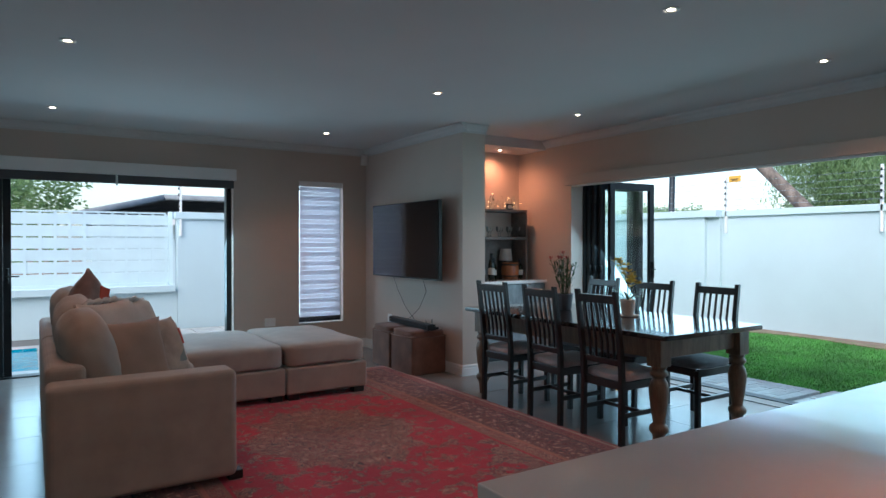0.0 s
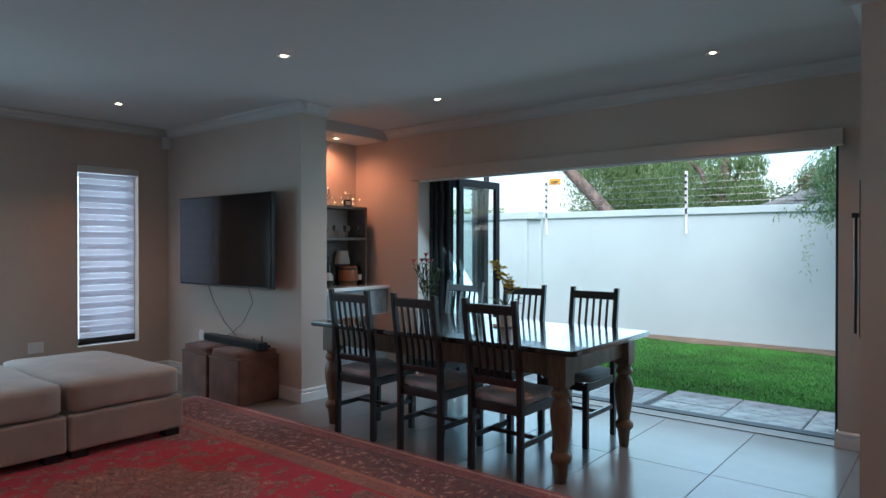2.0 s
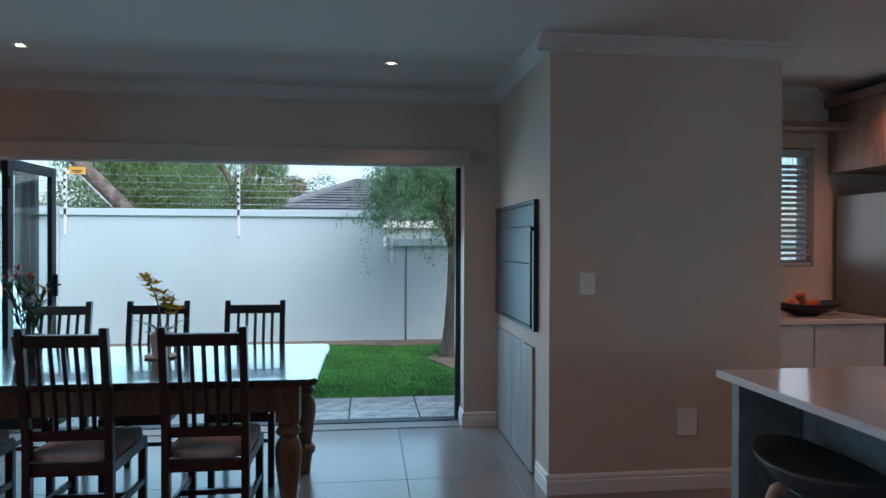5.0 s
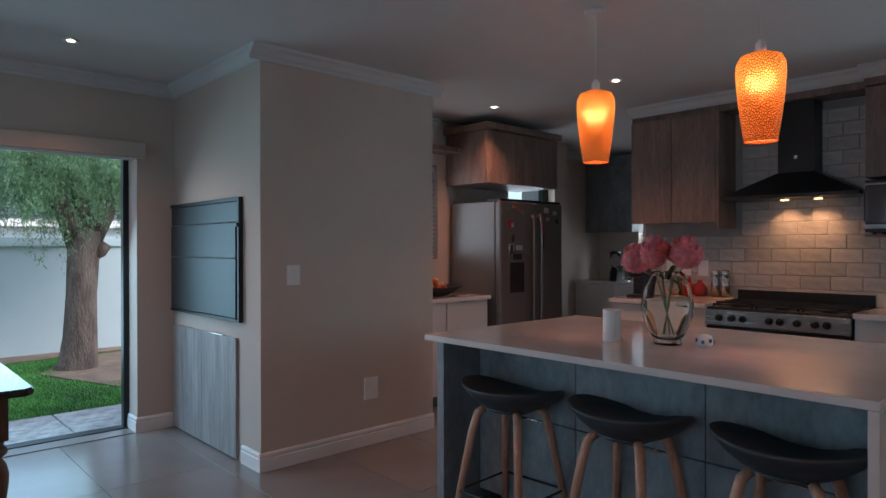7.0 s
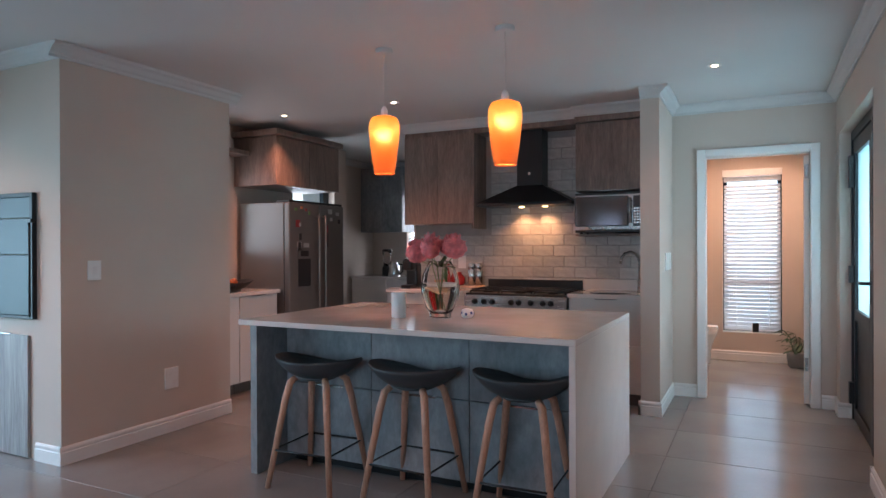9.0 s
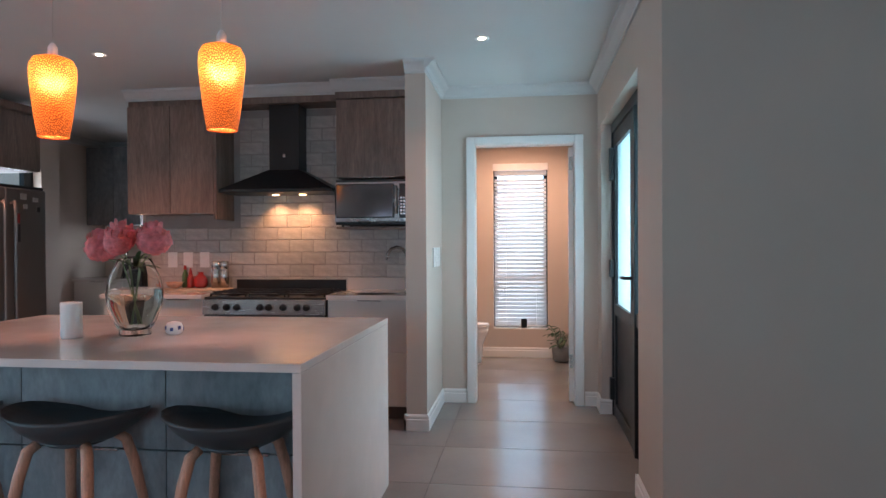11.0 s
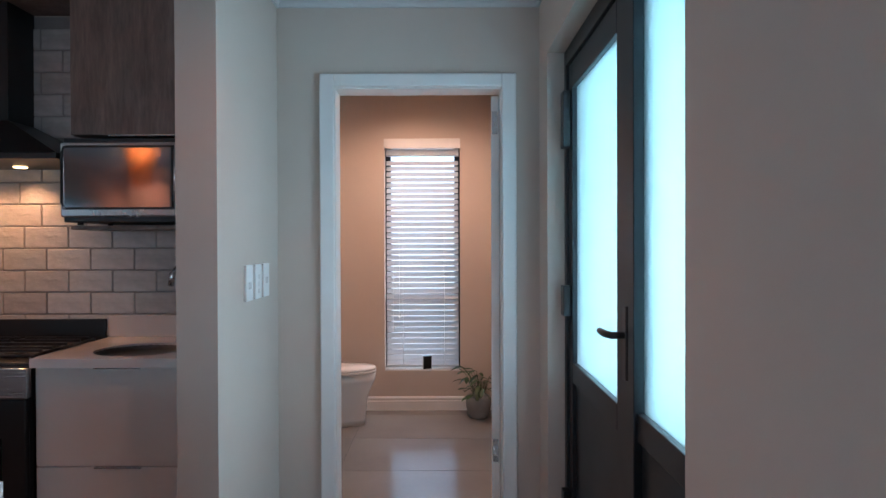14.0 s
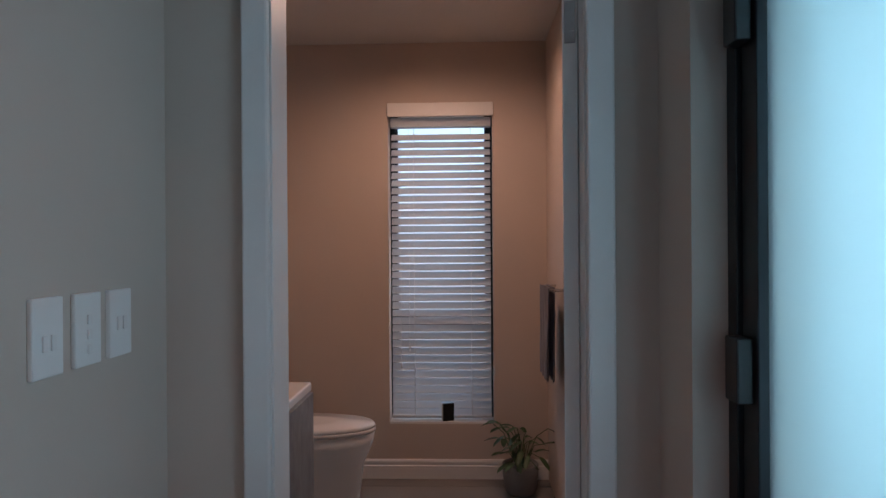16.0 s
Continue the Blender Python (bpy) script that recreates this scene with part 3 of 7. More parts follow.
far_tree((17.5, 7.9, -0.17), 5.6, 1.9, 46000, (0.15, 0.032), M_LEAF2, "tall pale green weeping tree beyond the wall", 1.0, 1, 1.6)
far_tree((14.0, 4.75, -0.17), 4.5, 0.75, 16000, (0.10, 0.024), M_LEAF2, "slim pale green weeping tree beyond the wall", 1.0, 9, 1.0)
far_tree((24.0, 7.3, -0.17), 3.7, 1.9, 26000, (0.13, 0.06), M_LEAF3, "dark green leafy tree beyond the wall", 0.2, 2)
far_tree((26.0, 12.8, -0.17), 3.3, 2.2, 22000, (0.13, 0.06), M_LEAF3, "dark green leafy tree beyond the wall", 0.2, 3)
far_tree((28.5, 5.6, -0.17), 4.3, 1.9, 24000, (0.13, 0.06), M_LEAF4, "russet and green tree behind the neighbouring roof", 0.2, 4)
far_tree((31.0, 4.0, -0.17), 4.2, 2.1, 20000, (0.14, 0.06), M_LEAF3, "dark green tree behind the neighbouring roof", 0.2, 5)
far_tree((20.0, 15.5, -0.17), 2.9, 1.9, 16000, (0.13, 0.06), M_LEAF2, "low rounded yellowish green tree beyond the wall", 0.2, 6)
far_tree((24.0, 24.0, -0.17), 3.2, 2.4, 16000, (0.15, 0.06), M_LEAF3, "low dark tree far beyond the wall", 0.2, 7)
far_tree((-1.5, 24.0, -0.17), 5.2, 2.4, 9000, (0.22, 0.09), M_LEAF2, "green tree beyond the pool wall", 0.2, 8)
far_tree((9.5, 25.0, -0.17), 4.2, 2.2, 8000, (0.22, 0.09), M_LEAF3, "dark shrubby tree beyond the pool wall", 0.2, 9)


def hip_house(name, at, lx, ly, eave, ridge, label, turn=0.0):
    """A house with a hipped roof; its ridge runs along y."""
    t = thing(name, at, label, "house", turn=turn)
    part("wall", box(-lx / 2 + 0.4, lx / 2 - 0.4, -ly / 2 + 0.4, ly / 2 - 0.4, 0, eave), M_PLASTER, t, "white plastered wall")
    rows, rl = 14, ly / 2 - lx / 2
    core = bmesh.new()
    cv = [core.verts.new((sx * lx / 2, sy * ly / 2, eave)) for sx, sy in ((-1, -1), (1, -1), (1, 1), (-1, 1))] + [core.verts.new((0, s_ * rl, ridge - 0.02)) for s_ in (-1, 1)]
    for q in ((0, 3, 2, 1), (0, 1, 4), (1, 2, 5, 4), (2, 3, 5), (3, 0, 4, 5)):
        core.faces.new([cv[i] for i in q])
    roof = part("roof", core, M_ROOF, t, "grey tiled hipped roof in courses")
    for i in range(rows):
        bm = bmesh.new()
        f0, f1 = i / rows, (i + 1) / rows + 0.02
        z0, z1 = eave + (ridge - eave) * f0 + 0.06, eave + (ridge - eave) * f1
        ring = []
        for f, z in ((f0, z0), (f1, z1)):
            hx, hy = lx / 2 * (1 - min(f, 1)) + 0.02, rl + lx / 2 * (1 - min(f, 1)) + 0.02
            ring.append([bm.verts.new((sx * hx, sy * hy, z)) for sx, sy in ((-1, -1), (1, -1), (1, 1), (-1, 1))])
        for q in range(4):
            bm.faces.new((ring[0][q], ring[0][(q + 1) % 4], ring[1][(q + 1) % 4], ring[1][q]))
        bm.faces.new(ring[0][::-1])
        part("roof_course", bm, M_ROOF, roof)
    for sx, sy in ((-1, -1), (1, -1), (1, 1), (-1, 1)):
        part("hip_cap", tube([(sx * lx / 2, sy * ly / 2, eave + 0.08), (0, sy * rl, ridge + 0.06)], 0.11, 8), M_ROOF, roof)
    part("ridge_cap", tube([(0, -rl, ridge + 0.06), (0, rl, ridge + 0.06)], 0.12, 8), M_ROOF, roof)
    part("fascia", join(box(-lx / 2, -lx / 2 + 0.04, -ly / 2, ly / 2, eave - 0.14, eave + 0.06), box(-lx / 2, lx / 2, ly / 2 - 0.04, ly / 2, eave - 0.14, eave + 0.06), box(-lx / 2, lx / 2, -ly / 2, -ly / 2 + 0.04, eave - 0.14, eave + 0.06)), M_TRIM, t, "white fascia board")
    return t


hip_house("neighbour_house", (22.5, -0.2, -0.165), 6.5, 12.5, 2.2, 3.62, "neighbouring house with a grey tiled hipped roof")
hip_house("poolside_house", (7.0, 21.5, -0.165), 5.0, 12.0, 2.15, 2.85, "dark roofed house beyond the pool wall", 90)
hip_house("far_house", (19.0, 27.0, -0.165), 7.0, 10.0, 2.4, 3.4, "far house with a dark tiled roof", 90)

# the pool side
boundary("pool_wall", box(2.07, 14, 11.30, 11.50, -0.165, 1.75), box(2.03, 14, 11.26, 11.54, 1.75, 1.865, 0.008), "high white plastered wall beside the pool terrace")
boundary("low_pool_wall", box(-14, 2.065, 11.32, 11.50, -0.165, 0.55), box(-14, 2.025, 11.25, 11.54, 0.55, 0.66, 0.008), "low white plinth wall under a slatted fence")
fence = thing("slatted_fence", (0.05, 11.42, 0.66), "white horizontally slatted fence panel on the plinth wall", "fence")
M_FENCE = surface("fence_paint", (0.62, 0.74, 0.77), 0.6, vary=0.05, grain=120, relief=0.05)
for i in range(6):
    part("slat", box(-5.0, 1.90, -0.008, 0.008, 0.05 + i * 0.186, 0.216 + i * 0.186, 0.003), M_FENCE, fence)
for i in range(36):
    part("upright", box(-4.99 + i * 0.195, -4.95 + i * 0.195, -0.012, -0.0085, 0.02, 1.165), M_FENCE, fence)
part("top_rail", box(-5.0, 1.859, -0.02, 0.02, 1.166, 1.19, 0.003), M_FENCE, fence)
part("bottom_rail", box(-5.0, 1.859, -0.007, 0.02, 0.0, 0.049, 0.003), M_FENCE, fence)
part("end_post", box(1.901, 1.96, -0.04, 0.06, 0, 1.21, 0.004), M_FENCE, fence)
fence_bracket(2.12, 11.28, 1.87)
basin = thing("swimming_pool", (-1.0, 9.25, -0.078), "blue mosaic swimming pool beside the terrace", "swimming pool")
part("coping", join(box(-1.35, 1.35, -1.12, -0.87, 0.001, 0.035, 0.006), box(-1.35, 1.35, 0.87, 1.12, 0.001, 0.035, 0.006), box(1.10, 1.35, -0.868, 0.868, 0.001, 0.035, 0.006), box(-1.35, -1.10, -0.868, 0.868, 0.001, 0.035, 0.006)), M_PAVER, basin, "stone coping")
part("water", box(-1.098, 1.098, -0.866, 0.866, 0.001, 0.012), M_WATER, basin, "clear blue water")
rnd = random.Random(9)
for i in range(14):
    part("mosaic_band", box(-1.098 + i * 0.157, -0.949 + i * 0.157, 0.855, 0.866, 0.012, 0.033), M_WATER, basin)

# ---------------------------------------------------------------- doors and windows
M_FROST, _n, _l, _p = nodes_of("frosted_glass")
_p.inputs["Base Color"].default_value = (0.48, 0.76, 0.80, 1)
_p.inputs["Transmission Weight"].default_value, _p.inputs["Roughness"].default_value = 0.9, 0.75
M_SHEER = translucent("blind_sheer", (0.82, 0.82, 0.87), 0.62)
M_BAND = translucent("blind_dense", (0.76, 0.76, 0.82), 0.50)
M_SLAT = translucent("white_blind_slat", (0.66, 0.68, 0.70), 0.3)


def struct(name, at, label, category, turn=0.0):
    ob = thing(name, at, label, category, turn=turn)
    return tagged(ob, kind="structure")


def pane(bm, parent, m=None):
    ob = part("pane", bm, m or M_GLASS, parent)
    ob.visible_shadow = False
    return ob


def glazed_leaf(name, at, turn, w, h, label):
    """A tall aluminium-framed glass leaf; runs along +x from its hinge."""
    t = struct(name, at, label, "door", turn)
    part("stile", box(0, 0.075, -0.022, 0.022, 0, h, 0.003), M_DARKMETAL, t)
    part("stile", box(w - 0.075, w, -0.022, 0.022, 0, h, 0.003), M_DARKMETAL, t)
    part("top_rail", box(0.076, w - 0.076, -0.021, 0.021, h - 0.08, h, 0.003), M_DARKMETAL, t)
    part("bottom_rail", box(0.076, w - 0.076, -0.021, 0.021, 0, 0.10, 0.003), M_DARKMETAL, t)
    pane(box(0.07, w - 0.07, -0.004, 0.004, 0.09, h - 0.07), t)
    return t


# folding doors, stacked open at the far side of the garden opening
for i, (x, y, turn) in enumerate(((5.40, 5.30, 0), (5.42, 5.245, -0.5), (5.46, 5.19, 1), (5.53, 5.11, -1.5))):
    d = glazed_leaf("door_%d" % (i + 1), (x, y, 0.012), turn, 0.72, 2.03, "folded charcoal aluminium glass door leaf standing open")
    if i == 3:
        part("door_handle", join(box(0.67, 0.695, -0.05, -0.022, 0.93, 1.12, 0.003), tube([(0.68, -0.05, 1.03), (0.68, -0.075, 1.03), (0.57, -0.08, 1.03)], 0.009)), M_BLACK, d)
    for z in (0.25, 1.0, 1.8):
        part("hinge", tube([(0.0, -0.03, z), (0.0, -0.03, z + 0.09)], 0.012), M_BLACK, d)
t = struct("window_1", (0, 0, 0), "charcoal aluminium frame of the wide garden opening", "door frame")
part("jamb", box(5.38, 5.44, 1.66, 1.70, 0.012, 2.08, 0.003), M_DARKMETAL, t)
part("jamb", box(5.38, 5.44, 5.33, 5.37, 0.012, 2.08, 0.003), M_DARKMETAL, t)
part("head", box(5.38, 5.44, 1.70, 5.33, 2.04, 2.08, 0.003), M_DARKMETAL, t)
part("sill", box(5.36, 5.47, 1.66, 5.37, 0.0, 0.012, 0.002), M_DARKMETAL, t, "low aluminium floor track")
setting("trim_sill", box(5.2, 5.355, 1.66, 5.37, 0.0, 0.006), M_TILE, "tiled threshold of the garden door", "threshold")
t = thing("roller_blind_box", (5.2, 3.5, 2.0), "long plaster-coloured roller blind pelmet over the garden door", "blind pelmet")
part("pelmet", box(-0.09, -0.001, -1.875, 1.9, 0, 0.11, 0.004), M_WALL, t)
part("bottom_bar", box(-0.06, -0.03, -1.8, 1.8, -0.02, 0.0, 0.003), M_WHITEPLASTIC, t)

# the pool side sliding door
t = struct("door_5", (0, 7.76, 0.0), "charcoal aluminium sliding door slid open", "door")
part("jamb", box(1.965, 2.02, -0.04, 0.06, 0.0, 2.08, 0.003), M_DARKMETAL, t)
part("jamb", box(-0.45, -0.40, -0.04, 0.06, 0.0, 2.08, 0.003), M_DARKMETAL, t)
part("head", box(-0.40, 1.965, -0.04, 0.06, 2.02, 2.08, 0.003), M_DARKMETAL, t)
part("track", box(-0.40, 1.965, -0.05, 0.07, 0.0, 0.012, 0.002), M_DARKMETAL, t)
for x, y in ((-0.40, 0.0), (-0.33, 0.045)):
    leaf = part("leaf", join(box(x + 0.13, x + 0.20, y - 0.018, y + 0.018, 0.013, 2.02, 0.003)), M_DARKMETAL, t)
part("door_handle", join(box(-0.17, -0.15, -0.05, -0.02, 0.95, 1.10, 0.003), tube([(-0.16, -0.04, 1.02), (-0.16, -0.07, 1.02), (-0.06, -0.07, 1.02)], 0.008)), M_BLACK, t)
t = thing("roller_blind_box", (0.8, 7.63, 2.03), "white pelmet with a dark roller blind over the pool door", "blind pelmet")
part("pelmet", box(-1.30, 1.235, -0.10, -0.001, 0.04, 0.17, 0.004), M_TRIM, t)
part("roller_blind", box(-1.28, 1.215, -0.06, -0.02, -0.05, 0.04, 0.008), surface("dark_blind", (0.10, 0.10, 0.105), 0.9), t, "rolled dark grey blind")
part("bead_chain", tube([(0.0, -0.07, 0.06), (0.0, -0.075, -0.07)], 0.012, 6), M_WHITEPLASTIC, t)

# tall window with a banded blind
t = struct("window_2", (2.81, 7.75, 0.35), "tall narrow aluminium window", "window")
part("window_frame", join(box(0, 0.04, -0.03, 0.03, 0, 1.77), box(0.55, 0.59, -0.03, 0.03, 0, 1.77), box(0.04, 0.55, -0.03, 0.03, 0, 0.04), box(0.04, 0.55, -0.03, 0.03, 1.73, 1.77)), M_DARKMETAL, t)
pane(box(0.03, 0.56, -0.004, 0.004, 0.03, 1.74), t)
part("window_sill", box(-0.0, 0.59, -0.118, -0.031, 0.0, 0.012, 0.002), M_TRIM, t)
b = thing("zebra_blind", (2.82, 7.68, 0.40), "pale banded day and night roller blind drawn down", "blind")
part("cassette", box(0.0, 0.57, -0.06, 0.0, 1.65, 1.72, 0.006), M_WHITEPLASTIC, b)
z = 0.035
i = 0
while z < 1.64:
    hgt = 0.066 if i % 2 else 0.050
    part("dense_band" if i % 2 else "sheer_band", box(0.012, 0.545, -0.030, -0.027, z, min(1.645, z + hgt - 0.002)), M_BAND if i % 2 else M_SHEER, b)
    z += hgt
    i += 1
part("bottom_bar", box(0.008, 0.55, -0.042, -0.016, 0.0, 0.034, 0.006), surface("dark_bar", (0.05, 0.05, 0.055), 0.5), b)


def slat_blind(name, at, w, h, axis, label, pitch=0.042, tilt=30):
    """A venetian blind; axis 'x' hangs across x (room towards +y), 'y' hangs across y (room towards -x)."""
    t = thing(name, at, label, "blind", turn=0 if axis == "x" else 90)
    part("headrail", box(0, w, -0.03, 0.03, h - 0.055, h, 0.004), M_SLAT, t)
    one = mesh_of("slat", moved(box(0.004, w - 0.004, -0.024, 0.024, -0.0014, 0.0014), Matrix.Rotation(radians(tilt), 4, "X")), M_SLAT)
    n = int((h - 0.09) / pitch)
    for i in range(n):
        o = new("slat", one)
        o.parent = t
        o.location = (0, 0, 0.03 + i * pitch)
    part("bottom_rail", box(0.002, w - 0.002, -0.026, 0.026, 0.0, 0.018, 0.003), M_SLAT, t)
    for x in (0.12 * w / 0.6, w - 0.14 * w / 0.6):
        part("ladder_cord", join(tube([(x, 0.026, 0.01), (x, 0.026, h - 0.05)], 0.0015, 5), tube([(x, -0.026, 0.01), (x, -0.026, h - 0.05)], 0.0015, 5)), M_WHITEPLASTIC, t)
    for x, zz in ((w - 0.11, 0.40), (w - 0.06, 0.30)):
        part("pull_cord", join(tube([(x, 0.035, zz + 0.03), (x, 0.035, h - 0.05)], 0.0012, 5), moved(lathe([(0.004, 0), (0.007, 0.015), (0.004, 0.035)], 8), pose(x, 0.035, zz))), M_WHITEPLASTIC, t)
    return t


t = struct("window_3", (-0.227, -4.45, 0.318), "tall narrow bathroom window", "window")
part("window_frame", join(box(0, 0.045, -0.03, 0.03, 0, 1.88), box(0.57, 0.615, -0.03, 0.03, 0, 1.88), box(0.045, 0.57, -0.03, 0.03, 0, 0.045), box(0.045, 0.57, -0.03, 0.03, 1.835, 1.88), box(0.045, 0.57, -0.03, 0.03, 0.56, 0.62)), M_DARKMETAL, t)
pane(box(0.03, 0.585, -0.004, 0.004, 0.03, 1.85), t, glass("obscured_glass", (0.93, 0.98, 1.0), 0.5))
part("window_sill", box(0, 0.615, 0.031, 0.139, 0.0, 0.012, 0.002), M_TRIM, t)
slat_blind("venetian_blind", (-0.217, -4.36, 0.345), 0.595, 1.78, "x", "white slatted venetian blind lowered over the bathroom window", 0.0455, -52)
solid("blind_pelmet", box(-0.23, 0.391, -4.31, -4.29, 2.125, 2.205, 0.003), M_TRIM, "flat cream pelmet board above the bathroom blind", "pelmet")
b = thing("small_book", (0.045, -4.335, 0.331), "small dark book standing on the window sill", "book", turn=20)
part("cover", box(-0.035, 0.035, -0.012, 0.012, 0, 0.105, 0.003), M_BLACK, b)
part("pages", box(-0.032, 0.0365, -0.009, 0.009, 0.003, 0.102), M_CREAM, b, "cream page edges")

t = struct("window_4", (KX + 0.12, -0.93, 1.24), "kitchen side window", "window")
part("window_frame", join(box(-0.03, 0.03, 0, 0.04, 0, 0.89), box(-0.03, 0.03, 0.74, 0.78, 0, 0.89), box(-0.03, 0.03, 0.04, 0.74, 0, 0.04), box(-0.03, 0.03, 0.04, 0.74, 0.85, 0.89)), M_TRIM, t)
pane(box(-0.004, 0.004, 0.03, 0.75, 0.03, 0.86), t)
slat_blind("venetian_blind", (KX + 0.05, -0.92, 1.25), 0.76, 0.87, "y", "white slatted venetian blind in the kitchen window", 0.042, 28)
t = struct("window_5", (KX + 0.12, -2.75, 1.70), "slot window above the fridge", "window")
part("window_frame", join(box(-0.03, 0.03, 0, 0.11, 0, 0.35), box(-0.03, 0.03, 0.76, 0.80, 0, 0.35), box(-0.03, 0.03, 0.11, 0.76, 0, 0.04), box(-0.03, 0.03, 0.11, 0.76, 0.31, 0.35)), M_DARKMETAL, t)
pane(box(-0.004, 0.004, 0.1, 0.77, 0.03, 0.32), t)
t = struct("window_6", (4.05, -4.42, 1.05), "scullery window", "window")
part("window_frame", join(box(0, 0.04, -0.03, 0.03, 0, 1.05), box(0.53, 0.57, -0.03, 0.03, 0, 1.05), box(0.04, 0.53, -0.03, 0.03, 0, 0.04), box(0.04, 0.53, -0.03, 0.03, 1.01, 1.05)), M_TRIM, t)
pane(box(0.03, 0.54, -0.004, 0.004, 0.03, 1.02), t)
slat_blind("venetian_blind", (4.06, -4.35, 1.06), 0.55, 1.03, "x", "white slatted venetian blind in the scullery window", 0.042, -28)

# bathroom doorway: architrave and the open door's edge
t = struct("door_6", (0, 0, 0), "white painted door frame with the bathroom door swung open", "door frame")
for nm, b_ in (("jamb", box(0.427, 0.495, -2.16, -2.135, 0.0, 2.158, 0.006)), ("jamb", box(-0.438, -0.37, -2.16, -2.135, 0.0, 2.158, 0.006)), ("head", box(-0.37, 0.427, -2.16, -2.135, 2.097, 2.158, 0.006)),
               ("lining", box(0.423, 0.432, -2.30, -2.161, 0.0, 2.10, 0.002)), ("lining", box(-0.375, -0.366, -2.30, -2.161, 0.0, 2.10, 0.002)), ("lining", box(-0.366, 0.423, -2.30, -2.161, 2.09, 2.10, 0.002))):
    part(nm, b_, M_TRIM, t)
leaf = part("leaf", box(-0.04, 0.0, -0.77, 0.0, 0.012, 2.07, 0.003), M_TRIM, t, "white door leaf standing open")
leaf.matrix_world = pose(-0.324, -2.235, 0, 0, 0, -12)
for z in (0.285, 1.885):
    part("hinge", box(-0.034, -0.006, 0.0005, 0.006, z, z + 0.11, 0.001), M_CHROME, leaf, "steel butt hinge")
part("lock_plate", box(0.0002, 0.002, -0.74, -0.72, 0.9, 1.1), M_CHROME, leaf)

# front door
t = struct("door_7", (-0.66, 0, 0), "dark aluminium front door with frosted glass and side light", "door")
part("frame", join(box(-0.05, 0.035, -1.93, -1.885, 0, 2.19, 0.003), box(-0.05, 0.035, -0.365, -0.32, 0, 2.19, 0.003), box(-0.05, 0.035, -1.885, -0.365, 2.12, 2.19, 0.003), box(-0.05, 0.035, -0.96, -0.905, 0, 2.12, 0.003)), M_DARKMETAL, t)
leaf = part("leaf", join(box(-0.025, 0.025, -1.88, -1.81, 0.01, 2.115, 0.003), box(-0.025, 0.025, -1.115, -0.965, 0.01, 2.115, 0.003), box(-0.025, 0.025, -1.81, -1.115, 2.01, 2.115, 0.003), box(-0.025, 0.025, -1.81, -1.115, 0.76, 0.845, 0.003), box(-0.025, 0.025, -1.81, -1.115, 0.01, 0.10, 0.003)), M_DARKMETAL, t)
part("panel", box(-0.010, 0.010, -1.82, -1.105, 0.09, 0.77), M_DARKMETAL, leaf)
pane(box(-0.004, 0.004, -1.82, -1.105, 0.835, 2.02), leaf, M_FROST)
pane(box(-0.004, 0.004, -0.91, -0.36, 0.86, 2.13), t, M_FROST)
part("panel", box(-0.010, 0.010, -0.91, -0.36, 0.0, 0.80), M_DARKMETAL, t)
part("rail", box(-0.03, 0.025, -0.904, -0.366, 0.79, 0.87, 0.003), M_DARKMETAL, t)
part("door_handle", join(box(0.025, 0.038, -1.01, -0.972, 0.945, 1.165, 0.004), tube([(0.035, -0.99, 1.078), (0.075, -0.99, 1.078), (0.085, -1.03, 1.078), (0.082, -1.10, 1.077), (0.075, -1.128, 1.074)], [0.011, 0.011, 0.012, 0.011, 0.007])), M_BLACK, t, "black lever handle on a long plate")
for z, h in ((0.13, 0.16), (1.04, 0.13), (1.76, 0.24)):
    part("hinge", box(0.026, 0.06, -1.885, -1.825, z, z + h, 0.004), M_BLACK, t)

# ---------------------------------------------------------------- ceiling fittings
M_LED = glow("downlight_lens", (1.0, 0.78, 0.52), 16)


def downlight(x, y, z, power, colour=WARM, angle=118):
    t = thing("downlight", (x, y, z), "recessed white ceiling downlight, lit warm", "downlight", "ceiling downlights")
    part("rim", moved(lathe([(0.046, 0), (0.046, -0.004), (0.036, -0.006), (0.030, -0.001), (0.030, 0.0)], 20, False), pose(0, 0, 0)), M_WHITEPLASTIC, t)
    part("reflector", lathe([(0.0295, -0.0015), (0.0295, -0.0005)], 20), M_TRIM, t)
    part("lens", lathe([(0.019, -0.003), (0.019, -0.0016)], 16), M_LED, t, "glowing warm lens")
    o = lamp("downlight_bulb", "SPOT", (x, y, z - 0.012), power, colour, (x, y, 0), angle=angle)
    return t


for x, y in ((2.80, 4.405), (4.372, 4.425), (4.465, 2.25), (2.772, 6.66), (0.23, 4.46), (0.205, 6.71), (2.83, 2.19), (0.23, 2.2)):
    downlight(x, y, CEIL, 13.0)
for x, y, p in ((4.0, -0.88, 17), (2.81, -0.88, 19), (0.28, -0.91, 7)):
    downlight(x, y, CEIL, p, (1.0, 0.42, 0.25))
downlight(4.72, 6.08, 2.455, 14, (1.0, 0.38, 0.20), 160)
downlight(0.12, -3.55, CEIL, 33, (1.0, 0.61, 0.39), 165)

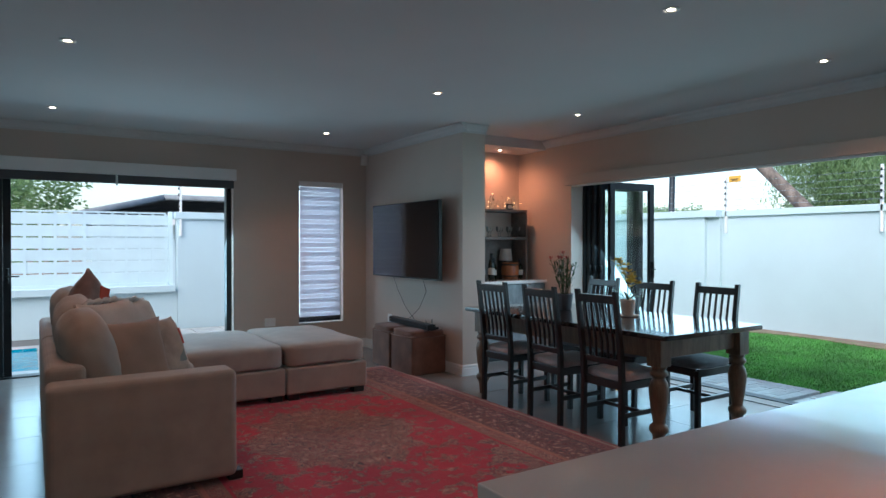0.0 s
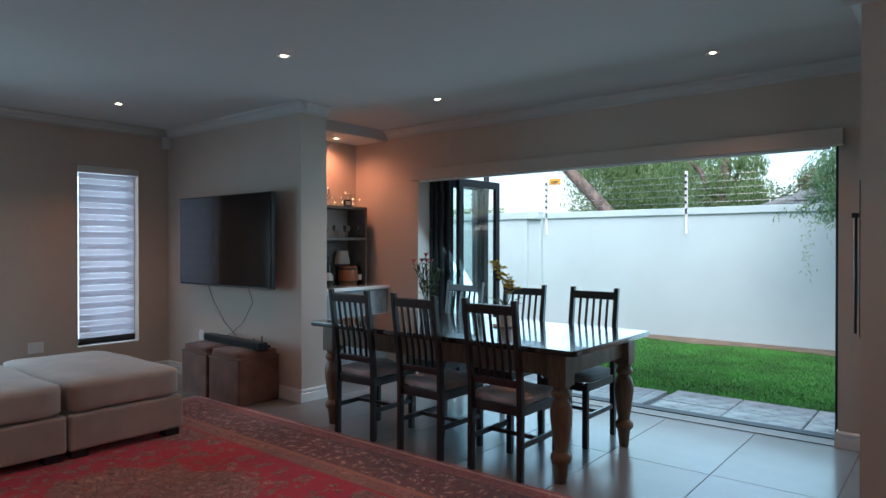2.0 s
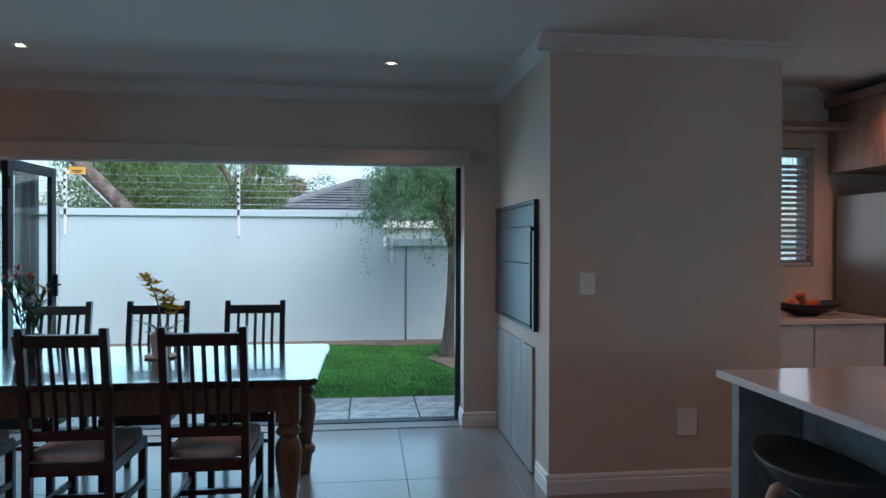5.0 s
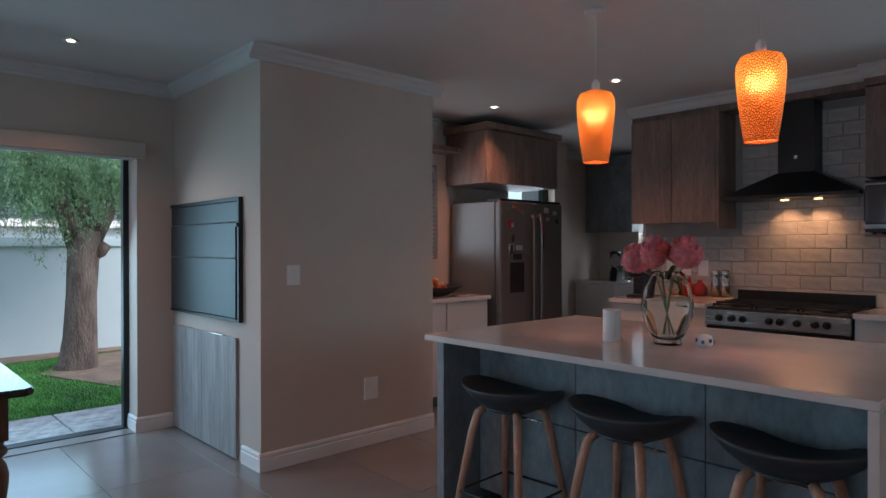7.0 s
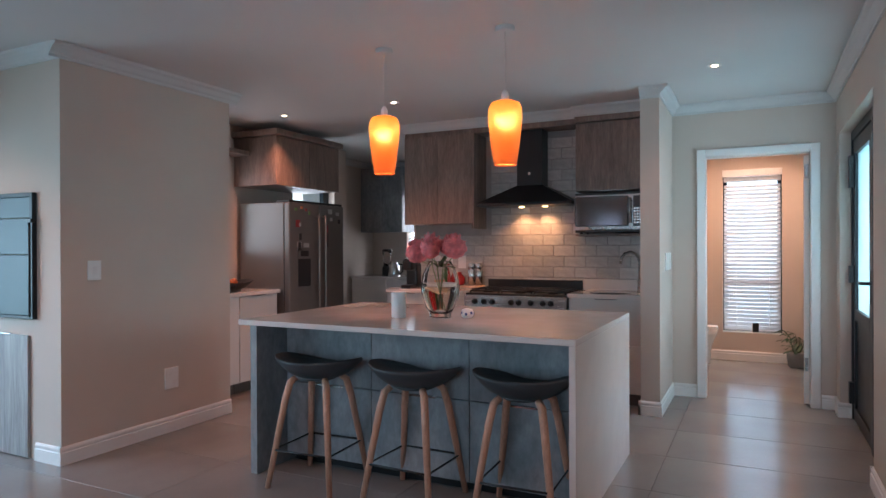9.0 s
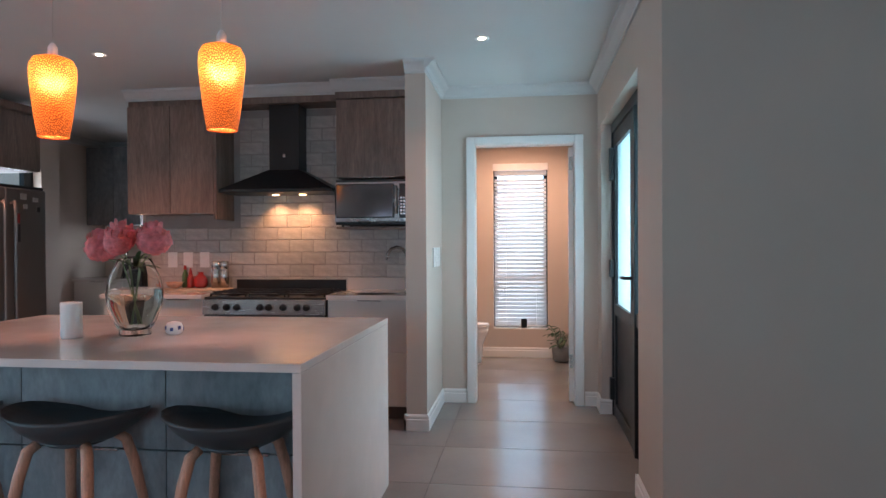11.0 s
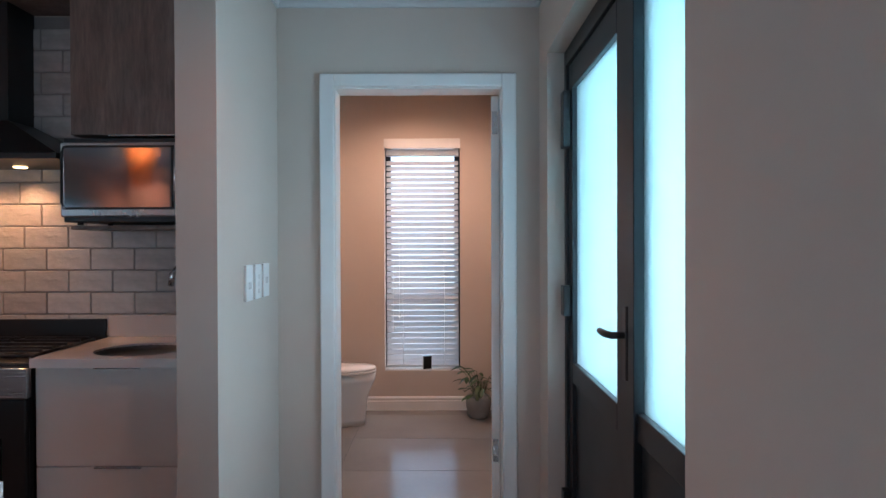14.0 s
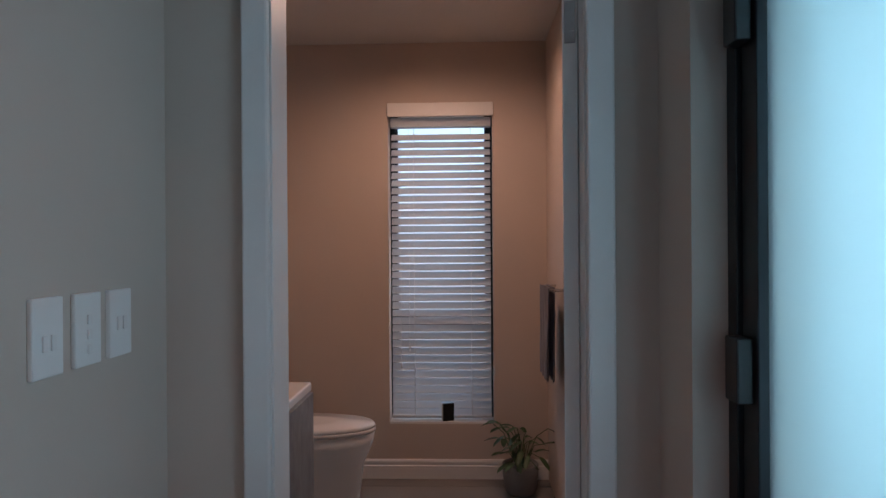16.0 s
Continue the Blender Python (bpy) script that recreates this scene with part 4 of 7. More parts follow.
# ---------------------------------------------------------------- living room
M_RUG, n, l, p = nodes_of("persian_rug")
tc = n.new("ShaderNodeTexCoord")
sep = n.new("ShaderNodeSeparateXYZ")
l.new(tc.outputs["Object"], sep.inputs[0])
ax, ay = maths(n, l, "ABSOLUTE", sep.outputs[0]), maths(n, l, "ABSOLUTE", sep.outputs[1])
inset = maths(n, l, "MINIMUM", maths(n, l, "SUBTRACT", 1.49, ax), maths(n, l, "SUBTRACT", 2.05, ay))
mir = n.new("ShaderNodeCombineXYZ")
l.new(ax, mir.inputs[0])
l.new(ay, mir.inputs[1])
warp = tex_noise(n, l, mir.outputs[0], 5.0, 2)
wv = n.new("ShaderNodeVectorMath")
wv.operation = "MULTIPLY_ADD"
l.new(warp.outputs["Color"], wv.inputs[0])
wv.inputs[1].default_value = (0.22, 0.22, 0)
l.new(mir.outputs[0], wv.inputs[2])


def cells(scale, feature="F1"):
    v = n.new("ShaderNodeTexVoronoi")
    v.feature = feature
    v.voronoi_dimensions = "2D"
    v.inputs["Scale"].default_value = scale
    l.new(wv.outputs[0], v.inputs["Vector"])
    return v


RED, DEEP, NAVY, CREAMC, RUST = (0.60, 0.009, 0.052), (0.32, 0.020, 0.036), (0.050, 0.036, 0.060), (0.80, 0.58, 0.44), (0.52, 0.20, 0.145)
curl = tex_noise(n, l, wv.outputs[0], 8.0, 4, 0.65, 2.6)
scroll = ramp(n, [(0.0, NAVY), (0.34, DEEP), (0.40, CREAMC), (0.425, RUST), (0.455, NAVY), (0.495, CREAMC), (0.515, (0.44, 0.06, 0.07)), (0.56, NAVY), (0.59, CREAMC), (0.615, RUST), (0.66, DEEP)], "CONSTANT")
l.new(curl.outputs["Fac"], scroll.inputs[0])
v2 = cells(15.0)
flower2 = ramp(n, [(0.0, CREAMC), (0.12, RUST), (0.22, NAVY), (0.34, (0.34, 0.07, 0.06)), (0.42, NAVY), (0.50, (0.10, 0.02, 0.03))], "CONSTANT")
l.new(v2.outputs["Distance"], flower2.inputs[0])
border_ground = mix(n, l, 0.35, flower2.outputs[0], scroll.outputs[0])
# oval distance from the middle: medallion, plain red ground, corner pieces
oval_d = maths(n, l, "SQRT", maths(n, l, "ADD", maths(n, l, "POWER", maths(n, l, "DIVIDE", ax, 0.60), 2.0), maths(n, l, "POWER", maths(n, l, "DIVIDE", ay, 0.82), 2.0)))
wob = tex_noise(n, l, mir.outputs[0], 4.5, 4, 0.6)
ring = maths(n, l, "ADD", oval_d, maths(n, l, "MULTIPLY", maths(n, l, "SUBTRACT", wob.outputs["Fac"], 0.5), 1.5))
zone = ramp(n, [(0.0, (1, 1, 1)), (0.44, (0.05, 0.05, 0.05)), (0.86, (1, 1, 1))], "CONSTANT")
l.new(maths(n, l, "MULTIPLY", ring, 0.5), zone.inputs[0])
island = tex_noise(n, l, mir.outputs[0], 9.0, 4, 0.7)
spray = ramp(n, [(0.0, (0, 0, 0)), (0.535, (0.95, 0.95, 0.95))], "CONSTANT")
l.new(island.outputs["Fac"], spray.inputs[0])
mask = maths(n, l, "MAXIMUM", zone.outputs[0], spray.outputs[0])
v3 = cells(8.0, "F1")
rosette = ramp(n, [(0.0, CREAMC), (0.10, RUST), (0.17, NAVY), (0.26, (0.42, 0.16, 0.10)), (0.30, NAVY), (0.36, (0.30, 0.09, 0.07)), (0.46, (0.12, 0.05, 0.06))], "CONSTANT")
l.new(v3.outputs["Distance"], rosette.inputs[0])
ornament = mix(n, l, 0.30, scroll.outputs[0], rosette.outputs[0])
field = mix(n, l, mask, RED, ornament)
bands = ramp(n, [(0.0, DEEP), (0.03, CREAMC), (0.05, DEEP), (0.09, (0.30, 0.06, 0.055)), (0.15, NAVY), (0.17, NAVY), (0.44, (0.36, 0.17, 0.12)), (0.47, RUST), (0.58, (0.36, 0.17, 0.12)), (0.60, RED)], "CONSTANT")
l.new(inset, bands.inputs[0])
in_border = maths(n, l, "MULTIPLY", maths(n, l, "GREATER_THAN", inset, 0.16), maths(n, l, "LESS_THAN", inset, 0.46))
in_guard = maths(n, l, "MULTIPLY", maths(n, l, "GREATER_THAN", inset, 0.50), maths(n, l, "LESS_THAN", inset, 0.58))
in_field = maths(n, l, "GREATER_THAN", inset, 0.62)
col = mix(n, l, in_border, bands.outputs[0], border_ground)
col = mix(n, l, maths(n, l, "MULTIPLY", in_guard, 0.8), col, ornament)
outer = maths(n, l, "LESS_THAN", inset, 0.15)
col = mix(n, l, maths(n, l, "MULTIPLY", outer, 0.45), col, scroll.outputs[0])
col = mix(n, l, in_field, col, field)
wear = tex_noise(n, l, tc.outputs["Object"], 1.3, 6, 0.7)
wr = ramp(n, [(0.35, (0.70, 0.70, 0.70)), (0.60, (1.0, 1.0, 1.0))])
l.new(wear.outputs["Fac"], wr.inputs[0])
pile = tex_noise(n, l, tc.outputs["Object"], 170.0, 2)
pr = ramp(n, [(0.25, (0.72, 0.72, 0.72)), (0.7, (1.15, 1.15, 1.15))])
l.new(pile.outputs["Fac"], pr.inputs[0])
col = mix(n, l, 1.0, mix(n, l, 1.0, col, wr.outputs[0], "MULTIPLY"), pr.outputs[0], "MULTIPLY")
l.new(col, p.inputs["Base Color"])
p.inputs["Roughness"].default_value = 0.95
p.inputs["Sheen Weight"].default_value = 0.2
bump(n, l, p, pile.outputs["Fac"], 0.6, 0.004)
rug = thing("persian_rug", (1.82, 4.22, 0.0), "large worn red Persian rug with a dark floral border", "rug")
part("woven_field", box(-1.49, 1.49, -2.05, 2.05, 0.0005, 0.011, 0.004), M_RUG, rug)
for s in (-1, 1):
    fr = join(*[tube([(-1.47 + i * 0.0245, s * 2.05, 0.007), (-1.47 + i * 0.0245 + 0.004 * math.sin(i * 7.0), s * 2.10, 0.003)], 0.0025, 4) for i in range(121)])
    part("fringe", fr, M_CREAM, rug, "short cream fringe")

M_FOOT = surface("sofa_foot", (0.02, 0.014, 0.012), 0.5)


def seat_unit(name, x0, x1, y0, y1, h, label):
    t = thing(name, ((x0 + x1) / 2, (y0 + y1) / 2, 0.011), label, "sofa", "sectional sofa")
    w, d = x1 - x0, y1 - y0
    part("base", box(-w / 2, w / 2, -d / 2, d / 2, 0.05, h - 0.185, 0.02, 3), M_SOFA, t)
    part("cushion", moved(soft_box(w - 0.004, d - 0.004, 0.19, 0.022, 12, 12.0), pose(0, 0, h - 0.09)), M_SOFA, t, "thick beige linen seat cushion")
    for sx in (-1, 1):
        for sy in (-1, 1):
            part("foot", box(sx * (w / 2 - 0.07) - 0.05, sx * (w / 2 - 0.07) + 0.05, sy * (d / 2 - 0.07) - 0.05, sy * (d / 2 - 0.07) + 0.05, 0.0, 0.05, 0.004), M_FOOT, t)
    return t


seat_unit("ottoman", 1.855, 2.60, 5.29, 6.60, 0.465, "beige linen ottoman unit at the end of the sofa")
seat_unit("ottoman", 1.02, 1.845, 5.29, 6.60, 0.465, "beige linen ottoman unit beside the sofa")
sofa = thing("sofa", (0.115, 3.66, 0.011), "beige linen sofa with loose back cushions and square arms", "sofa", "sectional sofa")
part("base", box(-0.01, 0.95, 0.24, 2.90, 0.05, 0.26, 0.02, 3), M_SOFA, sofa)
part("armrest", box(-0.02, 0.895, 0.0, 0.22, 0.04, 0.635, 0.035, 4), M_SOFA, sofa)
part("backrest", box(-0.02, 0.17, 0.222, 1.55, 0.04, 0.70, 0.04, 4), M_SOFA, sofa)
part("backrest", box(-0.02, 0.17, 1.555, 2.92, 0.04, 0.70, 0.04, 4), M_SOFA, sofa)
for i in range(2):
    part("seat_cushion", moved(soft_box(0.80, 1.0, 0.2, 0.03, 8), pose(0.55, 0.745 + i * 1.01, 0.36)), M_SOFA, sofa)
part("seat_cushion", moved(soft_box(0.80, 0.62, 0.2, 0.03, 8), pose(0.55, 2.57, 0.36)), M_SOFA, sofa)
for i, (yy, tw, ln) in enumerate(((0.66, 3, 0.80), (1.46, -4, 0.78), (2.26, 3, 0.76))):
    bm = soft_box(0.28, ln, 0.48, 0.03, 14, 2.8)
    for v_ in bm.verts:
        c = v_.co
        v_.co += c.normalized() * (0.016 * noise.noise(c * 5.0 + Vector((i * 4.0, 0, 0))) + 0.008 * noise.noise(c * 14.0))
    part("back_cushion", moved(bm, pose(0.20, yy, 0.695 + 0.014 * i, 0, -11, tw)), M_SOFA, sofa, "plump loose beige back cushion")
for sx in (0.05, 0.86):
    for sy in (0.06, 2.56):
        part("foot", box(sx - 0.0, sx + 0.08, sy, sy + 0.08, 0.0, 0.05, 0.004), M_FOOT, sofa)
M_PATTERN = fabric("cushion_red_bird", (0.50, 0.38, 0.30), vary=0.35)


def scatter(x, y, z, s, lean, turn, m, label, trim=None, frill=False):
    t = thing("scatter_cushion", (x, y, z), label, "cushion", "scatter cushions", turn)
    part("cover", moved(pillow(s, s, 0.17, 12, 0.015, x * 9), pose(0, 0, s / 2 - 0.02, lean, 0, 0)), m, t)
    if trim:
        bms = [moved(box(0.10 * s, 0.34 * s, -0.088, -0.076, -0.3 * s, -0.05 * s, 0.004), pose(0, 0, s / 2 - 0.02, lean)), moved(box(0.2 * s, 0.42 * s, -0.08, -0.066, -0.02 * s, 0.25 * s, 0.004), pose(0, 0, s / 2 - 0.02, lean))]
        part("motif", bms[0], trim, t, "printed colourful motif")
        part("motif", bms[1], fabric("motif_red", (0.5, 0.06, 0.03)), t)
    if frill:
        pts = [(s / 2 * c * 1.02, 0, s / 2 * d * 1.02) for c, d in [(math.cos(a) * 1.15 if abs(math.cos(a)) < 0.85 else math.copysign(0.98, math.cos(a)), math.sin(a) * 1.15 if abs(math.sin(a)) < 0.85 else math.copysign(0.98, math.sin(a))) for a in [i * math.pi / 30 for i in range(60)]]]
        part("frill", moved(tube(pts, [0.018 + 0.010 * math.sin(i * 2.4) for i in range(60)], 6, True), pose(0, 0, s / 2 - 0.02, lean)), M_CREAM, t, "ruffled cream edge")
    return t


scatter(0.57, 4.44, 0.46, 0.44, -20, 24, M_CUSHION, "tan square scatter cushion with a printed motif")
scatter(0.73, 4.60, 0.46, 0.42, -24, 36, M_PATTERN, "cream printed scatter cushion leaning on the sofa", fabric("motif_grey", (0.25, 0.27, 0.25)))
scatter(0.50, 4.90, 0.47, 0.52, -16, 48, M_CREAM, "cream scatter cushion with a ruffled edge", None, True)
scatter(0.68, 5.12, 0.47, 0.50, -18, 56, M_CREAM, "cream scatter cushion with a ruffled edge", None, True)
t = thing("scatter_cushion", (0.40, 5.50, 0.47), "dark grey scatter cushion with a red motif, set on its corner", "cushion", "scatter cushions", 48)
part("cover", moved(pillow(0.50, 0.50, 0.17, 12, 0.015, 3), pose(0, 0, 0.34, 0, 45, 0)), fabric("cushion_grey_red", (0.26, 0.17, 0.15), 0.4), t)
part("motif", moved(box(-0.05, 0.05, -0.092, -0.078, 0.08, 0.22, 0.004), pose(0, 0, 0.34, 0, 20, 0)), fabric("motif_red_dark", (0.50, 0.06, 0.03)), t, "red printed motif")


def pouf(x, y, turn):
    t = thing("pouf", (x, y, 0), "square brown suede pouf under the television", "pouf", "suede poufs", turn)
    part("body", box(-0.21, 0.21, -0.215, 0.215, 0.0, 0.40, 0.018, 3), M_SUEDE, t)
    part("top_panel", moved(soft_box(0.415, 0.425, 0.07, 0.012, 8), pose(0, 0, 0.412)), M_SUEDE, t)
    part("piping", tube([(0.208, 0.213, 0.385), (-0.208, 0.213, 0.385), (-0.208, -0.213, 0.385), (0.208, -0.213, 0.385)], 0.006, 6, True), M_SUEDE, t)
    return t


pouf(3.48, 5.87, 2)
pouf(3.485, 6.34, -1)
sb = thing("soundbar", (3.50, 6.06, 0.458), "long black soundbar lying across the poufs", "soundbar", turn=-3)
part("body", box(-0.045, 0.045, -0.47, 0.47, 0.0, 0.062, 0.012, 3), M_BLACK, sb)
part("grille", box(-0.049, -0.045, -0.44, 0.44, 0.008, 0.054, 0.001), surface("speaker_cloth", (0.02, 0.02, 0.022), 0.95, grain=900, relief=0.4), sb)
part("end_cap", box(-0.046, 0.046, -0.472, -0.455, -0.0005, 0.0625, 0.006), M_BLACK, sb)
for y, h, label in ((5.72, 0.10, "small black router aerial unit on the pouf"), (5.84, 0.07, "small black media box on the pouf")):
    t = thing("media_box", (3.56, y, 0.452), label, "media box", turn=12)
    part("body", box(-0.05, 0.05, -0.05, 0.05, 0, 0.025, 0.004), M_BLACK, t)
    part("aerial", tube([(0.03, 0.03, 0.02), (0.035, 0.04, h)], 0.005, 6), M_BLACK, t)
tv = thing("television", (3.72, 6.345, 0.96), "large flat black television on a wall bracket", "television")
part("panel", box(-0.16, -0.115, -0.755, 0.755, 0.0, 0.845, 0.006), M_BLACK, tv)
M_SCREEN = surface("tv_screen", (0.006, 0.006, 0.008), 0.10, vary=0.1, relief=0.0)
part("screen", box(-0.1625, -0.1602, -0.745, 0.745, 0.016, 0.835), M_SCREEN, tv, "glossy dark screen")
part("bracket", join(box(-0.115, -0.005, -0.25, -0.2, 0.3, 0.6), box(-0.115, -0.005, 0.2, 0.25, 0.3, 0.6), box(-0.02, -0.0, -0.3, 0.3, 0.28, 0.62)), M_DARKMETAL, tv)
solid("television_cable", tube([(3.64, 6.72, 0.97), (3.69, 6.70, 0.80), (3.70, 6.52, 0.60), (3.70, 6.35, 0.50), (3.66, 6.25, 0.465)], 0.003, 6), M_BLACK, "thin black cable hanging from the television", "cable", "television cables")
solid("television_cable", tube([(3.64, 6.05, 0.97), (3.69, 6.05, 0.82), (3.70, 6.22, 0.62), (3.70, 6.42, 0.50), (3.66, 6.50, 0.462)], 0.003, 6), M_BLACK, "thin black cable hanging from the television", "cable", "television cables")
al = thing("alarm_sensor", (3.68, 7.60, 2.36), "small white motion sensor high in the room corner", "sensor")
part("body", box(-0.035, 0.035, -0.045, 0.03, 0, 0.13, 0.012, 3), M_WHITEPLASTIC, al)
part("lens", box(-0.022, 0.022, -0.049, -0.044, 0.02, 0.075, 0.002), M_TRIM, al)


def wall_plate(name, at, turn, w, h, label, rockers, cat):
    """A plate on a wall; its face looks along -y before the turn."""
    t = thing(name, at, label, cat, turn=turn)
    part("plate", box(-w / 2, w / 2, -0.011, -0.0, -h / 2, h / 2, 0.003), M_WHITEPLASTIC, t)
    for x, z, rw, rh in rockers:
        part("rocker" if cat == "light switch" else "socket_face", box(x - rw / 2, x + rw / 2, -0.015, -0.011, z - rh / 2, z + rh / 2, 0.0015), M_TRIM, t)
    return t


wall_plate("light_switch", (3.82, 1.172, 1.18), -90, 0.09, 0.125, "white light switch on the plaster block", [(0, 0, 0.025, 0.05)], "light switch")
wall_plate("wall_socket", (3.82, 0.576, 0.385), -90, 0.115, 0.15, "white wall socket low on the plaster block", [(-0.02, 0.03, 0.03, 0.03), (0.02, -0.03, 0.03, 0.03)], "socket")
wall_plate("wall_socket", (2.45, 7.63, 0.40), 0, 0.13, 0.10, "white wall socket behind the ottoman", [(-0.03, 0, 0.04, 0.05), (0.03, 0, 0.04, 0.05)], "socket")
wall_plate("wall_socket", (3.72, 6.95, 0.44), -90, 0.10, 0.10, "white wall socket beside the poufs", [(0, 0, 0.05, 0.05)], "socket")
for i, (y, rk) in enumerate(((-1.705, [(-0.012, -0.01, 0.014, 0.03), (0.012, -0.01, 0.014, 0.03)]), (-1.83, [(0, 0.02, 0.014, 0.02), (0, -0.01, 0.014, 0.02), (0, -0.04, 0.014, 0.02)]), (-1.95, [(-0.012, 0, 0.014, 0.03), (0.012, 0, 0.014, 0.03)]))):
    wall_plate("light_switch", (0.70, y + 0.025, 1.195), -90, 0.088, 0.146, "white light switch beside the bathroom door", rk, "light switch")

# dining table and chairs
M_FLORAL = fabric("seat_floral", (0.50, 0.40, 0.38), vary=0.4)
M_GREYSEAT = fabric("seat_grey", (0.17, 0.165, 0.17), vary=0.25)
table = thing("dining_table", (3.905, 3.74, 0), "long dining table with a dark varnished top and turned pine legs", "table")
top = prism([(-0.545, -1.075), (-0.515, -1.105), (0.515, -1.105), (0.545, -1.075), (0.545, 1.085), (0.515, 1.115), (-0.515, 1.115), (-0.545, 1.085)], 0.738, 0.77, 0.006)
part("tabletop", top, M_TABLETOP, table, "dark glossy varnished plank top")
for s in (-1, 1):
    part("apron", box(s * 0.44 - 0.012, s * 0.44 + 0.012, -0.91, 0.91, 0.60, 0.738, 0.002), M_PINE, table)
    part("apron", box(-0.375, 0.375, s * 0.965 - 0.012, s * 0.965 + 0.012, 0.60, 0.738, 0.002), M_PINE, table)
LEG = [(0.030, 0.0), (0.032, 0.02), (0.040, 0.09), (0.044, 0.115), (0.058, 0.125), (0.062, 0.145), (0.058, 0.165), (0.042, 0.175), (0.038, 0.19), (0.050, 0.26), (0.062, 0.36), (0.064, 0.41), (0.054, 0.45), (0.040, 0.472), (0.040, 0.48), (0.056, 0.492), (0.060, 0.505), (0.054, 0.52), (0.044, 0.53), (0.050, 0.545), (0.058, 0.556)]
for sx in (-1, 1):
    for sy in (-1, 1):
        part("leg", join(moved(lathe(LEG, 24), pose(sx * 0.43, sy * 0.965, 0)), box(sx * 0.43 - 0.055, sx * 0.43 + 0.055, sy * 0.965 - 0.055, sy * 0.965 + 0.055, 0.553, 0.7375, 0.004)), M_PINE, table, "turned baluster pine leg")


def dining_chair(seat_material, label):
    t = thing("dining_chair", (0, 0, 0), label, "chair", "chairs round the table")
    for s in (-1, 1):
        y = s * 0.172
        part("back_post", moved(prism([(-0.018, 0.0), (0.018, 0.0), (0.024, 0.42), (0.018, 0.56), (-0.048, 1.035), (-0.080, 1.035), (-0.020, 0.56), (-0.016, 0.42)], -0.017, 0.017, 0.003), pose(0, y, 0, 90, 0, 0)), M_DARKWOOD, t)
        part("leg", box(0.395, 0.432, y - 0.018 - 0.005 * s, y + 0.018 - 0.005 * s, 0, 0.42, 0.004), M_DARKWOOD, t)
        part("side_stretcher", box(0.018, 0.395, y - 0.010, y + 0.010, 0.19, 0.222, 0.003), M_DARKWOOD, t)
        part("seat_rail", box(0.018, 0.42, y - 0.012, y + 0.012, 0.375, 0.43, 0.003), M_DARKWOOD, t)
    part("seat_rail", box(0.40, 0.425, -0.15, 0.15, 0.375, 0.43, 0.003), M_DARKWOOD, t)
    part("seat_rail", box(0.0, 0.024, -0.156, 0.156, 0.375, 0.43, 0.003), M_DARKWOOD, t)
    part("cross_stretcher", box(0.20, 0.222, -0.163, 0.163, 0.193, 0.218, 0.003), M_DARKWOOD, t)
    part("seat", moved(soft_box(0.415, 0.365, 0.05, 0.03, 8), pose(0.22, 0, 0.452)), seat_material, t, "padded upholstered seat")
    part("top_rail", moved(box(-0.014, 0.014, -0.156, 0.156, -0.028, 0.028, 0.005), pose(-0.055, 0, 0.978, 0, -8, 0)), M_DARKWOOD, t)
    part("lower_rail", moved(box(-0.011, 0.011, -0.156, 0.156, -0.022, 0.022, 0.004), pose(0.004, 0, 0.555, 0, -8, 0)), M_DARKWOOD, t)
    for i in range(5):
        y = -0.106 + i * 0.053
        part("slat", tube([(0.004, y, 0.57), (-0.005, y, 0.68), (-0.032, y, 0.82), (-0.055, y, 0.955)], 0.0105, 6), M_DARKWOOD, t)
    return t


c1 = dining_chair(M_FLORAL, "dark-stained slatted dining chair with a faded floral seat")
c1.matrix_world = pose(3.315, 3.118, 0, 0, 0, 0)
copy_thing(c1, pose(3.318, 3.70, 0, 0, 0, -1))
copy_thing(c1, pose(3.335, 4.315, 0, 0, 0, 2))
c2 = dining_chair(M_GREYSEAT, "dark-stained slatted dining chair with a grey padded seat")
c2.matrix_world = pose(4.535, 3.115, 0, 0, 0, 180)
copy_thing(c2, pose(4.535, 3.71, 0, 0, 0, 181))
copy_thing(c2, pose(4.53, 4.30, 0, 0, 0, 179))

M_GREEN = surface("pot_plant_leaf", (0.05, 0.10, 0.035), 0.5, vary=0.4, scale=8, grain=40, relief=0.0)
M_YELLOW = surface("yellow_petals", (0.75, 0.55, 0.07), 0.6, vary=0.25, scale=20, grain=60, relief=0.0)
M_PINK = surface("pink_bracts", (0.42, 0.12, 0.11), 0.6, vary=0.35, scale=15, grain=60, relief=0.0)


def blade(base, tip, width, sag=0.0, n=6):
    """A long leaf with a bent midrib and a folded section."""
    bm = bmesh.new()
    b, t_ = Vector(base), Vector(tip)
    side = (t_ - b).cross(Vector((0, 0, 1)))
    side = side.normalized() if side.length > 1e-4 else Vector((1, 0, 0))
    rows = []
    for i in range(n + 1):
        f = i / n
        c = b.lerp(t_, f) + Vector((0, 0, -sag * f * f + sag * 0.4 * f))
        w = width * (0.35 + 1.3 * f) * (1 - f) ** 0.6 * 0.9 + 0.0006
        rows.append([bm.verts.new(c - side * w + Vector((0, 0, w * 0.4))), bm.verts.new(c), bm.verts.new(c + side * w + Vector((0, 0, w * 0.4)))])
    for a, c in zip(rows, rows[1:]):
        for q in range(2):
            bm.faces.new((a[q], a[q + 1], c[q + 1], c[q])).smooth = True
    return bm


